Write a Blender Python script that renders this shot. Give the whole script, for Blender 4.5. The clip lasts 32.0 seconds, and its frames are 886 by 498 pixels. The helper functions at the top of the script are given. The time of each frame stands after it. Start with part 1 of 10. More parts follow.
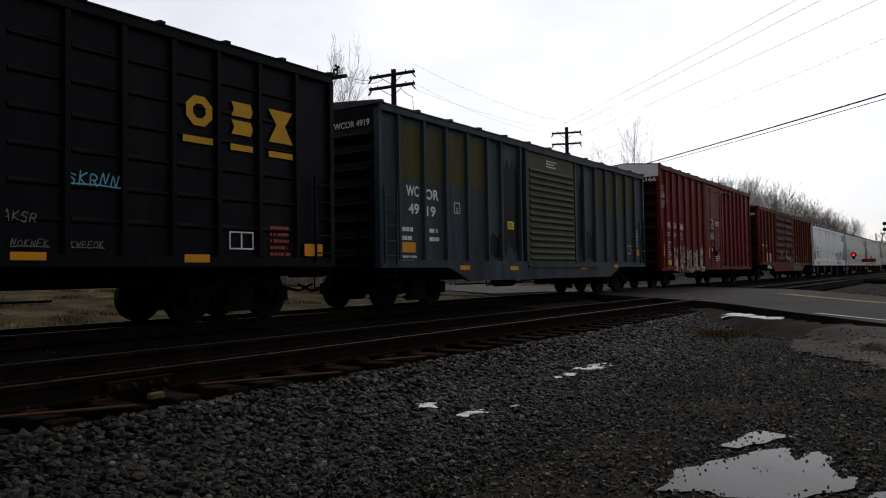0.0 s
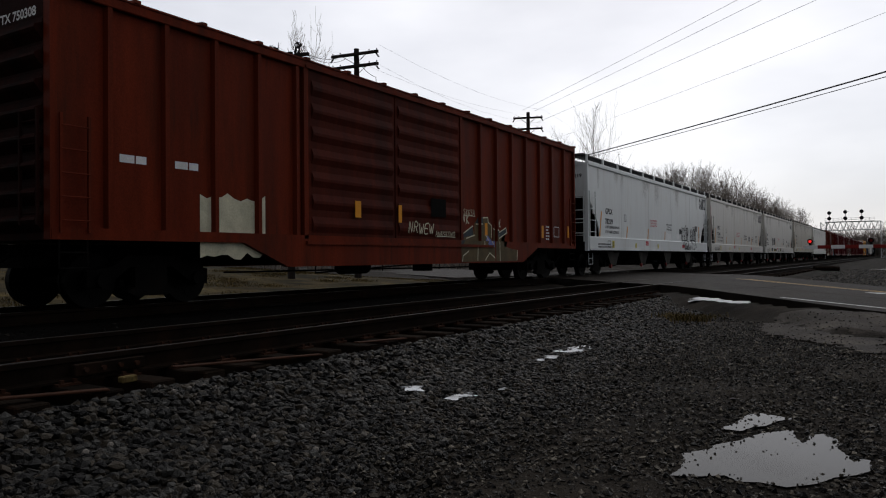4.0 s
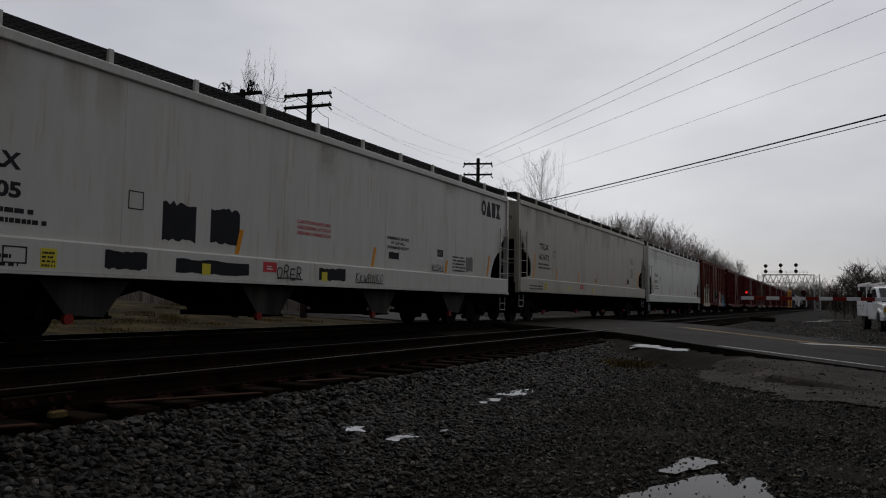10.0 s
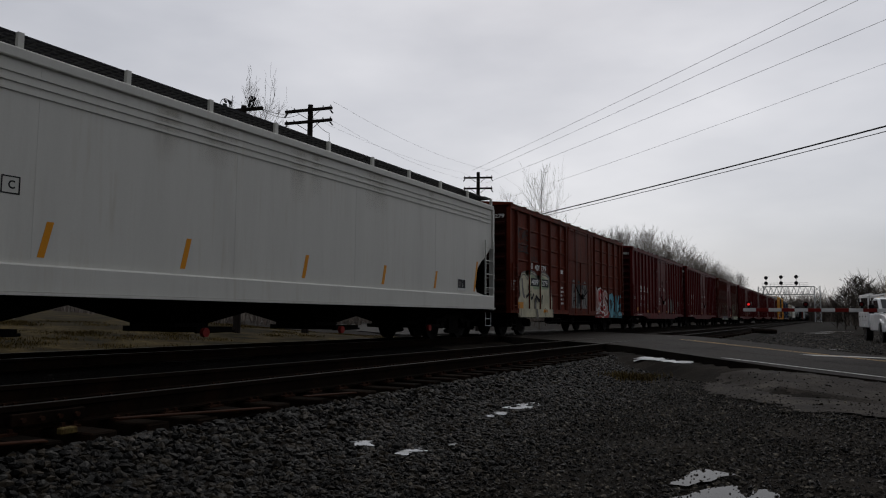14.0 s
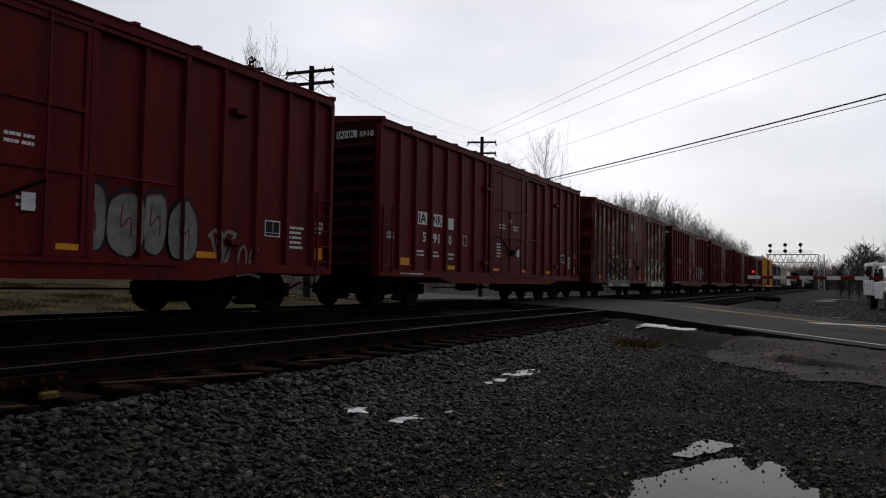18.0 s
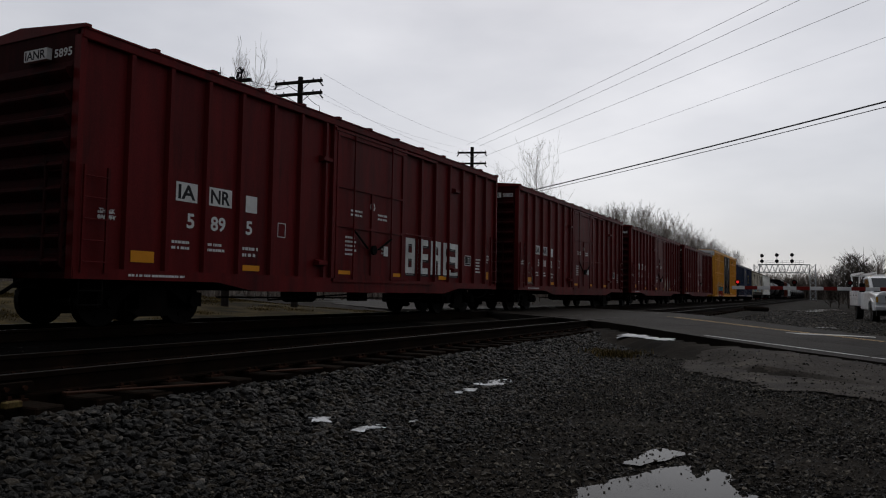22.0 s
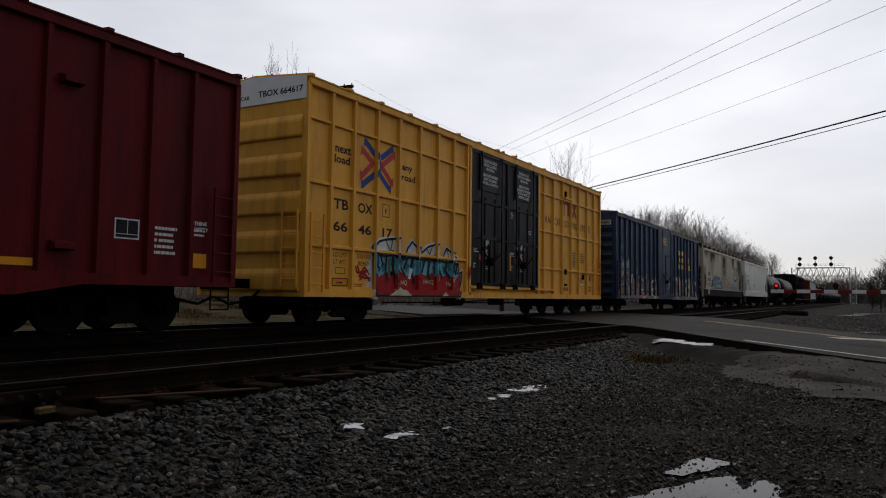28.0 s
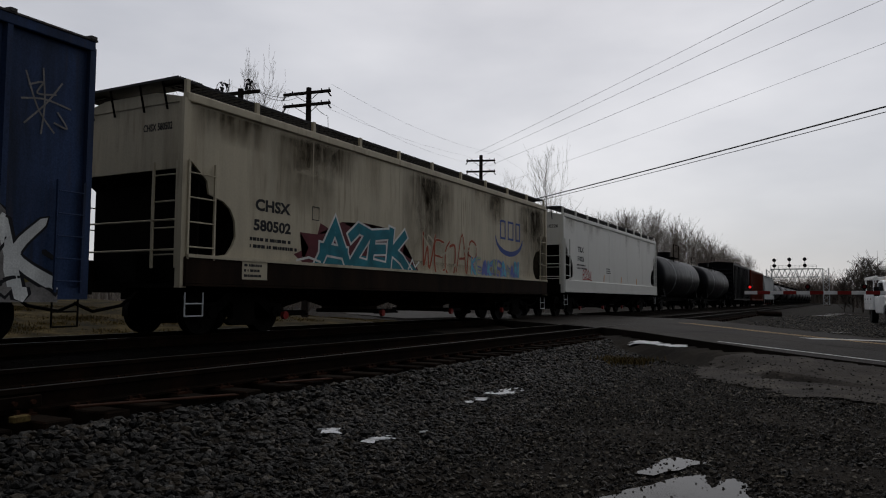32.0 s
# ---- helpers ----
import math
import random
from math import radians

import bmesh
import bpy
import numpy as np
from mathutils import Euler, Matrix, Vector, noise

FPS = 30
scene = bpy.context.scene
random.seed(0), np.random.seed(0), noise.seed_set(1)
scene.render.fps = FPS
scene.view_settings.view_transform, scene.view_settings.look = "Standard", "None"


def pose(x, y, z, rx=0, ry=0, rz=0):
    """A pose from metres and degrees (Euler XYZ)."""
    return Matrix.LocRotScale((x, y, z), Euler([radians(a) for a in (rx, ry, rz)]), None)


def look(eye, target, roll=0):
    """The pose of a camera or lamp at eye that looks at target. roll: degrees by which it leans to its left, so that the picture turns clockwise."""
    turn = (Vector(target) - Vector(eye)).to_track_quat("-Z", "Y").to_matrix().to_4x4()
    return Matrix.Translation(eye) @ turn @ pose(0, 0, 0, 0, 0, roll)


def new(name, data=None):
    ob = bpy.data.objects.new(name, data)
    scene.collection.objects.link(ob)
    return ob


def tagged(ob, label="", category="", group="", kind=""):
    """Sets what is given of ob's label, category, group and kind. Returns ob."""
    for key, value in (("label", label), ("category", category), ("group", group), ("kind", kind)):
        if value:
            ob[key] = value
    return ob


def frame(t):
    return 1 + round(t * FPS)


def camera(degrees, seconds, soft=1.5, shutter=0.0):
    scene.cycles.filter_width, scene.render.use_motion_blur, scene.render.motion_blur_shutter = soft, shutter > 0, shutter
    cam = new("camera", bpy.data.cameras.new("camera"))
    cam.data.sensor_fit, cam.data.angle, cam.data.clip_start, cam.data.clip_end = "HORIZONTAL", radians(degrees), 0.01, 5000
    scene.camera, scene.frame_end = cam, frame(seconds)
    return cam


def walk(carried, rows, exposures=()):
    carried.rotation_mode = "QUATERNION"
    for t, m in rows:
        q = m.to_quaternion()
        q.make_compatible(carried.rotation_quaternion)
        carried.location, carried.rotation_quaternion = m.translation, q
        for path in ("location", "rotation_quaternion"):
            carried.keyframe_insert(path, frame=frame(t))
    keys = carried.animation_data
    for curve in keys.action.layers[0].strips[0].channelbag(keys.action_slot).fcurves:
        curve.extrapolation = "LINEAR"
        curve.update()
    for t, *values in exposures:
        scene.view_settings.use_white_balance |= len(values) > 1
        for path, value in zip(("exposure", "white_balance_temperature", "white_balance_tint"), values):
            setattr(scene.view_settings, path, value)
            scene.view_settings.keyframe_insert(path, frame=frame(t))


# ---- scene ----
cam = camera(61.48, 32.0, soft=1.1)
# seconds, eye, yaw, pitch, roll of the hand-held camera
PATH = [
    (0, 0.279, -0.168, 1.274, 34.86, 1.91, -0.92),
    (0.5, 0.269, -0.130, 1.279, 32.64, 2.27, -0.34),
    (1, 0.259, -0.092, 1.283, 29.69, 2.03, 0.23),
    (1.5, 0.087, -0.144, 1.243, 29.03, 3.61, 0.31),
    (2, -0.139, -0.108, 1.251, 25.68, 3.40, -0.23),
    (2.4, -0.158, -0.122, 1.271, 27.26, 2.25, -0.62),
    (4.5, -0.106, -0.094, 1.208, 31.60, 0.57, -0.44),
    (5, -0.109, -0.102, 1.207, 31.45, 0.35, -0.72),
    (5.5, -0.099, -0.120, 1.204, 34.31, 0.12, -0.50),
    (6, -0.097, -0.129, 1.205, 32.40, 0.83, 0.04),
    (6.5, -0.095, -0.122, 1.206, 29.72, 1.88, 0.24),
    (7, -0.095, -0.118, 1.204, 29.44, 1.62, 0.43),
    (7.5, -0.090, -0.118, 1.209, 29.07, 1.77, 0.30),
    (8, -0.077, -0.122, 1.211, 28.03, 2.17, 0.26),
    (8.5, -0.079, -0.117, 1.199, 27.09, 2.43, 0.82),
    (9, -0.068, -0.127, 1.193, 27.26, 4.21, 1.19),
    (9.5, -0.072, -0.107, 1.194, 27.11, 4.15, 1.10),
    (10, -0.068, -0.136, 1.193, 27.53, 4.05, 0.89),
    (10.5, -0.066, -0.134, 1.195, 27.75, 4.12, 0.71),
    (11, -0.070, -0.128, 1.189, 28.08, 3.84, 0.70),
    (11.5, -0.076, -0.122, 1.183, 27.94, 3.66, 0.72),
    (12, -0.072, -0.134, 1.190, 27.59, 4.35, 0.50),
    (12.5, -0.065, -0.128, 1.194, 27.81, 4.89, 0.15),
    (13, -0.063, -0.130, 1.191, 28.27, 4.57, -0.01),
    (13.5, -0.081, -0.144, 1.191, 28.68, 5.40, 0.05),
    (14, -0.123, -0.180, 1.185, 27.52, 5.13, 0.51),
    (14.5, -0.169, -0.135, 1.166, 29.10, 1.58, 1.37),
    (15, -0.204, -0.025, 1.171, 29.78, 1.54, 0.81),
    (15.5, -0.306, -0.041, 1.183, 26.07, 2.00, 0.18),
    (17.5, -0.182, 0.038, 1.193, 26.81, 1.96, -0.19),
    (18, -0.187, 0.066, 1.176, 27.77, 2.49, 0.90),
    (18.5, -0.007, 0.078, 1.176, 31.19, 1.11, 0.67),
    (18.7, 0.063, 0.034, 1.189, 30.06, 1.52, 0.06),
    (19, 0.048, 0.005, 1.196, 24.46, 2.30, 0.45),
    (19.5, 0.029, -0.024, 1.189, 23.28, 0.90, 1.18),
    (20, 0.164, 0.065, 1.198, 25.83, 1.53, 0.95),
    (20.5, 0.210, 0.098, 1.204, 25.29, 2.02, 0.25),
    (21, 0.125, 0.059, 1.202, 21.44, 3.32, 0.90),
    (21.5, 0.091, 0.049, 1.202, 25.60, 3.24, 1.36),
    (22, 0.103, 0.085, 1.194, 27.32, 3.23, 0.97),
    (22.5, 0.094, 0.083, 1.203, 26.75, 3.67, 0.77),
    (23, 0.099, 0.070, 1.198, 27.54, 4.37, 0.77),
    (23.5, 0.105, 0.082, 1.205, 27.96, 4.14, 1.14),
    (24, 0.082, 0.130, 1.196, 28.76, 2.32, 1.70),
    (24.5, 0.073, 0.126, 1.183, 28.32, 2.19, 1.54),
    (25, 0.080, 0.137, 1.190, 27.77, 1.90, 1.57),
    (25.5, 0.071, 0.145, 1.187, 27.97, 2.55, 1.59),
    (27.5, 0.053, 0.163, 1.185, 28.73, 2.76, 0.87),
    (28, 0.034, 0.184, 1.187, 29.72, 3.58, 0.78),
    (28.5, 0.100, 0.116, 1.202, 31.28, 6.41, 0.07),
    (29, 0.116, 0.117, 1.213, 28.64, 5.66, -0.06),
    (29.3, 0.137, 0.127, 1.217, 27.78, 5.14, -0.25),
    (29.5, 0.144, 0.112, 1.220, 28.39, 4.59, -0.46),
    (30, 0.095, 0.138, 1.197, 28.91, 3.91, -0.30),
    (30.5, 0.111, 0.116, 1.201, 28.73, 3.66, 0.24),
    (31, 0.104, 0.126, 1.207, 28.53, 3.98, 0.35),
    (31.5, 0.107, 0.128, 1.203, 28.04, 3.76, 0.28),
    (32, 0.095, 0.136, 1.197, 28.11, 3.87, 0.33),
]
EXPOSURES = [(0, 0.42), (1, 0.3), (2, -0.05), (2.5, -0.05), (4.5, 0.3), (6, 0.27), (7, -0.15), (7.4, -0.1), (8, 0.0), (9, -0.3), (11, -0.32), (13, -0.32), (14, -0.22), (15, 0.0), (18, 0.17), (19, 0.25), (20, 0.2), (21, -0.05), (23, -0.12), (24.5, 0.05), (28, 0.15), (29, -0.05), (30, -0.15), (32, -0.2)]
walk(cam, [(t, pose(x, y, z, 0, 0, yaw) @ pose(0, 0, 0, 90 + pitch) @ pose(0, 0, 0, 0, 0, roll)) for t, x, y, z, yaw, pitch, roll in PATH], EXPOSURES)

# ---- light: an overcast winter sky ----
world = bpy.data.worlds.new("overcast_sky")
scene.world = world
world.use_nodes = True
wn, wl = world.node_tree.nodes, world.node_tree.links
wn.clear()
sky = wn.new("ShaderNodeTexSky")
sky.sky_type, sky.sun_disc = "NISHITA", False
sky.sun_elevation, sky.sun_rotation = radians(38), radians(-20)
geo = wn.new("ShaderNodeTexCoord")
stretch = wn.new("ShaderNodeMapping")
stretch.inputs["Scale"].default_value = (1.2, 1.2, 3.2)
clouds = wn.new("ShaderNodeTexNoise")
clouds.inputs["Scale"].default_value, clouds.inputs["Detail"].default_value, clouds.inputs["Roughness"].default_value = 1.7, 5, 0.5
ramp = wn.new("ShaderNodeValToRGB")
ramp.color_ramp.elements[0].position, ramp.color_ramp.elements[0].color = 0.3, (0.605, 0.612, 0.66, 1)
ramp.color_ramp.elements[1].position, ramp.color_ramp.elements[1].color = 0.68, (0.91, 0.905, 0.938, 1)
# the cloud thins towards the hidden sun
sunward = wn.new("ShaderNodeVectorMath")
sunward.operation = "DOT_PRODUCT"
sunward.inputs[1].default_value = (-0.26, 0.74, 0.62)
lift = wn.new("ShaderNodeMapRange")
lift.inputs["From Min"].default_value, lift.inputs["From Max"].default_value = 0.55, 1.0
lift.inputs["To Min"].default_value, lift.inputs["To Max"].default_value = 0.86, 1.32
# and is dimmed on the unseen side away from it, to lessen the light
away = wn.new("ShaderNodeMapRange")
away.inputs["From Min"].default_value, away.inputs["From Max"].default_value = -0.6, 0.55
away.inputs["To Min"].default_value, away.inputs["To Max"].default_value = 0.17, 1.0
light = wn.new("ShaderNodeMath")
light.operation = "MULTIPLY"
glow = wn.new("ShaderNodeMix")
glow.data_type, glow.blend_type = "RGBA", "MULTIPLY"
glow.inputs[0].default_value = 1.0
bg_cloud, bg_sky, both = wn.new("ShaderNodeBackground"), wn.new("ShaderNodeBackground"), wn.new("ShaderNodeAddShader")
bg_cloud.inputs[1].default_value, bg_sky.inputs[1].default_value = 0.72, 0.012
wout = wn.new("ShaderNodeOutputWorld")
wl.new(geo.outputs["Generated"], stretch.inputs[0]), wl.new(stretch.outputs[0], clouds.inputs["Vector"])
wl.new(clouds.outputs[0], ramp.inputs[0]), wl.new(geo.outputs["Generated"], sunward.inputs[0])
wl.new(sunward.outputs["Value"], lift.inputs[0]), wl.new(ramp.outputs[0], glow.inputs[6]), wl.new(sunward.outputs["Value"], away.inputs[0]), wl.new(lift.outputs[0], light.inputs[0]), wl.new(away.outputs[0], light.inputs[1]), wl.new(light.outputs[0], glow.inputs[7])
wl.new(glow.outputs[2], bg_cloud.inputs[0]), wl.new(sky.outputs[0], bg_sky.inputs[0])
wl.new(bg_cloud.outputs[0], both.inputs[0]), wl.new(bg_sky.outputs[0], both.inputs[1]), wl.new(both.outputs[0], wout.inputs[0])
sun = new("sun", bpy.data.lights.new("sun", "SUN"))
sun.data.energy, sun.data.angle, sun.data.color = 0.5, radians(40), (1.0, 0.97, 0.93)
sun.matrix_world = look((0, 0, 60), (11, -30, 29))


# ---- materials ----
def mat(name, color, rough=0.6, metal=0.0, vary=0.25, scale=3.0, fine=40.0, bump=0.15, dirt=None, dirt_amount=0.0, streaks=False, spec=0.1, emit=None, per_object=0.0, island=0.0, tint=None, power=1.0, ior=1.5, runs=None, run_amount=0.5):
    """A procedural surface: base colour, broad and fine variation, dirt patches or vertical streaks, thin runs of rust or chalk, bump."""
    m = bpy.data.materials.new(name)
    m.use_nodes = True
    n, l = m.node_tree.nodes, m.node_tree.links
    b = n["Principled BSDF"]
    b.inputs["Metallic"].default_value, b.inputs["Specular IOR Level"].default_value = metal, spec
    b.inputs["IOR"].default_value = ior
    if emit:
        b.inputs["Emission Color"].default_value, b.inputs["Emission Strength"].default_value = (*emit[:3], 1), emit[3]
    tc = n.new("ShaderNodeTexCoord")
    broad, small = n.new("ShaderNodeTexNoise"), n.new("ShaderNodeTexNoise")
    broad.inputs["Scale"].default_value, broad.inputs["Detail"].default_value = scale, 5
    small.inputs["Scale"].default_value, small.inputs["Detail"].default_value = fine, 4
    l.new(tc.outputs["Object"], small.inputs["Vector"])
    if streaks:
        mp = n.new("ShaderNodeMapping")
        mp.inputs["Scale"].default_value = (1.0, 1.0, 0.12 if streaks is True else streaks)
        l.new(tc.outputs["Object"], mp.inputs[0]), l.new(mp.outputs[0], broad.inputs["Vector"])
    else:
        l.new(tc.outputs["Object"], broad.inputs["Vector"])
    val = n.new("ShaderNodeMapRange")
    val.inputs["From Min"].default_value, val.inputs["From Max"].default_value = 0.3, 0.7
    val.inputs["To Min"].default_value, val.inputs["To Max"].default_value = 1 - vary, 1 + vary
    l.new(broad.outputs[0], val.inputs[0])
    val2 = n.new("ShaderNodeMapRange")
    val2.inputs["From Min"].default_value, val2.inputs["From Max"].default_value = 0.3, 0.7
    val2.inputs["To Min"].default_value, val2.inputs["To Max"].default_value = 1 - vary * 0.6, 1 + vary * 0.6
    l.new(small.outputs[0], val2.inputs[0])
    mul = n.new("ShaderNodeMath")
    mul.operation = "MULTIPLY"
    l.new(val.outputs[0], mul.inputs[0]), l.new(val2.outputs[0], mul.inputs[1])
    last = mul
    if per_object or island:
        src = n.new("ShaderNodeObjectInfo") if per_object else n.new("ShaderNodeNewGeometry")
        rnd = n.new("ShaderNodeMapRange")
        amount = per_object or island
        rnd.inputs["To Min"].default_value, rnd.inputs["To Max"].default_value = 1 - amount, 1 + amount * (power if power > 1 else 1)
        skew = n.new("ShaderNodeMath")
        skew.operation = "POWER"
        skew.inputs[1].default_value = power
        l.new(src.outputs["Random" if per_object else "Random Per Island"], skew.inputs[0]), l.new(skew.outputs[0], rnd.inputs[0])
        more = n.new("ShaderNodeMath")
        more.operation = "MULTIPLY"
        l.new(last.outputs[0], more.inputs[0]), l.new(rnd.outputs[0], more.inputs[1])
        last = more
    mix = n.new("ShaderNodeMix")
    mix.data_type, mix.blend_type = "RGBA", "MULTIPLY"
    mix.inputs[0].default_value = 1.0
    mix.inputs[6].default_value = (*color, 1)
    l.new(last.outputs[0], mix.inputs[7])
    out = mix.outputs[2]
    if tint and island:
        hue = n.new("ShaderNodeMix")
        hue.data_type = "RGBA"
        hue.inputs[7].default_value = (*tint, 1)
        pick = n.new("ShaderNodeMath")
        pick.operation = "MULTIPLY"
        pick.inputs[1].default_value = 7.31
        frac = n.new("ShaderNodeMath")
        frac.operation = "FRACT"
        cut = n.new("ShaderNodeMapRange")
        cut.inputs["From Min"].default_value, cut.inputs["From Max"].default_value, cut.inputs["To Max"].default_value = 0.55, 1.0, 0.8
        l.new(src.outputs["Random Per Island"], pick.inputs[0]), l.new(pick.outputs[0], frac.inputs[0]), l.new(frac.outputs[0], cut.inputs[0])
        l.new(cut.outputs[0], hue.inputs[0]), l.new(out, hue.inputs[6])
        out = hue.outputs[2]
    if dirt:
        dn, dr, dm = n.new("ShaderNodeTexNoise"), n.new("ShaderNodeMapRange"), n.new("ShaderNodeMix")
        dn.inputs["Scale"].default_value, dn.inputs["Detail"].default_value, dn.inputs["Roughness"].default_value = scale * 0.6, 8, 0.65
        if streaks:
            l.new(mp.outputs[0], dn.inputs["Vector"])
        else:
            l.new(tc.outputs["Object"], dn.inputs["Vector"])
        dr.inputs["From Min"].default_value, dr.inputs["From Max"].default_value = 0.62 - dirt_amount * 0.4, 0.82 - dirt_amount * 0.3
        dr.inputs["To Max"].default_value = 0.85
        dm.data_type = "RGBA"
        dm.inputs[7].default_value = (*dirt, 1)
        l.new(dn.outputs[0], dr.inputs[0]), l.new(dr.outputs[0], dm.inputs[0]), l.new(out, dm.inputs[6])
        out = dm.outputs[2]
    if runs:
        rm, thin, where = n.new("ShaderNodeMapping"), n.new("ShaderNodeTexNoise"), n.new("ShaderNodeTexNoise")
        rm.inputs["Scale"].default_value = (1.0, 1.0, 0.07)
        thin.inputs["Scale"].default_value, thin.inputs["Detail"].default_value = 11, 3
        where.inputs["Scale"].default_value, where.inputs["Detail"].default_value = 0.9, 6
        l.new(tc.outputs["Object"], rm.inputs[0]), l.new(rm.outputs[0], thin.inputs["Vector"]), l.new(tc.outputs["Object"], where.inputs["Vector"])
        lines, spots, amount, wash = n.new("ShaderNodeMapRange"), n.new("ShaderNodeMapRange"), n.new("ShaderNodeMath"), n.new("ShaderNodeMix")
        lines.inputs["From Min"].default_value, lines.inputs["From Max"].default_value = 0.52, 0.72
        spots.inputs["From Min"].default_value, spots.inputs["From Max"].default_value, spots.inputs["To Max"].default_value = 0.42, 0.66, run_amount
        amount.operation, wash.data_type = "MULTIPLY", "RGBA"
        wash.inputs[7].default_value = (*runs, 1)
        l.new(thin.outputs[0], lines.inputs[0]), l.new(where.outputs[0], spots.inputs[0]), l.new(lines.outputs[0], amount.inputs[0]), l.new(spots.outputs[0], amount.inputs[1])
        l.new(amount.outputs[0], wash.inputs[0]), l.new(out, wash.inputs[6])
        out = wash.outputs[2]
    l.new(out, b.inputs["Base Color"])
    rr = n.new("ShaderNodeMapRange")
    rr.inputs["To Min"].default_value, rr.inputs["To Max"].default_value = max(0.03, rough - 0.12), min(1, rough + 0.12)
    l.new(broad.outputs[0], rr.inputs[0]), l.new(rr.outputs[0], b.inputs["Roughness"])
    if bump:
        bp = n.new("ShaderNodeBump")
        bp.inputs["Strength"].default_value, bp.inputs["Distance"].default_value = bump, 0.02
        l.new(small.outputs[0], bp.inputs["Height"]), l.new(bp.outputs[0], b.inputs["Normal"])
    return m


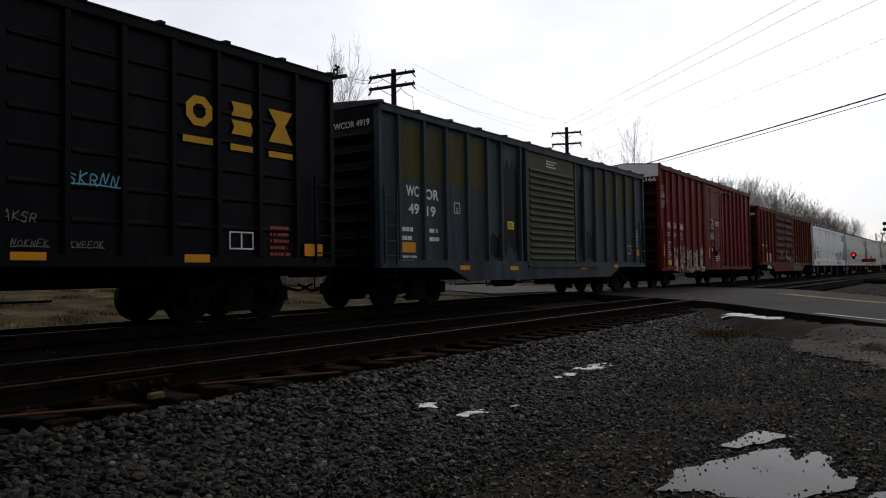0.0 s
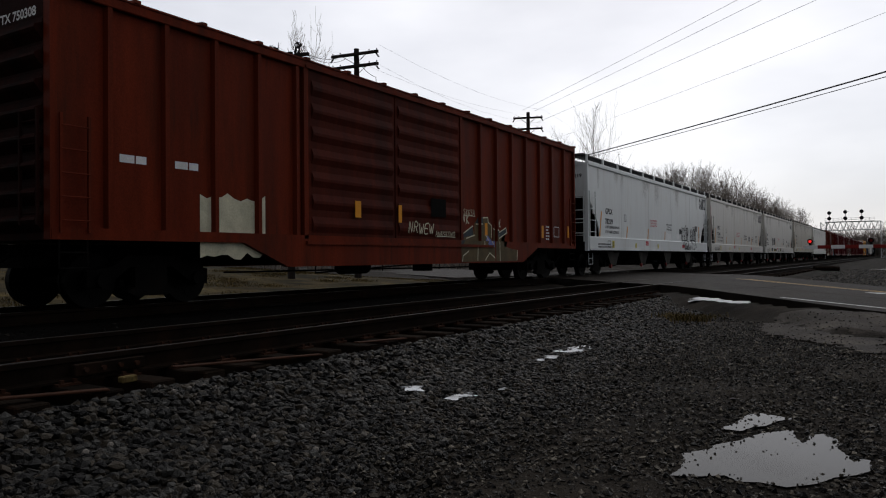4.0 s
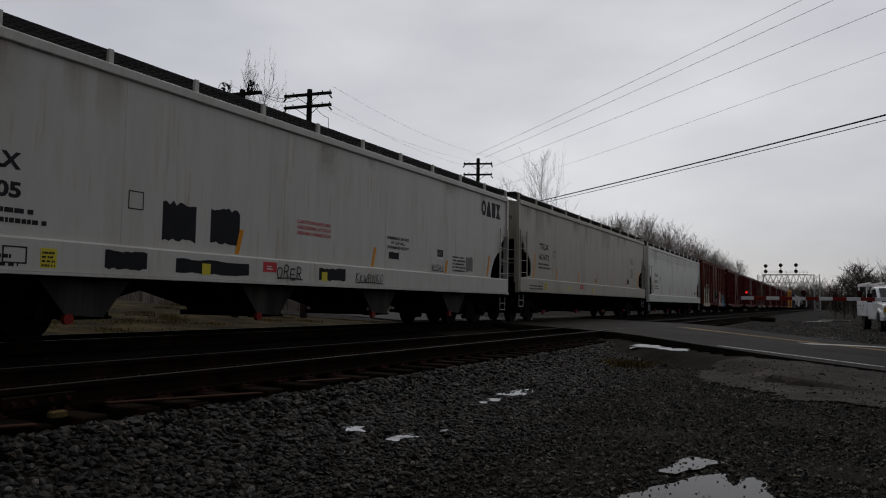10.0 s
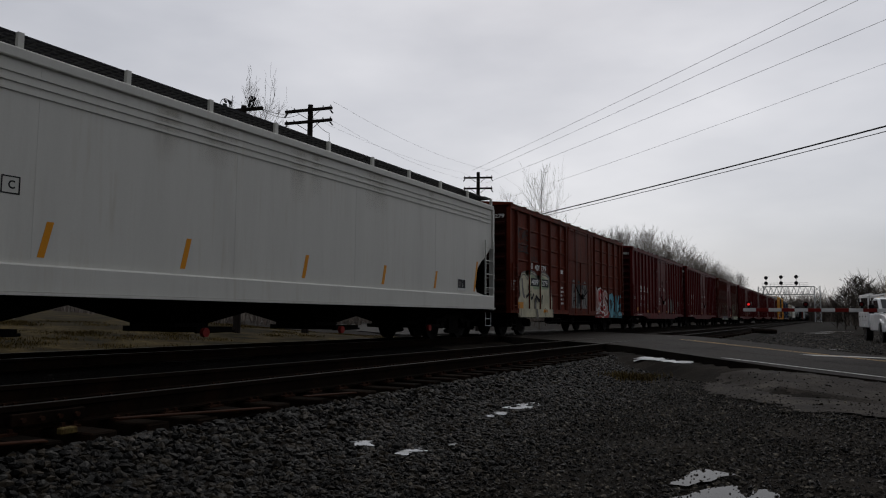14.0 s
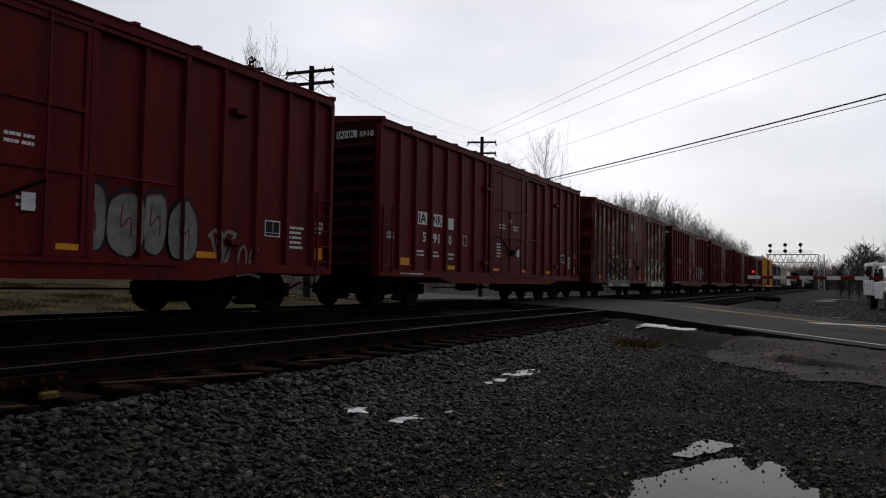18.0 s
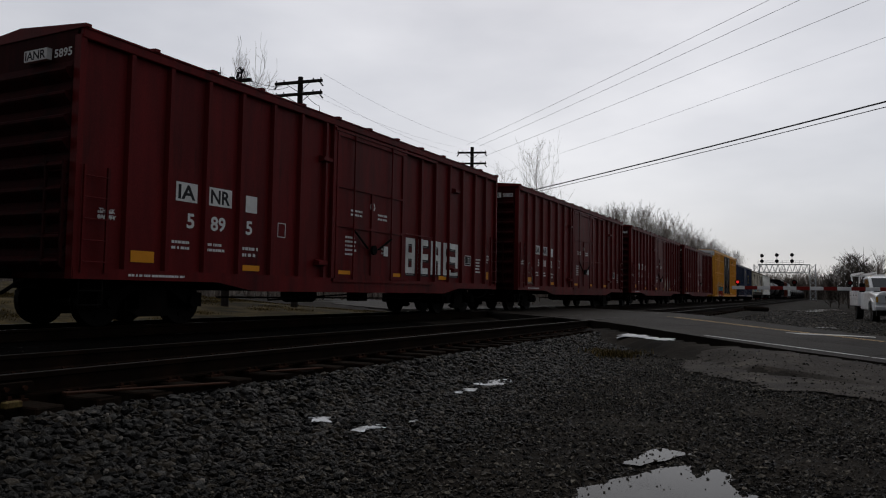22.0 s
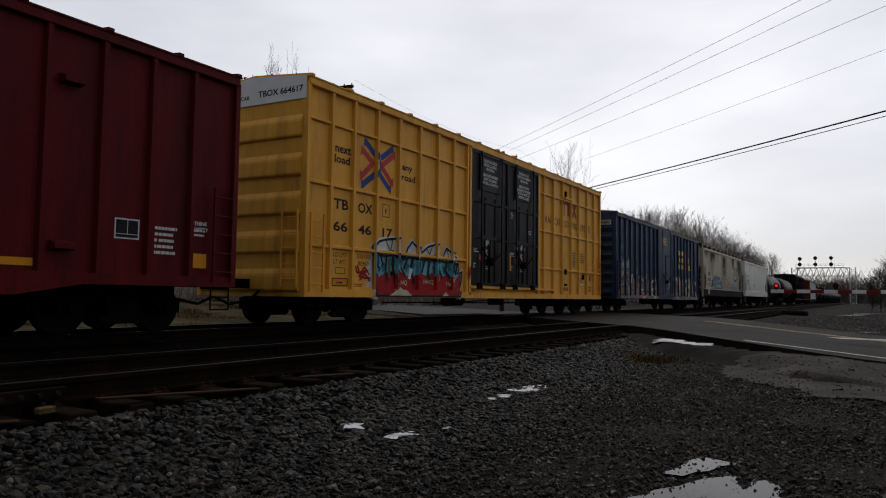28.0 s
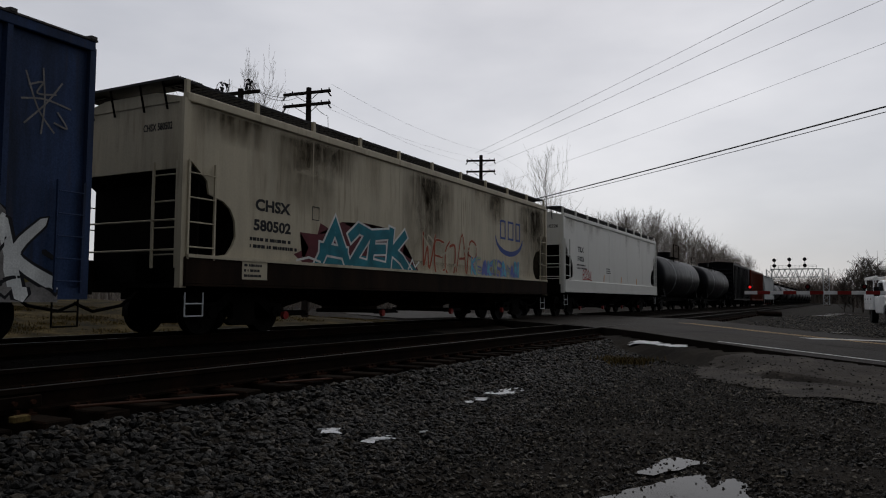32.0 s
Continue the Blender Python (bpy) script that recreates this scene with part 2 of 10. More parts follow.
M = {
    "black_paint": mat("black_paint", (0.0034, 0.0036, 0.0052), 0.42, vary=0.35, dirt=(0.010, 0.0095, 0.0095), dirt_amount=0.25, streaks=True, spec=0.06, runs=(0.016, 0.014, 0.013), run_amount=0.4),
    "door_black": mat("black_door_paint", (0.0028, 0.003, 0.004), 0.45, vary=0.3, spec=0.08),
    "slate_blue": mat("slate_blue_paint", (0.034, 0.047, 0.055), 0.55, vary=0.4, dirt=(0.008, 0.0085, 0.009), dirt_amount=0.36, streaks=True, spec=0.1, runs=(0.045, 0.02, 0.01), run_amount=0.7),
    "olive": mat("olive_paint", (0.058, 0.05, 0.014), 0.6, vary=0.25, dirt=(0.05, 0.045, 0.035), dirt_amount=0.25, streaks=True, spec=0.08, runs=(0.03, 0.018, 0.008)),
    "green_door": mat("dull_green_paint", (0.055, 0.06, 0.032), 0.6, vary=0.2, dirt=(0.05, 0.04, 0.03), dirt_amount=0.3, streaks=True),
    "red": mat("red_oxide_paint", (0.135, 0.0115, 0.007), 0.5, vary=0.25, dirt=(0.038, 0.0095, 0.007), dirt_amount=0.36, streaks=True, spec=0.05, runs=(0.03, 0.012, 0.008), run_amount=0.6),
    "rust_orange": mat("orange_brown_paint", (0.11, 0.0155, 0.0052), 0.55, vary=0.25, dirt=(0.05, 0.0125, 0.006), dirt_amount=0.4, streaks=True, spec=0.04, runs=(0.03, 0.012, 0.007), run_amount=0.6),
    "brown": mat("brown_red_paint", (0.115, 0.0205, 0.0095), 0.55, vary=0.28, dirt=(0.032, 0.0115, 0.0075), dirt_amount=0.36, streaks=True, spec=0.05, runs=(0.02, 0.009, 0.006), run_amount=0.6),
    "maroon": mat("maroon_paint", (0.10, 0.0078, 0.0085), 0.48, vary=0.22, dirt=(0.03, 0.0078, 0.0074), dirt_amount=0.32, streaks=True, spec=0.06, runs=(0.022, 0.008, 0.007), run_amount=0.55),
    "worn_maroon": mat("worn_maroon_paint", (0.085, 0.0155, 0.0105), 0.62, vary=0.35, scale=2.6, bump=0.05, dirt=(0.24, 0.185, 0.165), dirt_amount=0.47, streaks=0.3, spec=0.06, runs=(0.10, 0.036, 0.012), run_amount=0.8),
    "yellow": mat("yellow_paint", (0.76, 0.375, 0.05), 0.45, vary=0.1, bump=0.05, dirt=(0.40, 0.19, 0.03), dirt_amount=0.24, streaks=True, spec=0.12, runs=(0.26, 0.11, 0.025), run_amount=0.5),
    "blue": mat("blue_paint", (0.023, 0.041, 0.094), 0.45, vary=0.35, dirt=(0.011, 0.0125, 0.017), dirt_amount=0.42, streaks=True, spec=0.09, runs=(0.05, 0.04, 0.032), run_amount=0.45),
    "white_car": mat("off_white_car_paint", (0.64, 0.665, 0.655), 0.42, vary=0.035, bump=0.02, dirt=(0.53, 0.53, 0.505), dirt_amount=0.24, streaks=True, runs=(0.42, 0.37, 0.29), run_amount=0.45, spec=0.28),
    "warm_white_car": mat("warm_grey_white_car_paint", (0.50, 0.485, 0.445), 0.42, vary=0.045, bump=0.02, dirt=(0.40, 0.38, 0.33), dirt_amount=0.28, streaks=True, runs=(0.34, 0.26, 0.14), run_amount=0.6, spec=0.28),
    "tan_car": mat("grey_tan_car_paint", (0.37, 0.342, 0.28), 0.45, vary=0.06, bump=0.02, dirt=(0.27, 0.24, 0.19), dirt_amount=0.32, streaks=True, runs=(0.22, 0.17, 0.11), run_amount=0.5, spec=0.28),
    "beige_car": mat("stained_beige_car_paint", (0.44, 0.388, 0.28), 0.55, vary=0.1, bump=0.03, dirt=(0.24, 0.2, 0.135), dirt_amount=0.30, streaks=True, runs=(0.15, 0.115, 0.07), run_amount=0.7, spec=0.28),
    "pale_green_car": mat("pale_grey_car_paint", (0.58, 0.575, 0.53), 0.42, vary=0.03, bump=0.02, dirt=(0.5, 0.49, 0.45), dirt_amount=0.2, streaks=True, runs=(0.46, 0.42, 0.34), run_amount=0.4, spec=0.28),
    "grey_car": mat("grey_car_paint", (0.36, 0.38, 0.38), 0.5, vary=0.1, dirt=(0.2, 0.2, 0.19), dirt_amount=0.3, streaks=True),
    # grimy undersides, near-black: the shade below the cars is put into the colour
    "under": mat("shade_dark_grimy_steel", (0.0038, 0.0035, 0.0032), 0.8, metal=0.0, vary=0.4, dirt=(0.009, 0.0068, 0.0055), dirt_amount=0.3, spec=0.03),
    # grimy outlet bays, their unlit slopes put into this dark grey
    "shaded_bay_grey": mat("shaded_grimy_grey_steel", (0.009, 0.0085, 0.008), 0.75, vary=0.4, dirt=(0.005, 0.0045, 0.004), dirt_amount=0.4, streaks=True, spec=0.03),
    "rust_run": mat("thin_rusty_run_stain", (0.36, 0.31, 0.22), 0.6, vary=0.25, scale=5, streaks=True),
    # paler dusty grey that paints the bays' lit sides
    "lit_bay_grey": mat("lit_dusty_grey_bay_paint", (0.05, 0.047, 0.042), 0.7, vary=0.3, dirt=(0.013, 0.012, 0.0105), dirt_amount=0.45, streaks=True, spec=0.05),
    # track stones and bed: the shade around the train is put into these colours
    "shade_dark_stone": mat("shade_darkened_ballast", (0.0042, 0.0038, 0.0033), 0.6, vary=0.4, scale=14, fine=90, bump=0.3, island=0.8, power=4.0, tint=(0.009, 0.0065, 0.0045), spec=0.02),
    "track_bed": mat("shade_darkened_bed", (0.003, 0.0026, 0.0023), 0.85, vary=0.4, scale=2.0, fine=60, bump=0.9, spec=0.01),
    "lavender": mat("faded_lavender_spray_paint", (0.13, 0.13, 0.145), 0.65, vary=0.3, scale=2.0),
    "g_ochre": mat("ochre_spray_paint", (0.13, 0.105, 0.03), 0.65, vary=0.3),
    "g_orange": mat("dull_orange_spray_paint", (0.22, 0.07, 0.018), 0.65, vary=0.3),
    # wheels near-black too, with under-car shade in their base colour
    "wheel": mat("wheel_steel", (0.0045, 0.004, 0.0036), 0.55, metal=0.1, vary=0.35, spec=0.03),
    "rust_wheel": mat("rusty_steel", (0.032, 0.0135, 0.0075), 0.85, vary=0.4, dirt=(0.022, 0.013, 0.01), dirt_amount=0.4, spec=0.04),
    "grating": mat("galvanised_grating", (0.03, 0.03, 0.032), 0.6, metal=0.3, vary=0.2),
    "roof_grey": mat("roof_steel", (0.06, 0.055, 0.053), 0.6, vary=0.3, dirt=(0.08, 0.06, 0.05), dirt_amount=0.3),
    "text_white": mat("white_stencil_paint", (0.6, 0.6, 0.585), 0.6, vary=0.12),
    "text_black": mat("black_stencil_paint", (0.02, 0.02, 0.022), 0.55, vary=0.2),
    "logo_gold": mat("gold_logo_paint", (0.52, 0.27, 0.02), 0.5, vary=0.12),
    "reflector": mat("amber_reflective_tape", (0.62, 0.25, 0.015), 0.35, vary=0.06, bump=0.05),
    "sticker_red": mat("red_sticker", (0.5, 0.05, 0.06), 0.5, vary=0.1),
    "sticker_yellow": mat("yellow_sticker", (0.62, 0.52, 0.05), 0.5, vary=0.1),
    "logo_blue": mat("blue_logo_paint", (0.03, 0.06, 0.22), 0.5, vary=0.1),
    "faded_red": mat("faded_red_paint", (0.28, 0.06, 0.03), 0.6, vary=0.2),
    "faded_orange": mat("faded_orange_paint", (0.11, 0.032, 0.01), 0.65, vary=0.3),
    "white_paint": mat("white_paint", (0.74, 0.74, 0.73), 0.4, vary=0.06),
    "rail": mat("rail_side_steel", (0.0075, 0.005, 0.0036), 0.8, vary=0.35, dirt=(0.02, 0.0098, 0.0055), dirt_amount=0.3, spec=0.015),
    "railhead": mat("worn_railhead_steel", (0.012, 0.0105, 0.0095), 0.5, metal=0.1, vary=0.5, scale=6, bump=0.03, spec=0.04),
    "tie": mat("creosoted_wood", (0.0085, 0.006, 0.0043), 0.9, vary=0.5, scale=4, fine=60, bump=0.5, dirt=(0.024, 0.0115, 0.0065), dirt_amount=0.28, per_object=0.5, spec=0.012),
    "ground": mat("wet_gravel_ground", (0.0165, 0.0138, 0.011), 0.75, vary=0.6, scale=0.8, fine=55, bump=0.9, dirt=(0.0078, 0.0066, 0.0054), dirt_amount=0.4, spec=0.012),
    "stone": mat("ballast_stone", (0.0078, 0.0076, 0.0069), 0.45, vary=0.5, scale=16, fine=120, bump=0.5, island=0.96, power=5.2, tint=(0.04, 0.032, 0.022), spec=0.06),
    "fine_stone": mat("fine_gravel", (0.0225, 0.0196, 0.0152), 0.45, vary=0.4, scale=9, fine=90, bump=0.4, island=0.92, power=5.4, tint=(0.04, 0.0325, 0.0245), spec=0.06),
    "asphalt": mat("worn_damp_asphalt", (0.021, 0.0176, 0.0144), 0.6, vary=0.5, scale=0.7, fine=70, bump=0.35, dirt=(0.0085, 0.0071, 0.006), dirt_amount=0.52, spec=0.015),
    "apron": mat("damp_grit_asphalt", (0.047, 0.041, 0.035), 0.7, vary=0.5, scale=1.6, fine=30, bump=0.7, dirt=(0.019, 0.0162, 0.0136), dirt_amount=0.5, spec=0.02),
    "road_white": mat("worn_white_road_paint", (0.45, 0.45, 0.43), 0.6, vary=0.2, dirt=(0.12, 0.12, 0.115), dirt_amount=0.45),
    "road_yellow": mat("worn_yellow_road_paint", (0.48, 0.29, 0.08), 0.6, vary=0.2, dirt=(0.12, 0.09, 0.06), dirt_amount=0.4),
    "ice": mat("wet_slush", (0.5, 0.515, 0.53), 0.4, vary=0.2, scale=9, fine=40, bump=0.6, dirt=(0.22, 0.215, 0.2), dirt_amount=0.35),
    "water": mat("puddle_water", (0.02, 0.0175, 0.0135), 0.05, vary=0.2, bump=0.012, fine=14, spec=0.5, ior=1.152),
    "dry_grass": mat("dry_grass", (0.086, 0.06, 0.021), 0.9, vary=0.5, scale=0.5, island=0.7, tint=(0.04, 0.036, 0.012), spec=0.03),
    "grass_soil": mat("grassy_soil", (0.05, 0.037, 0.015), 0.95, vary=0.8, scale=1.0, fine=9, bump=1.0, dirt=(0.011, 0.01, 0.0055), dirt_amount=0.6, spec=0.02),
    "bark": mat("grey_bark", (0.19, 0.165, 0.142), 0.9, vary=0.3, island=0.4, spec=0.05),
    "dark_bark": mat("brown_grey_bark", (0.15, 0.126, 0.107), 0.9, vary=0.3, island=0.4, spec=0.05),
    "brush_bark": mat("dark_brush_bark", (0.05, 0.042, 0.036), 0.9, vary=0.35, island=0.4, spec=0.03),
    "pole_wood": mat("weathered_pole_wood", (0.022, 0.018, 0.016), 0.9, vary=0.35, streaks=True, fine=60, bump=0.4, spec=0.05),
    "cable": mat("cable_rubber", (0.015, 0.015, 0.016), 0.6, vary=0.1, bump=0),
    "bare_wire": mat("weathered_wire", (0.5, 0.5, 0.52), 0.5, vary=0.1, bump=0),
    "galvanised": mat("galvanised_steel", (0.42, 0.43, 0.44), 0.5, metal=0.3, vary=0.15),
    "mast_grey": mat("dull_silver_mast_paint", (0.36, 0.365, 0.37), 0.5, vary=0.2, dirt=(0.2, 0.19, 0.18), dirt_amount=0.3),
    "silver": mat("aluminium_paint", (0.52, 0.53, 0.54), 0.5, metal=0.2, vary=0.12),
    "dark_metal": mat("black_lamp_housing", (0.006, 0.006, 0.0065), 0.5, vary=0.2),
    "red_lamp": mat("lit_red_lens", (0.6, 0.02, 0.02), 0.3, vary=0.02, bump=0, emit=(1.0, 0.03, 0.03, 0.6)),
    "dull_lens": mat("unlit_red_lens", (0.12, 0.01, 0.01), 0.2, vary=0.05, bump=0),
    "gate_red": mat("red_reflective_band", (0.2, 0.018, 0.015), 0.5, vary=0.1),
    "truck_white": mat("white_vehicle_paint", (0.83, 0.84, 0.84), 0.22, vary=0.05, bump=0.02, dirt=(0.5, 0.48, 0.45), dirt_amount=0.12, spec=0.4),
    "glass": mat("dark_windscreen_glass", (0.02, 0.024, 0.027), 0.05, vary=0.05, bump=0, spec=0.45),
    "tyre": mat("tyre_rubber", (0.016, 0.016, 0.016), 0.85, vary=0.2),
    "headlamp": mat("clear_headlamp_plastic", (0.55, 0.57, 0.58), 0.15, vary=0.1, bump=0, spec=0.5),
    # dirty car ends, darkened in the paint because they face away from the light
    "shaded_end_brown": mat("shaded_dirty_brown_end_paint", (0.024, 0.0068, 0.0052), 0.75, vary=0.4, dirt=(0.008, 0.0052, 0.0045), dirt_amount=0.5, streaks=True, spec=0.03),
    "shaded_end_maroon": mat("shaded_dirty_maroon_end_paint", (0.032, 0.0052, 0.0055), 0.7, vary=0.35, dirt=(0.011, 0.0048, 0.0046), dirt_amount=0.45, streaks=True, spec=0.03),
    "door_rust": mat("dark_rusted_door_paint", (0.06, 0.0105, 0.0052), 0.65, vary=0.35, dirt=(0.02, 0.007, 0.005), dirt_amount=0.45, streaks=True, spec=0.04),
    "faint_text": mat("faded_black_stencil_paint", (0.11, 0.105, 0.095), 0.6, vary=0.3),
    "chrome": mat("chrome", (0.6, 0.6, 0.61), 0.15, metal=1.0, vary=0.05, bump=0),
    "sign_blue": mat("blue_sign_sheet", (0.03, 0.09, 0.35), 0.4, vary=0.05),
    "shed_wall": mat("dark_shed_boards", (0.008, 0.0075, 0.007), 0.8, vary=0.3, streaks=True, spec=0.05),
    "shed_roof": mat("brown_shingle", (0.075, 0.058, 0.05), 0.85, vary=0.3, fine=30, bump=0.6),
    "concrete": mat("concrete", (0.15, 0.135, 0.118), 0.85, vary=0.2, bump=0.3),
    "old_yellow": mat("rusty_yellow_paint", (0.10, 0.075, 0.028), 0.8, vary=0.4, scale=20, dirt=(0.03, 0.014, 0.008), dirt_amount=0.45, spec=0.03),
    "hill": mat("winter_woodland", (0.045, 0.04, 0.034), 0.95, vary=0.35, scale=0.1, fine=2, bump=0.5, spec=0.02),
    "g_white": mat("white_spray_paint", (0.58, 0.59, 0.57), 0.6, vary=0.25, scale=1.5),
    "g_black": mat("black_spray_paint", (0.015, 0.015, 0.017), 0.6, vary=0.2),
    "g_teal": mat("teal_spray_paint", (0.02, 0.15, 0.19), 0.55, vary=0.25),
    "g_cyan": mat("light_blue_spray_paint", (0.12, 0.36, 0.45), 0.55, vary=0.2),
    "g_red": mat("red_spray_paint", (0.32, 0.013, 0.014), 0.55, vary=0.2),
    "g_pink": mat("dusty_pink_spray_paint", (0.36, 0.20, 0.18), 0.6, vary=0.2),
    "g_cream": mat("cream_spray_paint", (0.50, 0.47, 0.34), 0.6, vary=0.2),
    "g_lime": mat("pale_green_spray_paint", (0.30, 0.36, 0.24), 0.6, vary=0.2),
    "g_silver": mat("silver_spray_paint", (0.17, 0.162, 0.155), 0.5, vary=0.3, scale=4),
    "g_maroon": mat("maroon_spray_paint", (0.10, 0.025, 0.03), 0.6, vary=0.2),
    "faded_panel": mat("faded_grey_panel_paint", (0.33, 0.32, 0.29), 0.65, vary=0.2),
    "g_tan": mat("tan_spray_paint", (0.085, 0.062, 0.03), 0.6, vary=0.3),
    "g_blue": mat("violet_blue_spray_paint", (0.14, 0.17, 0.42), 0.6, vary=0.2),
}


def soft(name, color, strength):
    """A stain that fades out towards its sides and its foot, broken up by streaks."""
    m = mat(name, color, 0.7, vary=0.2, streaks=True, spec=0.05)
    n, l = m.node_tree.nodes, m.node_tree.links
    tc, sep = n.new("ShaderNodeTexCoord"), n.new("ShaderNodeSeparateXYZ")
    l.new(tc.outputs["Generated"], sep.inputs[0])

    def fold(op, a, b):
        f = n.new("ShaderNodeMath")
        f.operation = op
        for k, v in enumerate((a, b)):
            if isinstance(v, float):
                f.inputs[k].default_value = v
            else:
                l.new(v, f.inputs[k])
        return f.outputs[0]
    y = sep.outputs[1]
    side = fold("MULTIPLY", fold("MULTIPLY", y, fold("SUBTRACT", 1.0, y)), 4.0)
    foot = fold("MULTIPLY", fold("POWER", sep.outputs[2], 0.8), fold("MINIMUM", 1.0, fold("MULTIPLY", fold("SUBTRACT", 1.0, sep.outputs[2]), 14.0)))
    mp, streak, cloud = n.new("ShaderNodeMapping"), n.new("ShaderNodeTexNoise"), n.new("ShaderNodeTexNoise")
    mp.inputs["Scale"].default_value = (1.0, 1.0, 0.14)
    streak.inputs["Scale"].default_value, streak.inputs["Detail"].default_value = 7.0, 4
    cloud.inputs["Scale"].default_value, cloud.inputs["Detail"].default_value = 2.4, 5
    l.new(tc.outputs["Object"], mp.inputs[0]), l.new(mp.outputs[0], streak.inputs["Vector"]), l.new(tc.outputs["Object"], cloud.inputs["Vector"])
    rough = fold("MULTIPLY", fold("MULTIPLY", streak.outputs[0], cloud.outputs[0]), 4.0 * strength)
    l.new(fold("MINIMUM", fold("MULTIPLY", fold("MULTIPLY", side, foot), rough), 0.9), n["Principled BSDF"].inputs["Alpha"])
    return m


M["bay_brown"] = mat("rusty_brown_hopper_bay", (0.016, 0.0095, 0.0058), 0.7, vary=0.5, scale=2.0, streaks=True, spec=0.04, dirt=(0.004, 0.0035, 0.003), dirt_amount=0.4)
M["soft_dark"] = soft("soft_dark_run_stain", (0.085, 0.066, 0.04), 0.7)
M["soft_ochre"] = soft("soft_ochre_run_stain", (0.36, 0.3, 0.2), 0.26)
M["soft_pale"] = soft("soft_chalky_fading", (0.4, 0.32, 0.29), 1.0)
M["soft_soot"] = soft("soft_soot_stain", (0.006, 0.0055, 0.005), 1.1)


# ---- building helpers ----
def box(bm, x0, x1, y0, y1, z0, z1):
    v = [bm.verts.new((x, y, z)) for x in (x0, x1) for y in (y0, y1) for z in (z0, z1)]
    for f in ((0, 1, 3, 2), (4, 6, 7, 5), (0, 4, 5, 1), (2, 3, 7, 6), (0, 2, 6, 4), (1, 5, 7, 3)):
        bm.faces.new([v[i] for i in f])
    return bm


def prism(bm, pts, axis, a, b):
    """A polygon pts swept along an axis ('x': pts are (y, z); 'y': (x, z); 'z': (x, y)) from a to b."""
    put = {"x": lambda p, s: (s, p[0], p[1]), "y": lambda p, s: (p[0], s, p[1]), "z": lambda p, s: (p[0], p[1], s)}[axis]
    v0, v1 = [bm.verts.new(put(p, a)) for p in pts], [bm.verts.new(put(p, b)) for p in pts]
    n = len(pts)
    for i in range(n):
        bm.faces.new((v0[i], v0[(i + 1) % n], v1[(i + 1) % n], v1[i]))
    bm.faces.new(v0[::-1]), bm.faces.new(v1)
    return bm


def rod(bm, p, q, r, sides=6, r2=None, caps=True):
    """A round bar from p to q."""
    p, q = Vector(p), Vector(q)
    d = (q - p).normalized()
    u = d.orthogonal().normalized()
    w = d.cross(u)
    r2 = r if r2 is None else r2
    a, b = [], []
    for i in range(sides):
        c, s = math.cos(2 * math.pi * i / sides), math.sin(2 * math.pi * i / sides)
        a.append(bm.verts.new(p + (u * c + w * s) * r))
        b.append(bm.verts.new(q + (u * c + w * s) * r2))
    for i in range(sides):
        bm.faces.new((a[i], a[(i + 1) % sides], b[(i + 1) % sides], b[i]))
    if caps:
        bm.faces.new(a[::-1]), bm.faces.new(b)
    return bm


def as_mesh(name, bm, *materials, smooth=False, bevel=0.0):
    if bevel:
        bmesh.ops.bevel(bm, geom=[e for e in bm.edges], offset=bevel, segments=1, affect="EDGES", clamp_overlap=True)
    bmesh.ops.recalc_face_normals(bm, faces=bm.faces)
    me = bpy.data.meshes.new(name)
    bm.to_mesh(me)
    bm.free()
    for m in materials:
        me.materials.append(m)
    if smooth:
        me.shade_smooth()
    return me


def hang(name, me, parent=None, m=None, label=""):
    ob = new(name, me)
    ob.parent = parent
    if m is not None:
        ob.matrix_basis = m
    if label:
        tagged(ob, label)
    return ob


def part(name, bm, material, parent, label="", m=None, smooth=False, bevel=0.0):
    return hang(name, as_mesh(name, bm, material, smooth=smooth, bevel=bevel), parent, m, label)


def thing(name, label, category, m=None, group="", kind=""):
    ob = new(name)
    ob.empty_display_size = 0.2
    if m is not None:
        ob.matrix_basis = m
    return tagged(ob, label, category, group, kind)


B = bmesh.new
_glyphs = {}


def glyphs(s, bold=0.026):
    """The flat mesh of a line of lettering, one unit square before scaling."""
    if (s, bold) not in _glyphs:
        cu = bpy.data.curves.new("lettering", "FONT")
        cu.body, cu.size, cu.offset, cu.resolution_u = s, 1.0, bold, 3
        ob = bpy.data.objects.new("lettering", cu)
        scene.collection.objects.link(ob)
        bpy.context.view_layer.update()
        me = bpy.data.meshes.new_from_object(ob.evaluated_get(bpy.context.evaluated_depsgraph_get()))
        bpy.data.objects.remove(ob)
        co = np.empty(len(me.vertices) * 3)
        me.vertices.foreach_get("co", co)
        co = co.reshape(-1, 3)
        co[:, :2] = (co[:, :2] - co[:, :2].min(0)) / np.ptp(co[:, :2], axis=0)
        _glyphs[s, bold] = (co, [tuple(p.vertices) for p in me.polygons])
        bpy.data.meshes.remove(me)
    return _glyphs[s, bold]


def letters(parent, s, a0, a1, z0, z1, material, off=1.47, end=False, name="lettering", bold=0.026, label=""):
    """Painted lettering on a car's near side (y from a0 to a1, z from z0 to z1), or on its front end (x from a0 to a1)."""
    co, faces = glyphs(s, bold)
    a, z = a0 + co[:, 0] * (a1 - a0), z0 + co[:, 1] * (z1 - z0)
    pts = np.stack([a, np.full(len(a), -off), z], 1) if end else np.stack([np.full(len(a), off), a, z], 1)
    me = bpy.data.meshes.new(name)
    me.from_pydata(pts.tolist(), [], faces)
    me.materials.append(material)
    return hang(name, me, parent, None, label)


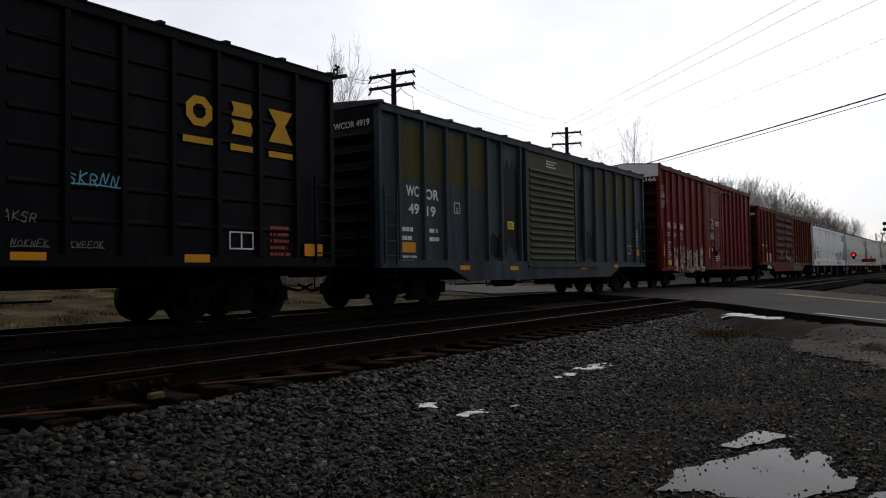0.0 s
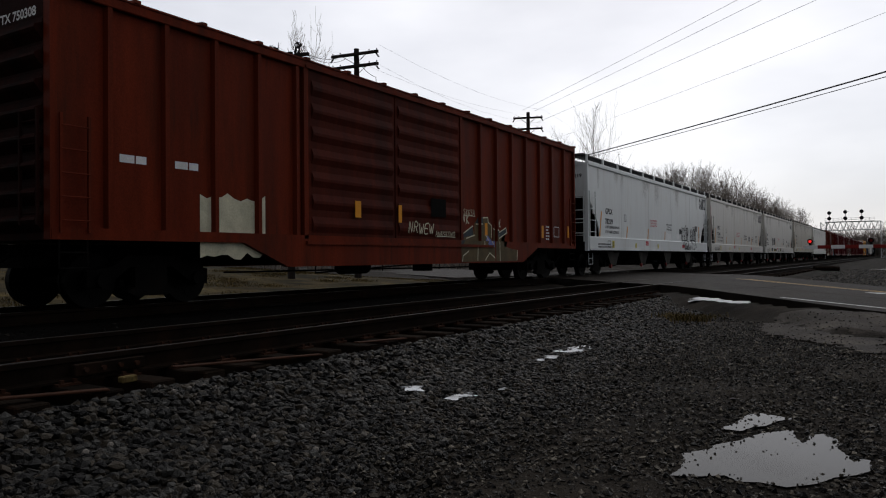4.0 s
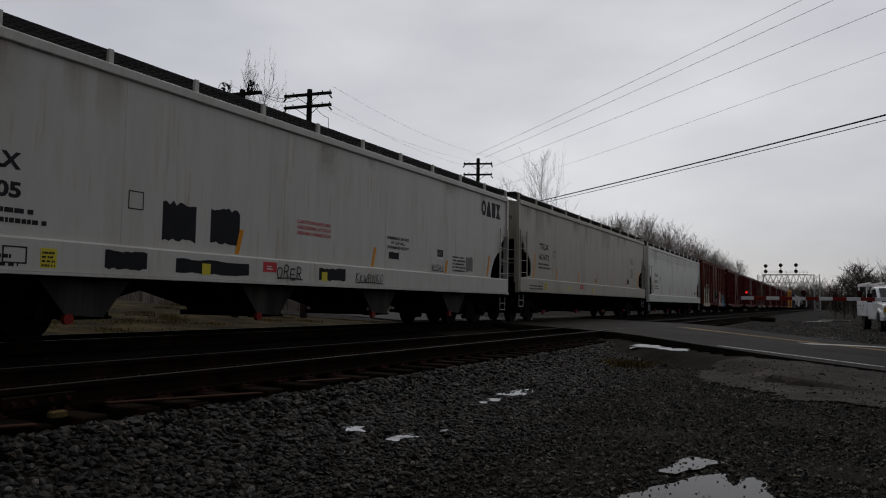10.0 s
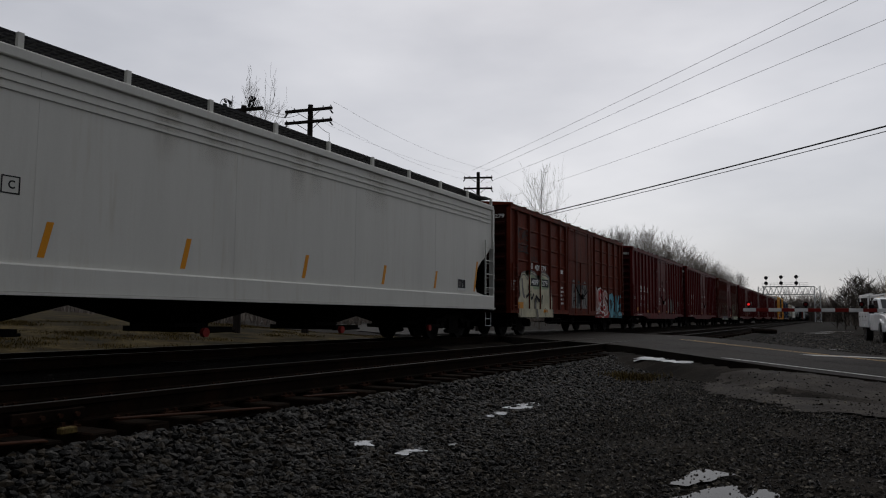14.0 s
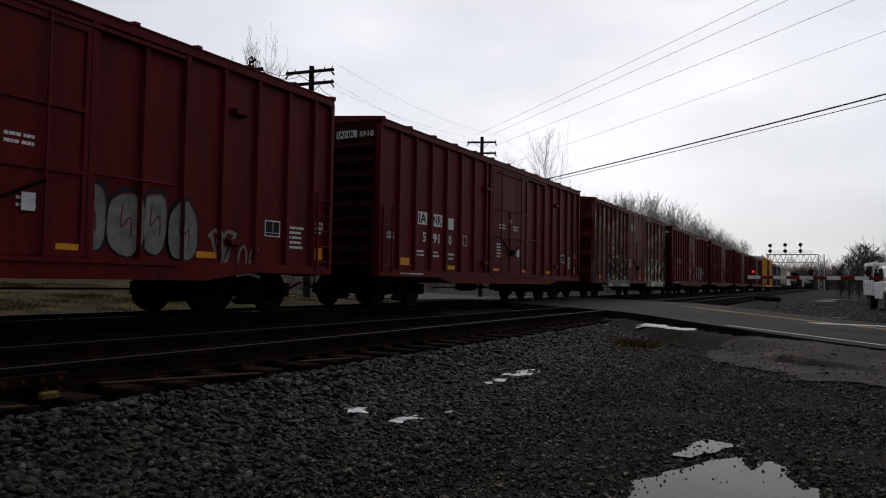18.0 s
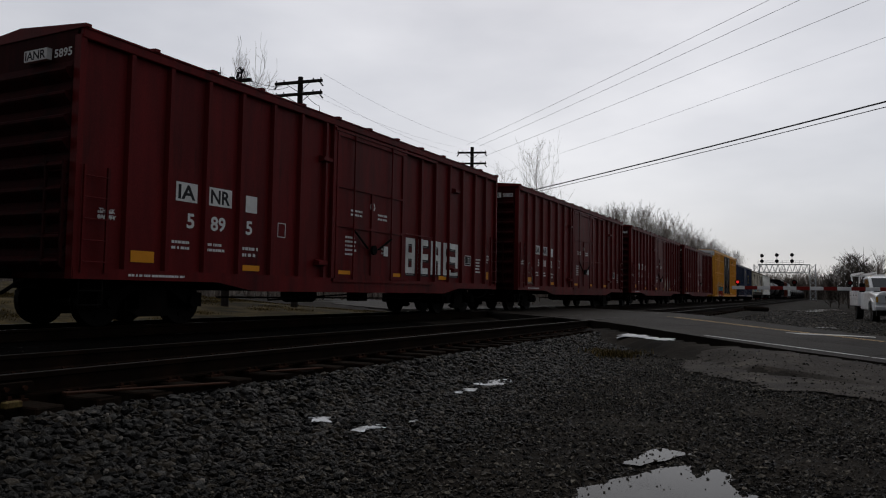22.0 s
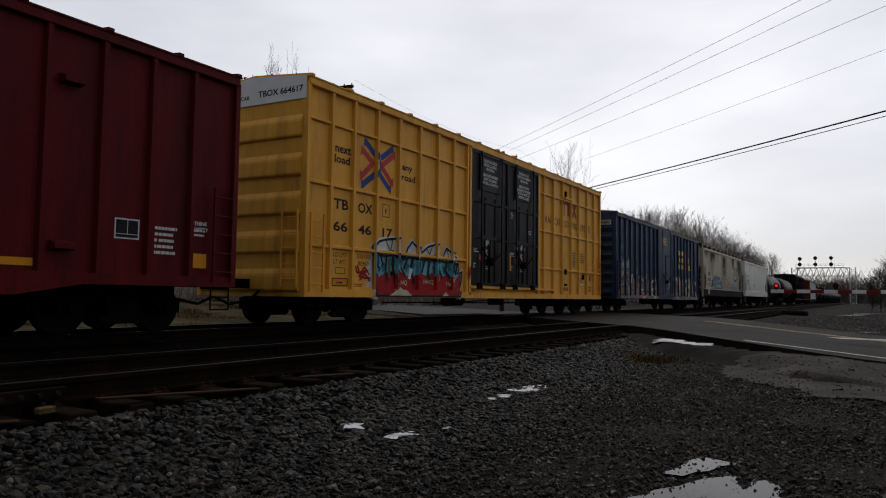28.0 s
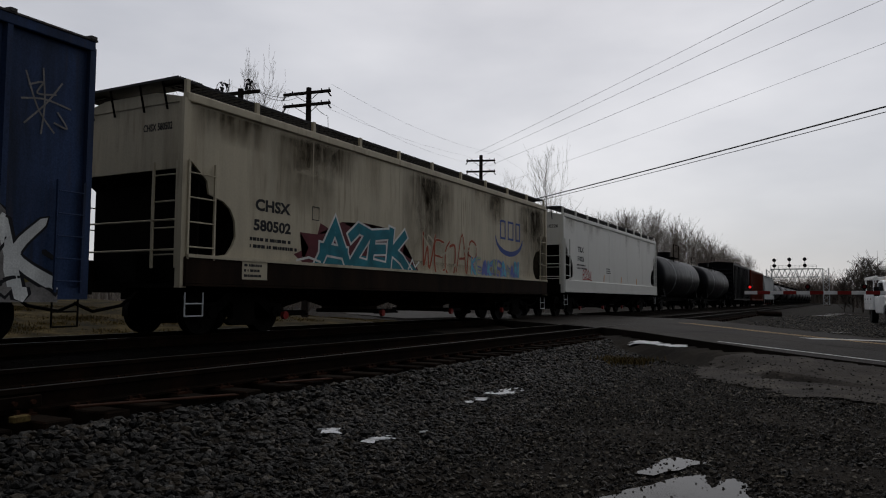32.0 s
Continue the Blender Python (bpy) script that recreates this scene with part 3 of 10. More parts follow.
def marks(parent, y0, y1, z0, z1, rows, material, off=1.47, seed=0, name="stencil", end=False):
    """Stencilled lines too small to read: bars of their size and colour."""
    rng, bm = random.Random(seed * 7 + rows), B()
    h = (z1 - z0) / (rows * 2.1)
    for r in range(rows):
        z = z1 - (r + 1) * (z1 - z0) / rows
        y, stop = y0, y1 - rng.random() * 0.3 * (y1 - y0)
        while y < stop:
            w = min(h * rng.uniform(0.5, 2.2), stop - y)
            q = ((y, z), (y + w, z), (y + w, z + h), (y, z + h))
            bm.faces.new([bm.verts.new((a, -off, b) if end else (off, a, b)) for a, b in q])
            y += w + h * (0.22 if rng.random() < 0.8 else 0.8)
    return part(name, bm, material, parent)


def patch(parent, y0, y1, z0, z1, material, off=1.48, name="reflector", thick=0.004):
    return part(name, box(B(), off, off + thick, y0, y1, z0, z1), material, parent)


def outline(bm_or_parent, y0, y1, z0, z1, w, material, off=1.482, name="panel_outline"):
    bm = B()
    for a0, a1, b0, b1 in ((y0, y1, z0, z0 + w), (y0, y1, z1 - w, z1), (y0, y0 + w, z0 + w, z1 - w), (y1 - w, y1, z0 + w, z1 - w)):
        box(bm, off, off + 0.003, a0, a1, b0, b1)
    return part(name, bm, material, bm_or_parent)


# ---- the plan: tracks run along +y, the train goes towards -y ----
RAIL_Z, NEAR_X, TRAIN_X = 0.505, -6.2, -11.51
ROAD_NEAR = [(-60, 71), (-30, 43), (-14, 28), (-8.5, 22.3), (-5.5, 19.3), (-3.6, 17.4), (-2, 15.95), (-0.5, 14.7), (3, 12.7), (8, 9.6), (40, -10)]
ROAD_FAR = [(-60, 84), (-30, 56), (-14, 40), (-8, 33), (-5.5, 30.6), (-3, 28.3), (-1.2, 26.5), (0, 25.4), (3, 23.0), (8, 19.6), (40, 0)]


def road_z(x):
    return float(np.interp(x, [-40, -20, -13.6, -4.6, 1.5, 40], [0.1, 0.2, 0.49, 0.49, 0.14, 0.1]))


def bed_z(x):
    """The height of the ground across the tracks."""
    return float(np.interp(x, [-60, -22, -15.2, -13.6, -9.9, -9.2, -8.5, -7.8, -7.5, -5.0, -4.75, -4.2, -3.3, 60], [0.4, 0.12, 0.04, 0.30, 0.30, 0.20, 0.20, 0.26, 0.2, 0.19, 0.24, 0.07, 0.0, 0.0]))


def span(x):
    return float(np.interp(x, [p[0] for p in ROAD_NEAR], [p[1] for p in ROAD_NEAR])), float(np.interp(x, [p[0] for p in ROAD_FAR], [p[1] for p in ROAD_FAR]))


def ground_z(x, y):
    z = bed_z(x) + (0.02 * noise.noise(Vector((x * 0.9, y * 0.9, 0))) if -60 < x < 60 and y < 90 else 0)
    lo, hi = span(x)
    if lo - 0.05 < y < hi + 0.05:
        return min(z, road_z(x)) - 0.1
    if lo - 2.2 < y <= lo and -9 < x < 8:
        z = max(z, road_z(x) - float(np.interp(x, [-3.2, -0.8], [0.14, 0.015])) - 0.075 * (lo - y) - float(np.interp(x, [-3.2, -0.8], [0.45, 0.0])) * max(0, lo - y - 1.0))
    if y >= hi and x > -4:
        z = max(z, 0.10 * max(0, 1 - (y - hi) / 60))
    return z


def lattice(name, xs, ys, zf, material, label):
    me = bpy.data.meshes.new(name)
    v = [(x, y, zf(x, y)) for y in ys for x in xs]
    n = len(xs)
    me.from_pydata(v, [], [(j * n + i, j * n + i + 1, (j + 1) * n + i + 1, (j + 1) * n + i) for j in range(len(ys) - 1) for i in range(n - 1)])
    me.materials.append(material)
    me.shade_smooth()
    return tagged(new(name, me), label, "ground", kind="structure")


gx = [-900, -400, -200, -120, -80, -60, -45, -35, -30, -26, -22, -19, -17, *np.arange(-15.5, 4.01, 0.3), 5, 6.5, 8, 11, 15, 22, 30, 45, 60, 90, 150, 300, 900]
gy = [-300, -100, -40, -20, -10, *np.arange(-5, 36, 0.35), *np.arange(37, 60, 1.5), 65, 70, 80, 90, 110, 140, 180, 240, 320, 450, 700, 1200, 2500]
lattice("ground", [float(v) for v in gx], [float(v) for v in gy], ground_z, M["ground"], "dark wet gravel ground of the trackside lot")


bx = [float(v) for v in np.arange(-14.0, -4.79, 0.3)]
# near-black sheet over the ground, carrying the train's shade in its colour
lattice("track_bed", bx, [float(v) for v in np.arange(-12, 18.6, 0.35)], lambda x, y: ground_z(x, y) + (0.012 if y < span(x)[0] - 0.4 and -13.9 < x < -4.9 else -0.05), M["track_bed"], "ballast bed under and between the tracks, darkened with painted shade")


def road():
    bm = B()
    xs = sorted({p[0] for p in ROAD_NEAR} | {p[0] for p in ROAD_FAR} | {float(v) for v in np.arange(-20, 8, 1.0)})
    rows = []
    for x in xs:
        lo, hi = span(x)
        rows.append([bm.verts.new((x, lo + (hi - lo) * k / 6, road_z(x) + 0.03 * (1 - abs(k / 3 - 1)))) for k in range(7)] + [bm.verts.new((x, hi, road_z(x) - 0.4)), bm.verts.new((x, lo, road_z(x) - 0.4))])
    for a, b in zip(rows, rows[1:]):
        for k in range(9):
            bm.faces.new((a[k], b[k], b[(k + 1) % 9], a[(k + 1) % 9]))
    ob = new("road", as_mesh("road", bm, M["asphalt"]))
    return tagged(ob, "damp worn asphalt road over the level crossing", "road", kind="structure")


the_road = road()


def road_line(name, pts, w, material, label):
    """A painted line along points on the road."""
    bm, rows = B(), []
    for i, (x, y) in enumerate(pts):
        a, b = Vector(pts[max(0, i - 1)]), Vector(pts[min(len(pts) - 1, i + 1)])
        d = (b - a).normalized()
        nrm = Vector((-d.y, d.x)) * w / 2
        def top(px, py):
            lo, hi = span(px)
            k = (py - lo) / (hi - lo)
            return road_z(px) + 0.03 * (1 - abs(2 * k - 1)) + 0.006
        rows.append([bm.verts.new((x + s * nrm.x, y + s * nrm.y, top(x + s * nrm.x, y + s * nrm.y))) for s in (-1, 1)])
    for a, b in zip(rows, rows[1:]):
        bm.faces.new((a[0], a[1], b[1], b[0]))
    return part(name, bm, material, the_road, label)


def along(p, q, n=12):
    return [(p[0] + (q[0] - p[0]) * i / n, p[1] + (q[1] - p[1]) * i / n) for i in range(n + 1)]


road_line("edge_line", along((-2.2, 16.6), (9, 9.8), 30), 0.12, M["road_white"], "worn white edge line")
road_line("centre_line", along((-4.4, 24.3), (-0.95, 21.75), 10) + along((-0.95, 21.75), (9, 15.9), 20)[1:], 0.11, M["road_yellow"], "worn yellow centre line")
road_line("centre_line", along((-4.2, 24.6), (-0.8, 22.05), 10) + along((-0.8, 22.05), (9, 16.2), 20)[1:], 0.11, M["road_yellow"], "worn yellow centre line")
road_line("stop_line", along((-0.7, 20.45), (0.55, 22.2), 6) + along((0.55, 22.2), (2.6, 24.3), 6)[1:], 0.4, M["road_white"], "white stop line before the crossing")


rngc = random.Random(31)
for (a, b), w in ((((-5.0, 21.0), (3.0, 16.5)), 0.05), (((-4.0, 27.5), (4.0, 21.8)), 0.05), (((-3.6, 18.2), (-1.5, 25.8)), 0.035), (((0.8, 14.8), (2.6, 21.5)), 0.03), (((-2.2, 19.6), (1.2, 17.2)), 0.03)):
    road_line("crack", [(x + rngc.uniform(-0.09, 0.09), y + rngc.uniform(-0.09, 0.09)) for x, y in along(a, b, 14)], w, M["ground"], "dark irregular crack")


def rail_mesh(length):
    bm = B()
    web = [(-0.07, -0.18), (0.07, -0.18), (0.07, -0.165), (0.012, -0.15), (0.012, -0.05), (0.036, -0.04), (0.036, -0.004), (0.03, 0.0), (-0.03, 0.0), (-0.036, -0.004), (-0.036, -0.04), (-0.012, -0.05), (-0.012, -0.15), (-0.07, -0.165)]
    prism(bm, web, "y", 0, length)
    me = as_mesh("rail", bm, M["rail"], M["railhead"])
    for p in me.polygons:
        if p.normal.z > 0.9 and p.center.z > -0.01:
            p.material_index = 1
    return me


RAIL = rail_mesh(24.0)


def track(x, label):
    t = thing("railway_track", label, "railway track", pose(x, 0, RAIL_Z), kind="structure")
    for side in (-0.755, 0.755):
        for k in range(-2, 26):
            hang("rail", RAIL, t, pose(side, k * 24.0 + 0.01, 0))
    return t


near_track, train_track = track(NEAR_X, "rusty near railway track on wooden ties"), track(TRAIN_X, "railway track under the freight train")


def ties():
    bm = box(B(), -1.3, 1.3, -0.115, 0.115, -0.17, 0.0)
    tie = as_mesh("tie", bm, M["tie"], bevel=0.012)
    bm = box(B(), -0.13, 0.13, -0.09, 0.09, 0.0, 0.018)
    for sx in (-0.1, 0.1):
        for sy in (-0.05, 0.05):
            box(bm, sx - 0.014, sx + 0.014, sy - 0.014, sy + 0.014, 0.018, 0.045)
    plate = as_mesh("tie_plate", bm, M["rust_wheel"])
    rng = random.Random(3)
    for t, x in ((near_track, NEAR_X), (train_track, TRAIN_X)):
        for k in range(-8, 140 if t is near_track else 90):
            y = k * 0.52 + rng.uniform(-0.03, 0.03)
            lo, hi = span(x)
            if lo - 0.3 < y < hi + 0.3:
                continue
            hang("tie", tie, t, pose(rng.uniform(-0.06, 0.06), y, -0.2 + rng.uniform(-0.012, 0.004), 0, 0, rng.uniform(-1.5, 1.5)))
            if t is near_track and y < 40:
                for s in (-0.755, 0.755):
                    hang("tie_plate", plate, t, pose(s, y, -0.199))


ties()


# ---- freight cars ----
SPEED = lambda t: 10.6721 * t + 0.0136258 * t * t - 0.0000610158 * t ** 3


def wheelset_mesh():
    bm = B()
    for s in (-1, 1):
        x = s * 0.755
        rod(bm, (x - 0.065, 0, 0), (x + 0.065, 0, 0), 0.42, 24)
        rod(bm, (x - s * 0.065 - s * 0.03, 0, 0), (x - s * 0.065, 0, 0), 0.445, 24)
        rod(bm, (x + s * 0.065, 0, 0), (x + s * 0.11, 0, 0), 0.12, 12)
    rod(bm, (-1.05, 0, 0), (1.05, 0, 0), 0.075, 10)
    for a in range(0, 360, 60):
        for s in (-1, 1):
            c, q = math.cos(radians(a)), math.sin(radians(a))
            rod(bm, (s * 0.82, c * 0.24, q * 0.24), (s * 0.834, c * 0.24, q * 0.24), 0.05, 8)
    return as_mesh("wheelset", bm, M["wheel"])


def bogie_mesh():
    bm = B()
    for s in (-1, 1):
        x0, x1 = sorted((s * 0.94, s * 1.08))
        prism(bm, [(-1.13, 0.32), (-1.13, 0.58), (-0.72, 0.62), (-0.45, 0.80), (0.45, 0.80), (0.72, 0.62), (1.13, 0.58), (1.13, 0.32), (0.82, 0.33), (0.62, 0.46), (0.40, 0.62), (0.30, 0.62), (0.30, 0.30), (0.45, 0.24), (0.30, 0.16), (-0.30, 0.16), (-0.45, 0.24), (-0.30, 0.30), (-0.30, 0.62), (-0.40, 0.62), (-0.62, 0.46), (-0.82, 0.33)], "x", x0, x1)
        for y in (-0.89, 0.89):
            rod(bm, (s * 0.95, y, 0.42), (s * 1.16, y, 0.42), 0.115, 12)
        for y in (-0.16, 0.0, 0.16):
            for k in range(5):
                rod(bm, (s * 1.01, y, 0.24 + k * 0.07), (s * 1.01, y, 0.275 + k * 0.07), 0.07, 8)
    box(bm, -1.0, 1.0, -0.2, 0.2, 0.45, 0.72)
    box(bm, -0.9, 0.9, -0.45, -0.38, 0.3, 0.42), box(bm, -0.9, 0.9, 0.38, 0.45, 0.3, 0.42)
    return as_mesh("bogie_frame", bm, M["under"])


WHEELSET, BOGIE = wheelset_mesh(), bogie_mesh()
WHEELS, CARS = [[], []], []


def bogie(car, y):
    b = hang("bogie", BOGIE, car, pose(0, y, 0))
    for k, dy in enumerate((-0.89, 0.89)):
        WHEELS[k].append(hang("wheelset", WHEELSET, b, pose(0, dy, 0.42)))


def coupler_mesh():
    bm = box(B(), -0.09, 0.09, -0.75, 0.2, 0.78, 0.98)
    prism(bm, [(-0.16, -0.75), (0.16, -0.75), (0.2, -0.95), (0.05, -1.08), (-0.06, -0.98), (-0.2, -1.04)], "z", 0.74, 1.02)
    rod(bm, (0.32, 0.1, 0.82), (0.34, -0.3, 0.55), 0.03), rod(bm, (0.34, -0.3, 0.55), (0.26, -0.8, 0.45), 0.03), rod(bm, (0.26, -0.8, 0.45), (0.1, -1.05, 0.6), 0.03)
    return as_mesh("coupler", bm, M["under"])


COUPLER = coupler_mesh()


def ladder_mesh(h, w, n, material, r=0.012):
    bm = B()
    for y in (0, w):
        box(bm, -0.02, 0.02, y - 0.02, y + 0.02, 0, h)
    for k in range(n):
        z = h * (k + 0.5) / n
        rod(bm, (0.02, 0, z), (0.02, w, z), r)
    return as_mesh("ladder", bm, material)


def step_mesh(material):
    bm = B()
    for y in (0.0, 0.42):
        rod(bm, (0, y, 0), (0, y, 0.42), 0.014)
    for z in (0.0, 0.22):
        rod(bm, (0, 0, z), (0, 0.42, z), 0.014)
    return as_mesh("step", bm, material)


STEP_W, STEP_B = step_mesh(M["galvanised"]), step_mesh(M["under"])


def place_car(name, label, category, front, group):
    car = thing(name, label, category, pose(TRAIN_X, front, RAIL_Z), group)
    CARS.append((car, front))
    return car


def running_gear(car, L, inset=1.95):
    for y in (inset, L - inset):
        bogie(car, y)
    hang("coupler", COUPLER, car, pose(0, 0, 0))
    hang("coupler", COUPLER, car, pose(0, L, 0, 0, 0, 180))


_posts = {}


def post_mesh(h, material, w=0.13, d=0.085):
    key = (round(h, 2), material.name, w, d)
    if key not in _posts:
        _posts[key] = as_mesh("side_post", prism(B(), [(0, -w / 2), (d, -w / 2 + 0.025), (d, w / 2 - 0.025), (0, w / 2)], "z", 0, h), material)
    return _posts[key]


def boxcar(label, front, L, eave, sill, paint, posts, door, end_paint=None, fish=None, panel_rows=0, ends=8, roof=None, top_panel=None, post_paint=None, group="boxcars of the freight train", belly=None, flat_ends=False):
    """A boxcar whose front end is at y = 0: body, posts, doors, corrugated ends, roof, ladders and running gear."""
    car = place_car("boxcar", label, "boxcar", front, group)
    P = 1.465
    end_paint = end_paint or paint
    part("body", box(B(), -P, P, 0.06, L - 0.06, sill + 0.02, eave - 0.05), paint, car)
    for s in (-1, 1):
        x0, x1 = sorted((s * 1.42, s * 1.565))
        part("top_chord", box(B(), x0, x1, 0.0, L, eave - 0.15, eave), paint, car, bevel=0.012)
        f = fish or []
        low = [(0.0, sill + 0.17), (0.0, sill)] + f + [(L, sill), (L, sill + 0.17)]
        x0, x1 = sorted((s * 1.45, s * 1.56))
        part("side_sill", prism(B(), low, "x", x0, x1), belly or paint, car)
        me = post_mesh(eave - sill - 0.32, post_paint or paint)
        for y in posts:
            hang("side_post", me, car, pose(s * P, y, sill + 0.17) @ (Matrix() if s > 0 else pose(0, 0, 0, 0, 0, 180)))
        for y in (0.03, L - 0.03):
            part("corner_post", box(B(), *sorted((s * 1.40, s * 1.55)), y - 0.05, y + 0.05, sill, eave - 0.1), paint, car)
    if panel_rows:
        ribs = {}
        for a, b in zip(posts, posts[1:]):
            if b - a > 2.2:
                continue
            w = round(b - a - 0.14, 1)
            if w not in ribs:
                ribs[w] = as_mesh("panel_rib", prism(B(), [(0, -0.05), (0.035, -0.015), (0.035, 0.015), (0, 0.05)], "y", -w / 2, w / 2), paint)
            for r in range(1, panel_rows):
                hang("panel_rib", ribs[w], car, pose(P, (a + b) / 2, sill + 0.17 + (eave - sill - 0.32) * r / panel_rows))
    # roof
    bm = prism(B(), [(-1.58, eave), (1.58, eave), (1.58, eave + 0.03), (0, eave + 0.17), (-1.58, eave + 0.03)], "y", -0.02, L + 0.02)
    for k in range(int(L / 1.25) + 1):
        y = min(L - 0.06, 0.06 + k * (L - 0.12) / int(L / 1.25))
        prism(bm, [(-1.6, eave + 0.02), (1.6, eave + 0.02), (1.6, eave + 0.07), (0, eave + 0.215), (-1.6, eave + 0.07)], "y", y - 0.05, y + 0.05)
    part("roof", bm, roof or paint, car)
    # ends
    for flip in (0, 1):
        bm = prism(B(), [(-1.5, sill), (1.5, sill), (1.5, eave), (0, eave + 0.14), (-1.5, eave)], "y", 0.0, 0.06)
        m = pose(0, L, 0, 0, 0, 180) if flip else Matrix()
        panel = part("end_panel", bm, end_paint, car, m=m)
        span_z = (eave - 0.55 - sill) / ends
        profile = [(0.0, 0), (-0.11, span_z * 0.34), (-0.13, span_z * 0.44), (-0.12, span_z * 0.54), (-0.02, span_z * 0.66), (0.0, span_z * 0.9)]
        if flat_ends:
            profile = [(0.0, 0), (-0.045, 0.015), (-0.06, 0.05), (-0.06, span_z * 0.4), (-0.05, span_z * 0.47), (0.0, span_z * 0.6)]
        rib = as_mesh("end_rib", prism(B(), profile, "x", -1.4 if flat_ends else -1.36, 1.4 if flat_ends else 1.36), end_paint)
        for r in range(ends):
            hang("end_rib", rib, panel, pose(0, 0, sill + 0.1 + r * span_z))
        if top_panel:
            part("height_panel", prism(B(), [(-1.49, eave - 0.45), (1.49, eave - 0.45), (1.49, eave + 0.03), (0, eave + 0.165), (-1.49, eave + 0.03)], "y", -0.03, -0.002), top_panel, car, "white painted top panel", m=m)
    # door
    if door:
        d0, d1, dz0, dz1, kind, dpaint = door
        leaves = [(d0, d1)] if kind in ("plug", "corrugated") else [(d0, (d0 + d1) / 2 - 0.015), ((d0 + d1) / 2 + 0.015, d1)]
        for a, b in leaves:
            leaf = part("door", box(B(), 1.47, 1.535, a, b, dz0, dz1), dpaint, car, bevel=0.012)
            bm = B()
            if kind in ("corrugated", "ribbed_double"):
                n = 15 if kind == "corrugated" else 7
                top = dz1 - (0.42 if kind == "corrugated" else 0.1)
                for r in range(n):
                    z, hgt = dz0 + 0.08 + (top - dz0 - 0.1) * r / n, (top - dz0 - 0.1) / n
                    prism(bm, [(1.535, z + hgt * 0.15), (1.585, z + hgt * 0.42), (1.585, z + hgt * 0.55), (1.535, z + hgt * 0.85)], "y", a + 0.1, b - 0.1)
                part("door_rib", bm, dpaint, leaf)
            else:
                for z0, z1 in ((dz0, dz0 + 0.09), (dz1 - 0.09, dz1), (dz0 + (dz1 - dz0) * 0.35, dz0 + (dz1 - dz0) * 0.35 + 0.06), (dz0 + (dz1 - dz0) * 0.62, dz0 + (dz1 - dz0) * 0.62 + 0.06)):
                    box(bm, 1.535, 1.575, a, b, z0, z1)
                for y in (a + 0.04, b - 0.04, (a + b) / 2):
                    top = dz1 - 0.09 if abs(y - (a + b) / 2) > 0.1 else dz0 + (dz1 - dz0) * (0.35 if kind == "double" else 0.62)
                    box(bm, 1.535, 1.57, y - 0.04, y + 0.04, dz0 + 0.09, top)
                part("door_frame", bm, dpaint, leaf)
                for k in (0.22, 0.78):
                    y = a + (b - a) * k
                    part("lock_bar", rod(B(), (1.60, y, dz0 - 0.02), (1.60, y, dz1 + 0.02), 0.022), dpaint, leaf)
                bm = B()
                for (y0, z0), (y1, z1) in (((a + (b - a) * 0.22, dz0 + 1.15), (a + (b - a) * 0.42, dz0 + 0.75)), ((a + (b - a) * 0.78, dz0 + 1.05), (a + (b - a) * 0.58, dz0 + 0.75))):
                    rod(bm, (1.61, y0, z0), (1.61, y1, z1), 0.025)
                rod(bm, (1.60, a + (b - a) * 0.5, dz0 + 0.72), (1.66, a + (b - a) * 0.5, dz0 + 0.72), 0.12, 10)
                part("door_handle", bm, M["under"], leaf)
        part("door_track", box(B(), 1.47, 1.60, d0 - 0.1, d1 + 1.8, dz0 - 0.09, dz0 - 0.02), paint, car)
        part("door_track", box(B(), 1.47, 1.59, d0 - 0.1, d1 + 1.8, dz1 + 0.01, dz1 + 0.07), paint, car)
        for y in (d0 - 0.08, d1 + 0.08):
            part("door_post", box(B(), 1.46, 1.56, y - 0.06, y + 0.06, sill + 0.1, eave - 0.1), post_paint or paint, car)
    # ladders, steps, grab irons
    lad = ladder_mesh(1.65, 0.42, 5, paint)
    for y in (0.12, L - 0.54):
        hang("ladder", lad, car, pose(1.575, y, sill + 0.1))
        hang("step", STEP_B, car, pose(1.53, y, sill - 0.40))
    grab = ladder_mesh(1.6, 0.42, 5, end_paint)
    hang("end_ladder", grab, car, pose(1.4, -0.11, sill + 0.2, 0, 0, 90))
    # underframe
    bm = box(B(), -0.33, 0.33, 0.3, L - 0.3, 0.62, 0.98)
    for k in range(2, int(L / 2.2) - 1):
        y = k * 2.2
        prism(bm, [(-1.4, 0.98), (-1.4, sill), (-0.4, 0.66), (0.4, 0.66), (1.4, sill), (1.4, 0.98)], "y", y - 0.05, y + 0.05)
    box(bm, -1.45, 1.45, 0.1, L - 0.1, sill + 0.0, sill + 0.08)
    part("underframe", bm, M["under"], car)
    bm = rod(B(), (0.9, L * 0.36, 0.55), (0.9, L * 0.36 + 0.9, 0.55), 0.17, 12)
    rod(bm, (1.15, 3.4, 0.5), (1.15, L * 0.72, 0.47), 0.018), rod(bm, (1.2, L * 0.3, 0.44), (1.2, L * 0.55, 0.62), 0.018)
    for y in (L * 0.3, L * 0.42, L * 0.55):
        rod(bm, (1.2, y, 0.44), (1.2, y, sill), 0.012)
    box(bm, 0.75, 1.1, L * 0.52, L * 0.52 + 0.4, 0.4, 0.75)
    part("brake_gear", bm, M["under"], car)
    running_gear(car, L)
    return car


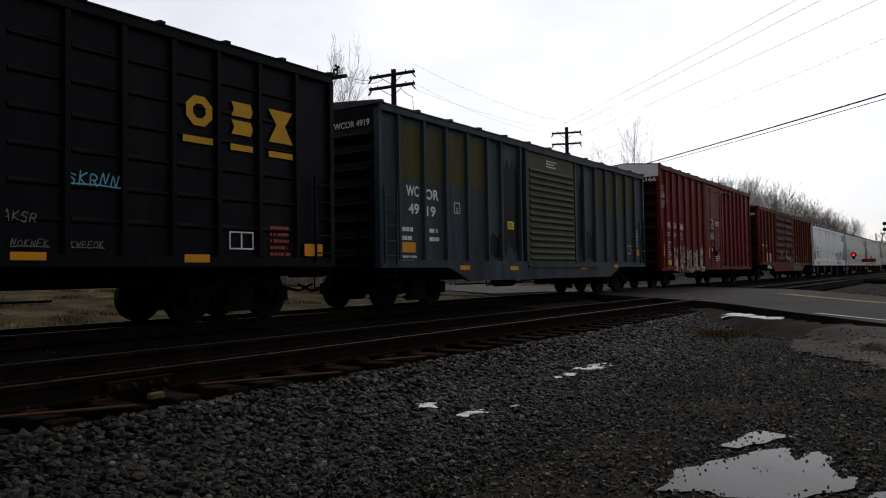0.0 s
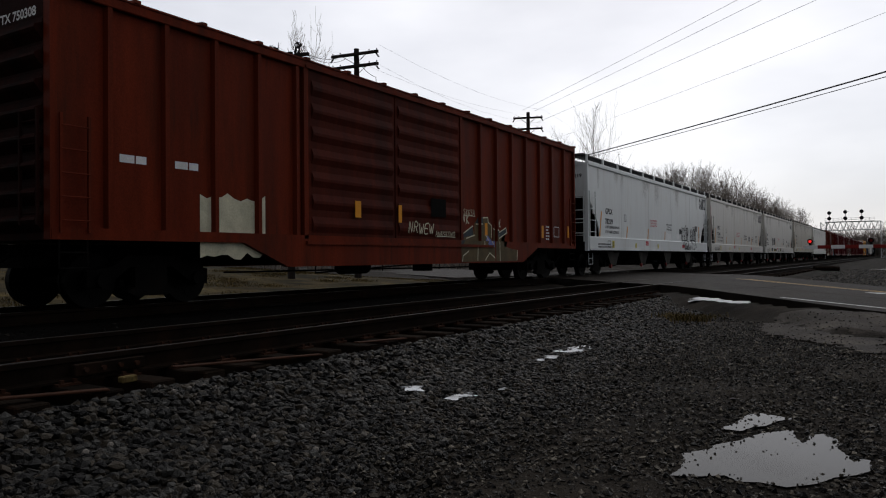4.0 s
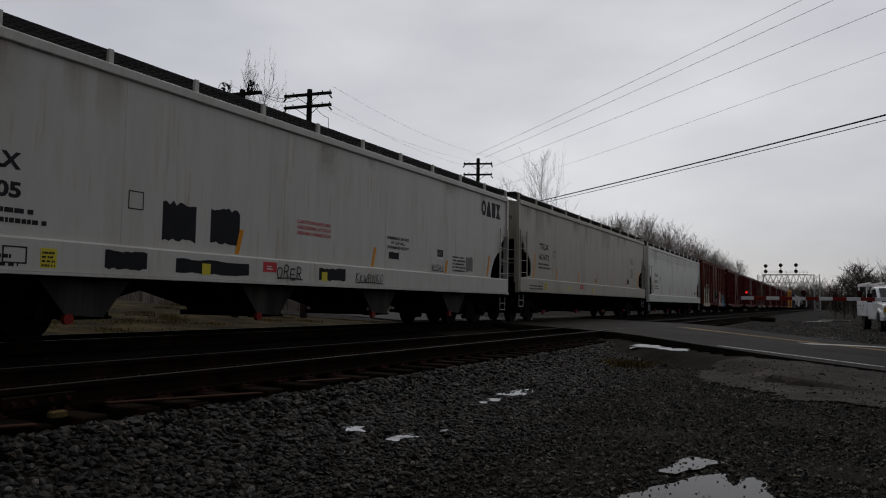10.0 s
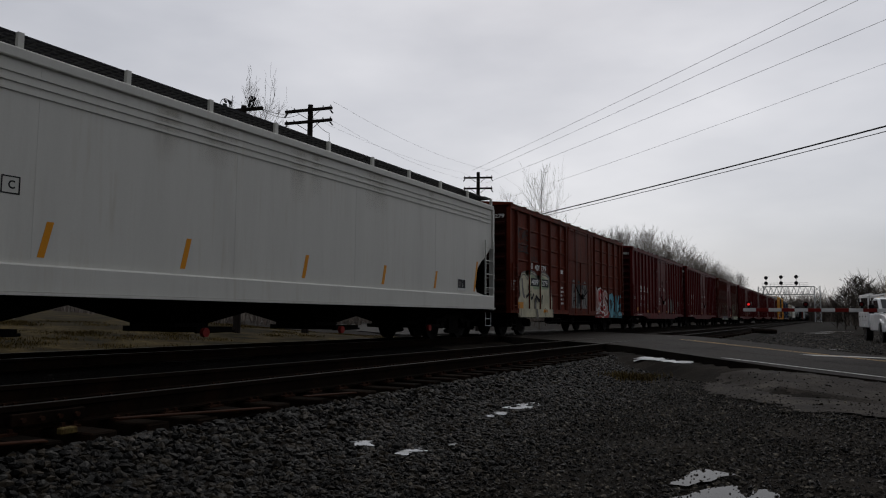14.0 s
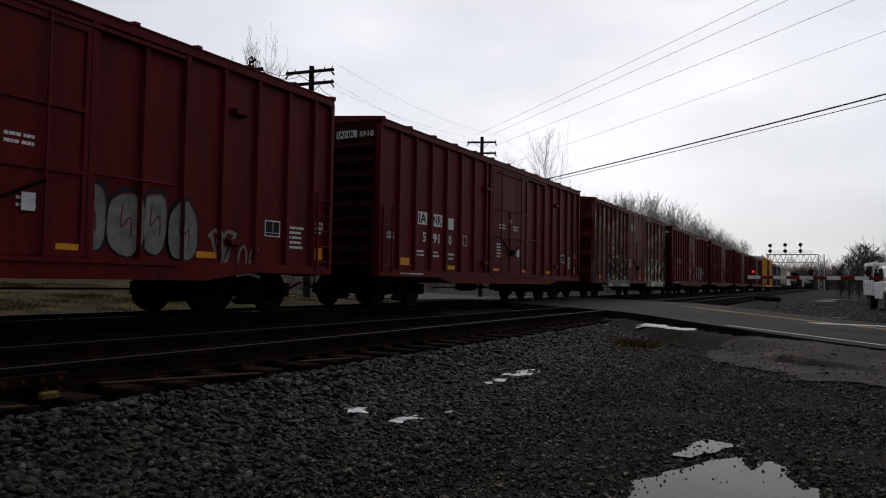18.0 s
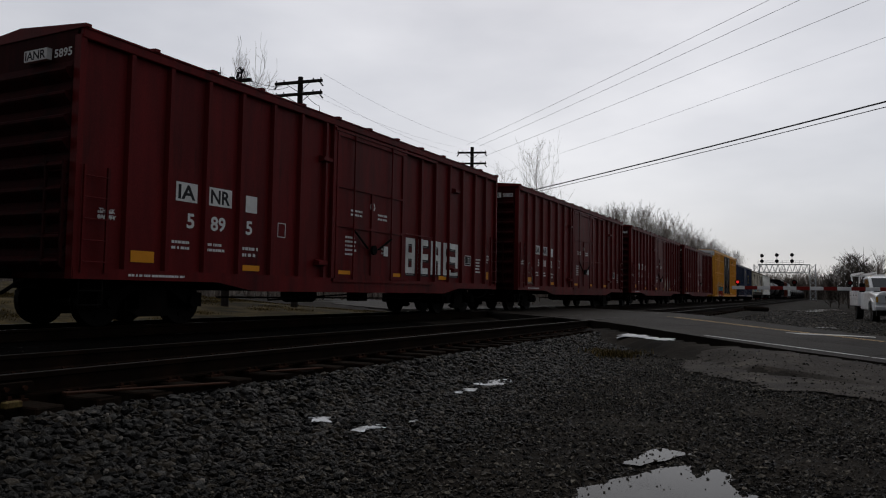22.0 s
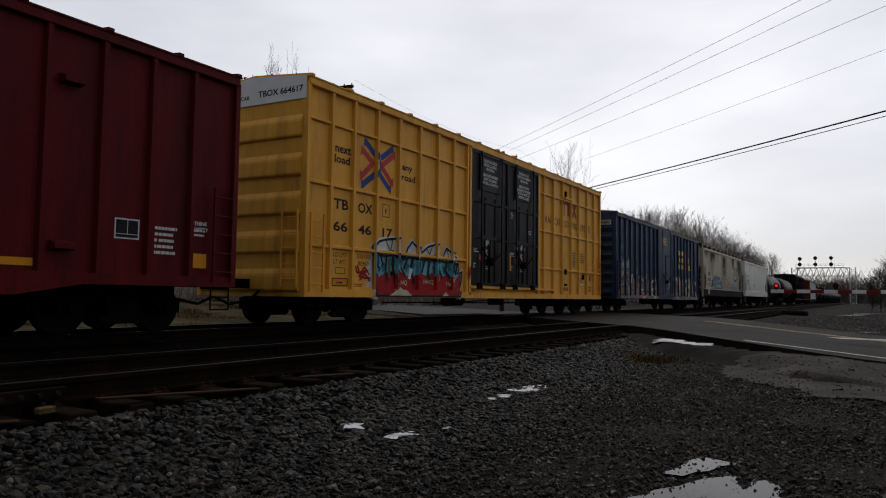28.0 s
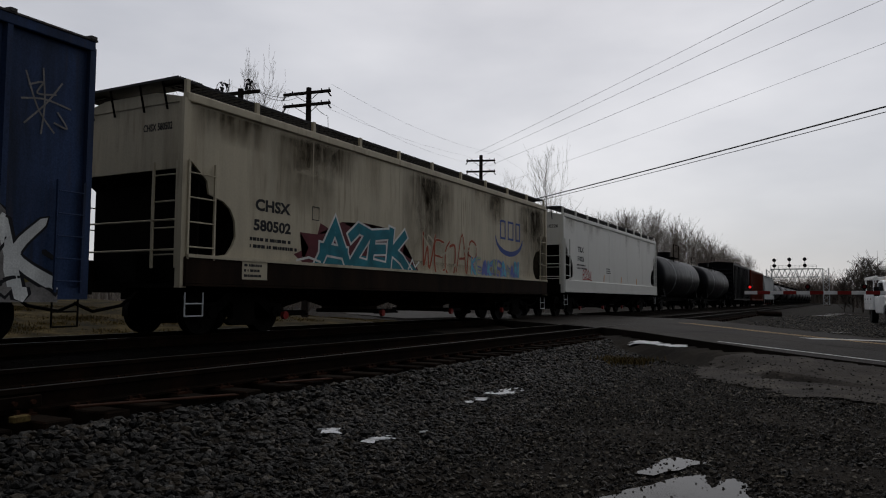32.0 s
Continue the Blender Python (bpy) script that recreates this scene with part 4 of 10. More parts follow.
def hopper(label, front, L, paint, eave=4.2, sill=1.0, nose="straight", board=M["grating"], group="covered hoppers of the freight train", beam=None, bays=4, tapes=()):
    """A covered hopper: side sheets with sloped ends, beam sill, roof walk, outlet bays, end frames and ladders."""
    car = place_car("covered_hopper", label, "covered hopper", front, group)
    top, mid = eave, 3.0
    shapes = {"straight": [(1.34, sill + 0.5), (1.32, 1.6), (1.22, 1.85), (1.04, 2.13), (0.78, 2.34), (0.61, 2.39), (0.57, 2.63), (0.06, mid + 0.01)],
              "lobed": [(0.54, sill + 0.5), (1.07, sill + 0.58), (1.22, 1.68), (1.3, 1.85), (1.27, 2.15), (1.15, 2.36), (0.96, 2.49), (0.6, 2.58), (0.55, 2.82), (0.06, mid + 0.2)],
              "curved": [(0.62, sill + 0.42), (1.21, sill + 0.5), (1.34, 1.67), (1.29, 1.97), (1.1, 2.24), (0.87, 2.42), (0.55, 2.59), (0.06, mid)]}[nose]
    nose_pts = [(y, z) for y, z in shapes]
    sheet = nose_pts + [(0.06, top)] + [(L - 0.06, top)] + [(L - y, z) for y, z in nose_pts[::-1]]
    for s in (-1, 1):
        bm = prism(B(), sheet, "x", *sorted((s * 1.44, s * 1.485)))
        part("side_sheet", bm, paint, car)
        part("side_beam", box(B(), *sorted((s * 1.36, s * 1.57)), 0.0, L, sill, sill + 0.5 if nose != "curved" else sill + 0.42), beam or paint, car, bevel=0.03)
        part("beam_lip", box(B(), *sorted((s * 1.36, s * 1.6)), 0.0, L, sill - 0.02, sill + 0.02), beam or paint, car)
        part("top_chord", box(B(), *sorted((s * 1.40, s * 1.545)), 0.0, L, top - 0.03, top + 0.13), paint, car, bevel=0.015)
        for y in (0.0, L):
            part("corner_post", box(B(), *sorted((s * 1.40, s * 1.53)), y - 0.07, y + 0.07, sill - 0.05, top + 0.02), paint, car)
        # roof walk on the near and far edge
        bm = B()
        for k in range(5):
            box(bm, *sorted((s * (0.82 + k * 0.135), s * (0.88 + k * 0.135))), 0.1, L - 0.1, top + 0.33, top + 0.37)
        n = int(L / 0.16)
        for k in range(n):
            y = 0.1 + (L - 0.2) * k / n
            box(bm, *sorted((s * 0.82, s * 1.42)), y, y + 0.045, top + 0.325, top + 0.345)
        part("roof_walk", bm, board, car)
        stanchion = as_mesh("walk_bracket", box(B(), -0.03, 0.03, -0.045, 0.045, 0, 0.37), paint)
        for k in range(int(L / 1.72) + 1):
            hang("walk_bracket", stanchion, car, pose(s * 1.45, min(L - 0.05, 0.05 + k * (L - 0.1) / int(L / 1.72)), top))
    bm = prism(B(), [(-1.44, top), (1.44, top), (1.44, top + 0.06), (0.7, top + 0.22), (-0.7, top + 0.22), (-1.44, top + 0.06)], "y", 0.04, L - 0.04)
    part("roof", bm, paint, car)
    for k in range(4):
        part("hatch", box(B(), -0.35, 0.35, L * (k + 0.5) / 4 - 1.6, L * (k + 0.5) / 4 + 1.6, top + 0.22, top + 0.32), paint, car, bevel=0.03)
    for flip in (0, 1):
        m = pose(0, L, 0, 0, 0, 180) if flip else Matrix()
        part("end_sheet", prism(B(), [(-1.44, mid), (1.44, mid), (1.44, top + 0.06), (0.7, top + 0.22), (-0.7, top + 0.22), (-1.44, top + 0.06)], "y", 0.06, 0.1), paint, car, m=m)
        # slope sheet in near-black: the end recess's shade is put into its colour
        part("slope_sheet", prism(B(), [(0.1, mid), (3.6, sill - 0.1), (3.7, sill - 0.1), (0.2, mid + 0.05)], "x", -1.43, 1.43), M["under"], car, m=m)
        # added dark plate that stands in for shade in the open end
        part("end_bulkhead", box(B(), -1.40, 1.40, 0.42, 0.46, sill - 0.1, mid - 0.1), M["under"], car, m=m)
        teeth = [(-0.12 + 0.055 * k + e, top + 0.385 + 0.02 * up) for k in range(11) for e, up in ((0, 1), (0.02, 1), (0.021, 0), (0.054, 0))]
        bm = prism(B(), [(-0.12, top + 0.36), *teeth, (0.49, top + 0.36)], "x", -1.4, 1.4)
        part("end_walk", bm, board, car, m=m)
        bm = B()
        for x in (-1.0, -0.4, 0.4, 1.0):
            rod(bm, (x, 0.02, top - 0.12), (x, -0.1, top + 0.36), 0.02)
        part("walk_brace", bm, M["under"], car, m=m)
        # second added dark plate, closing the see-through recess as deep shade would
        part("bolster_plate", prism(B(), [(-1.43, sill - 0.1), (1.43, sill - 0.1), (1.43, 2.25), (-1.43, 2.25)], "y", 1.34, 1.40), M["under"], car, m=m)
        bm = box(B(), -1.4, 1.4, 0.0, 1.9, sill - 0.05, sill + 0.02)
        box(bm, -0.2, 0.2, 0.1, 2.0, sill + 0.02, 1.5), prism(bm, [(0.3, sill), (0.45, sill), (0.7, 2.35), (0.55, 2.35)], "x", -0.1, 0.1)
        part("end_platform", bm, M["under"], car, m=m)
        lad = ladder_mesh(1.75, 0.62, 4, paint, 0.014)
        hang("side_ladder", lad, car, m @ pose(1.55 if not flip else -1.55, 0.06, sill + 0.45))
        hang("far_side_ladder", lad, car, m @ pose(-1.55 if not flip else 1.55, 0.06, sill + 0.45))
        hang("end_ladder", ladder_mesh(1.9, 0.6, 4, paint, 0.014), car, m @ pose(1.35 if not flip else -0.8, -0.02, sill + 0.3, 0, 0, 90))
        bm = B()
        rod(bm, (-1.45, -0.02, sill + 1.15), (1.45, -0.02, sill + 1.15), 0.018), rod(bm, (-1.45, -0.02, sill + 0.62), (1.45, -0.02, sill + 0.62), 0.018)
        part("end_rail", bm, paint, car, m=m)
        hang("step", STEP_W, car, m @ pose(1.48 if not flip else -1.48, 0.1, sill - 0.55))
    # outlet bays and gates
    w = (L - 2.9) / bays
    for k in range(bays):
        c = L / 2 + (k - (bays - 1) / 2) * w
        bm, rings = B(), []
        for half_y, half_x, z in ((w * 0.4, 1.34, sill), (0.42, 0.6, 0.5), (0.42, 0.6, 0.42)):
            rings.append([bm.verts.new((half_x * u, c + half_y * v, z)) for u, v in ((-1, -1), (1, -1), (1, 1), (-1, 1))])
        for p, q in zip(rings, rings[1:]):
            for i in range(4):
                bm.faces.new((p[i], p[(i + 1) % 4], q[(i + 1) % 4], q[i]))
        bm.faces.new(rings[0]), bm.faces.new(rings[-1])
        bay = part("outlet_bay", bm, beam or M["shaded_bay_grey"], car)
        if nose == "straight":
            # added plate: its paler grey stands in for light on the bay's side
            part("chute_plate", prism(B(), [(c - 0.82, sill - 0.06), (c - 0.36, 0.4), (c + 0.3, 0.36), (c + 0.78, sill - 0.06)], "x", 1.22, 1.27), M["lit_bay_grey"], bay, "dusty grey plate painted as the lit side of the bay")
        part("outlet_gate", box(B(), -0.75, 1.2, c - 0.45, c + 0.45, 0.34, 0.44), M["under"], bay)
        part("gate_wheel", rod(B(), (1.2, c - 0.3, 0.34), (1.28, c - 0.3, 0.34), 0.085, 12), M["gate_red"], bay, "dull red gate wheel")
        part("gate_shaft", rod(B(), (1.0, c - 0.3, 0.34), (1.2, c + 0.5, 0.36), 0.025, 6), M["under"], bay)
    for y0, y1 in ((0.2, 2.9), (L - 2.9, L - 0.2)):
        part("centre_sill", box(B(), -0.3, 0.3, y0, y1, 0.66, 0.98), M["under"], car)
    for k in range(1, 5):
        part("side_seam", box(B(), 1.485, 1.4885, L * k / 5 - 0.012, L * k / 5 + 0.012, sill + 0.5, top - 0.03), paint, car)
    rng = random.Random(int(front * 10))
    for _ in range(9):
        a, wide = rng.uniform(0.2, L - 1.6), rng.uniform(0.3, 1.3)
        soft_stain(car, a, a + wide, top - rng.uniform(0.3, 1.2), top - 0.02, "soft_ochre", 1.4866, "faint ochre stain below the roof edge")
    for y, z1 in tapes:
        z0 = sill + 0.52
        lean = 0.24 * (z1 - z0)
        part("reflective_strip", prism(B(), [(y - 0.055 - lean / 2, z0), (y + 0.055 - lean / 2, z0), (y + 0.055 + lean / 2, z1), (y - 0.055 + lean / 2, z1)], "x", 1.486, 1.49), R, car)
    running_gear(car, L, 2.0)
    return car


def tank_car(label, front, L, paint, band=None):
    car = place_car("tank_car", label, "tank car", front, "tank cars of the freight train")
    bm = B()
    rings, r, zc = [], 1.48, 2.35
    for y, k in ((0.7, 0.35), (0.85, 0.7), (1.15, 0.92), (1.6, 1.0), (L - 1.6, 1.0), (L - 1.15, 0.92), (L - 0.85, 0.7), (L - 0.7, 0.35)):
        rings.append([bm.verts.new((r * k * math.cos(a), y, zc + r * k * math.sin(a))) for a in [2 * math.pi * i / 32 for i in range(32)]])
    for a, b in zip(rings, rings[1:]):
        for i in range(32):
            bm.faces.new((a[i], a[(i + 1) % 32], b[(i + 1) % 32], b[i]))
    bm.faces.new(rings[0]), bm.faces.new(rings[-1])
    part("tank", bm, paint, car, smooth=True)
    for y in (L * 0.3, L * 0.7):
        part("tank_band", rod(B(), (0, y - 0.05, zc), (0, y + 0.05, zc), r + 0.012, 32), band or paint, car, smooth=True)
    bm = rod(B(), (0, L / 2, zc + r - 0.1), (0, L / 2, zc + r + 0.45), 0.5, 16)
    part("dome", bm, paint, car)
    for x in (-0.9, 0.9):
        rail = part("dome_rail", rod(B(), (x, L / 2 - 1, zc + r + 0.95), (x, L / 2 + 1, zc + r + 0.95), 0.025), M["under"], car)
        part("mid_rail", rod(B(), (x, L / 2 - 1, zc + r + 0.5), (x, L / 2 + 1, zc + r + 0.5), 0.02), M["under"], rail)
        for y in (L / 2 - 1, L / 2 + 1):
            part("rail_post", rod(B(), (x, y, zc + 1.15), (x, y, zc + r + 0.95), 0.025), M["under"], rail)
    part("dome_platform", box(B(), -0.95, 0.95, L / 2 - 1.05, L / 2 + 1.05, zc + r - 0.02, zc + r + 0.03), M["under"], car)
    part("underframe", box(B(), -0.35, 0.35, 0.2, L - 0.2, 0.68, 1.0), M["under"], car)
    for flip in (0, 1):
        m = pose(0, L, 0, 0, 0, 180) if flip else Matrix()
        part("end_platform", box(B(), -1.45, 1.45, 0.05, 1.0, 0.95, 1.05), M["under"], car, m=m)
        part("saddle", prism(B(), [(-1.3, 0.95), (1.3, 0.95), (1.15, 1.9), (-1.15, 1.9)], "y", 1.7, 2.2), M["under"], car, m=m)
        bm = B()
        for x in (-1.4, 1.4):
            rod(bm, (x, 0.1, 1.05), (x, 0.1, 2.1), 0.02)
        rod(bm, (-1.4, 0.1, 2.1), (1.4, 0.1, 2.1), 0.02)
        part("end_rail", bm, M["under"], car, m=m)
    running_gear(car, L, 2.0)
    return car


# ---- spray-painted pieces: overlapping outlined strokes over a jagged cloud ----
STROKES = [
    [[(0.0, 0.0), (0.42, 1.0), (0.85, 0.0)], [(0.2, 0.38), (0.7, 0.38)]],
    [[(0.1, 0.0), (0.1, 1.0)], [(0.8, 1.0), (0.15, 0.5), (0.85, 0.0)]],
    [[(0.85, 0.85), (0.3, 1.0), (0.1, 0.72), (0.75, 0.4), (0.6, 0.05), (0.05, 0.12)]],
    [[(0.8, 1.0), (0.1, 0.95), (0.1, 0.05), (0.85, 0.0)], [(0.1, 0.5), (0.65, 0.5)]],
    [[(0.1, 0.0), (0.15, 1.0), (0.7, 0.1), (0.8, 1.0)]],
    [[(0.1, 0.0), (0.1, 1.0), (0.75, 0.85), (0.65, 0.5), (0.1, 0.5)], [(0.4, 0.5), (0.85, 0.0)]],
    [[(0.0, 1.0), (0.2, 0.05), (0.45, 0.7), (0.65, 0.05), (0.9, 1.0)]],
    [[(0.45, 1.0), (0.08, 0.7), (0.1, 0.2), (0.5, 0.0), (0.85, 0.35), (0.8, 0.8), (0.45, 1.0)]],
]


def spray_mesh(y0, y1, z0, z1, fills, line, seed, backdrop=None, count=None, weight=0.17, glint=None, posts=(), off=1.468, step=0.085, sill=None):
    rng, bm = random.Random(seed), B()
    mats = []

    def slot(m):
        if m not in mats:
            mats.append(m)
        return mats.index(m)

    def poly(pts, m, lift):
        f = bm.faces.new([bm.verts.new((off + lift, min(max(a, y0), y1), min(max(b, z0), z1))) for a, b in pts])
        f.material_index = slot(m)

    def smooth(pts, n=5):
        """Catmull-Rom through the points, kept a little angular."""
        out = []
        q = [pts[0]] + list(pts) + [pts[-1]]
        for i in range(len(pts) - 1):
            p0, p1, p2, p3 = (Vector(v) for v in q[i:i + 4])
            for k in range(n):
                t = k / n
                out.append(tuple(0.5 * ((2 * p1) + (p2 - p0) * t + (2 * p0 - 5 * p1 + 4 * p2 - p3) * t * t + (3 * p1 - p0 - 3 * p2 + p3) * t ** 3)))
        return out + [tuple(pts[-1])]

    def stroke(pts, w, m, lift, taper):
        n = len(pts)
        side = []
        for i, (a, b) in enumerate(pts):
            (a0, b0), (a1, b1) = pts[max(0, i - 1)], pts[min(n - 1, i + 1)]
            d = Vector((a1 - a0, b1 - b0))
            d = d.normalized() if d.length > 1e-5 else Vector((1, 0))
            wide = w * (taper[0] + (taper[1] - taper[0]) * i / (n - 1)) / 2
            side.append(((a - d.y * wide, b + d.x * wide), (a + d.y * wide, b - d.x * wide)))
        lift += rng.random() * 0.0006
        for (l0, r0), (l1, r1) in zip(side, side[1:]):
            poly([l0, r0, r1, l1], m, lift)
        # pointed tips
        for end, k in ((0, 1), (n - 1, -2)):
            (lx, ly), (rx, ry) = side[end]
            ex, ey = pts[end][0] - pts[k][0] if end == 0 else pts[end][0] - pts[n - 2][0], pts[end][1] - pts[k][1] if end == 0 else pts[end][1] - pts[n - 2][1]
            d = Vector((ex, ey))
            if d.length > 1e-5:
                d = d.normalized() * w * 0.5
                poly([(lx, ly), (rx, ry), ((lx + rx) / 2 + d.x, (ly + ry) / 2 + d.y)], m, lift)

    H, Wd = z1 - z0, y1 - y0
    if backdrop:
        for k, bm_mat in enumerate(backdrop if isinstance(backdrop, (list, tuple)) else [backdrop]):
            top, n = [], max(10, int(Wd / 0.16))
            for i in range(n + 1):
                y = y0 + Wd * i / n
                env = min(1, 0.3 + 2.4 * min(i, n - i) / n)
                top.append((y, z0 + H * min(1.0, env * (rng.uniform(0.66, 0.98) if i % 2 else rng.uniform(0.5, 0.8))) * (1 - 0.35 * k)))
            for p, q in zip(top, top[1:]):
                poly([(p[0], z0), (q[0], z0), q, p], bm_mat, 0.0004 * k)
    count = count or max(3, int(Wd / (H * 0.52)))
    cell = Wd / count
    for c in range(count):
        shape = STROKES[rng.randrange(len(STROKES))]
        fill = fills[c % len(fills)]
        lean, base, hgt = rng.uniform(-0.25, 0.35), z0 + H * rng.uniform(0.04, 0.14), H * rng.uniform(0.68, 0.85)
        for pts in shape:
            place = smooth([(y0 + cell * (c + 0.0) + (u * 1.12 + lean * (v - 0.3)) * cell + cell * 0.1 * rng.uniform(-1, 1), base + v * hgt + H * 0.08 * rng.uniform(-1, 1)) for u, v in pts])
            w, taper = H * weight * rng.uniform(0.85, 1.25), (rng.uniform(0.6, 1.1), rng.uniform(0.8, 1.5))
            stroke(place, w * 1.5, line, 0.0014 + 0.0002 * c, taper)
            stroke(place, w, fill, 0.0032 + 0.0002 * c, taper)
            if glint:
                stroke([(a + w * 0.22, b + w * 0.2) for a, b in place[:len(place) // 2]], w * 0.14, glint, 0.0062, (1, 0.3))
        for _ in range(2):
            a, b = y0 + cell * (c + rng.random()), z0 + H * rng.uniform(0.08, 0.75)
            s = rng.choice((-1, 1))
            stroke(smooth([(a, b), (a + s * H * rng.uniform(0.1, 0.25), b + H * rng.uniform(-0.12, 0.2)), (a + s * H * rng.uniform(0.28, 0.42), b + H * rng.uniform(-0.1, 0.3))], 3), H * 0.05, line, 0.0058, (1.3, 0.4))
    # the paint runs on over the proud posts and the side sill
    def onto(co_no, vec, faces):
        geom = list(faces) + list({v for f in faces for v in f.verts}) + list({e for f in faces for e in f.edges})
        dup = bmesh.ops.duplicate(bm, geom=geom)["geom"]
        for co, no in co_no:
            cut = bmesh.ops.bisect_plane(bm, geom=dup, plane_co=co, plane_no=no, clear_outer=True)
            dup = [g for g in set(cut["geom"]) if g.is_valid]
        bmesh.ops.translate(bm, verts=[g for g in dup if isinstance(g, bmesh.types.BMVert)], vec=vec)

    base_faces = list(bm.faces)
    for y in posts:
        if y0 < y < y1:
            onto((((0, y - 0.042, 0), (0, -1, 0)), ((0, y + 0.042, 0), (0, 1, 0))), (step, 0, 0), base_faces)
    if sill:
        onto((((0, 0, sill), (0, 0, 1)),), (1.5625 - off, 0, 0), base_faces)
    me = bpy.data.meshes.new("graffiti")
    bm.to_mesh(me)
    bm.free()
    for m in mats:
        me.materials.append(m)
    return me


def graffiti(car, *a, label="painted graffiti lettering", **k):
    return hang("graffiti", spray_mesh(*a, **k), car, None, label)


def soft_stain(car, y0, y1, z0, z1, key, off=1.4865, label="soft run-down stain"):
    """A faded stain on a car's side."""
    bm = B()
    bm.faces.new([bm.verts.new((off, a, b)) for a, b in ((y0, z0), (y1, z0), (y1, z1), (y0, z1))])
    return part("stain", bm, M[key], car, label)


def smear(car, y0, y1, z0, z1, material, seed, off=1.468, name="paint_patch", rough=0.12):
    """A rough-edged patch of paint."""
    rng, bm = random.Random(seed), B()
    n = 10 if rough < 0.3 else 24
    lo = [(y0 + (y1 - y0) * i / n, z0 + (z1 - z0) * rng.uniform(0, rough)) for i in range(n + 1)]
    hi = [(y0 + (y1 - y0) * i / n, z1 - (z1 - z0) * rng.uniform(0, rough * 1.2)) for i in range(n + 1)]
    for i in range(n):
        bm.faces.new([bm.verts.new((off, *p)) for p in (lo[i], lo[i + 1], hi[i + 1], hi[i])])
    return part(name, bm, material, car)


def curve_through(pts, n=5):
    """Catmull-Rom points through a few given ones."""
    out, q = [], [pts[0]] + list(pts) + [pts[-1]]
    for i in range(len(pts) - 1):
        p0, p1, p2, p3 = (Vector(v) for v in q[i:i + 4])
        for k in range(n):
            t = k / n
            out.append(tuple(0.5 * ((2 * p1) + (p2 - p0) * t + (2 * p0 - 5 * p1 + 4 * p2 - p3) * t * t + (3 * p1 - p0 - 3 * p2 + p3) * t ** 3)))
    return out + [tuple(pts[-1])]


def band(pts, w):
    """Quads that follow a line with square ends."""
    side, n = [], len(pts)
    for i, (a, b) in enumerate(pts):
        din = Vector((a - pts[i - 1][0], b - pts[i - 1][1])).normalized() if i else None
        dout = Vector((pts[i + 1][0] - a, pts[i + 1][1] - b)).normalized() if i < n - 1 else None
        d = ((din or dout) + (dout or din)).normalized()
        k = 1 / max(0.5, d.dot(din or dout))
        push = Vector((0, 0)) if din and dout else (dout * -w / 2 if dout else din * w / 2)
        side.append(((a - d.y * w / 2 * k + push.x, b + d.x * w / 2 * k + push.y), (a + d.y * w / 2 * k + push.x, b - d.x * w / 2 * k + push.y)))
    return [(l0, r0, r1, l1) for (l0, r0), (l1, r1) in zip(side, side[1:])]


def lay_paint(car, layers, posts=(), off=1.468, step=0.085, sill=None, label="painted graffiti lettering", name="graffiti"):
    """Flat painted shapes, (polygon, material) from the lowest up, laid on panel, posts and sill."""
    bm, mats = B(), []
    for k, (pts, m) in enumerate(layers):
        if m not in mats:
            mats.append(m)
        f = bm.faces.new([bm.verts.new((off + 0.00025 * k, a, b)) for a, b in pts])
        f.material_index = mats.index(m)
    bmesh.ops.triangulate(bm, faces=bm.faces)
    base = list(bm.faces)

    def onto(planes, dx):
        geom = list(base) + list({v for f in base for v in f.verts}) + list({e for f in base for e in f.edges})
        dup = bmesh.ops.duplicate(bm, geom=geom)["geom"]
        for co, no in planes:
            cut = bmesh.ops.bisect_plane(bm, geom=dup, plane_co=co, plane_no=no, clear_outer=True)
            dup = [g for g in set(cut["geom"]) if g.is_valid]
        bmesh.ops.translate(bm, verts=[g for g in dup if isinstance(g, bmesh.types.BMVert)], vec=(dx, 0, 0))

    lo, hi = min(v.co.y for v in bm.verts), max(v.co.y for v in bm.verts)
    for y in posts:
        if lo < y < hi:
            onto((((0, y - 0.042, 0), (0, -1, 0)), ((0, y + 0.042, 0), (0, 1, 0))), step)
    if sill:
        onto((((0, 0, sill), (0, 0, 1)),), 1.5625 - off)
    me = bpy.data.meshes.new(name)
    bm.to_mesh(me)
    bm.free()
    for m in mats:
        me.materials.append(m)
    return hang(name, me, car, None, label)


def pen(car, lines, w, material, off=1.489, label="black marker tag"):
    """Hand-drawn tag: each line is a few points, rounded into a continuous stroke."""
    return lay_paint(car, [(q, material) for pts in lines for q in band(curve_through(pts), w)], off=off, label=label, name="tag")


def block_letters(z0, z1, shapes, w, fill, edge, shine):
    """Square block letters: outlined heavy strokes with pale glints in their shadows."""
    under, over, glints = [], [], []
    for a, b, strokes in shapes:
        for pts in strokes:
            line = [(a + u * (b - a), z0 + v * (z1 - z0)) for u, v in pts]
            under += [(q, edge) for q in band([(p[0] + 0.035, p[1] - 0.045) for p in line], w * 1.3)]
            over += [(q, fill) for q in band(line, w)]
            glints += [(q, shine) for p, r in zip(line, line[1:]) if abs(p[1] - r[1]) < 0.05 for q in band([(p[0] + 0.02, p[1] - w * 0.72), (r[0] - 0.02, r[1] - w * 0.72)], 0.022)]
    return under + glints + over


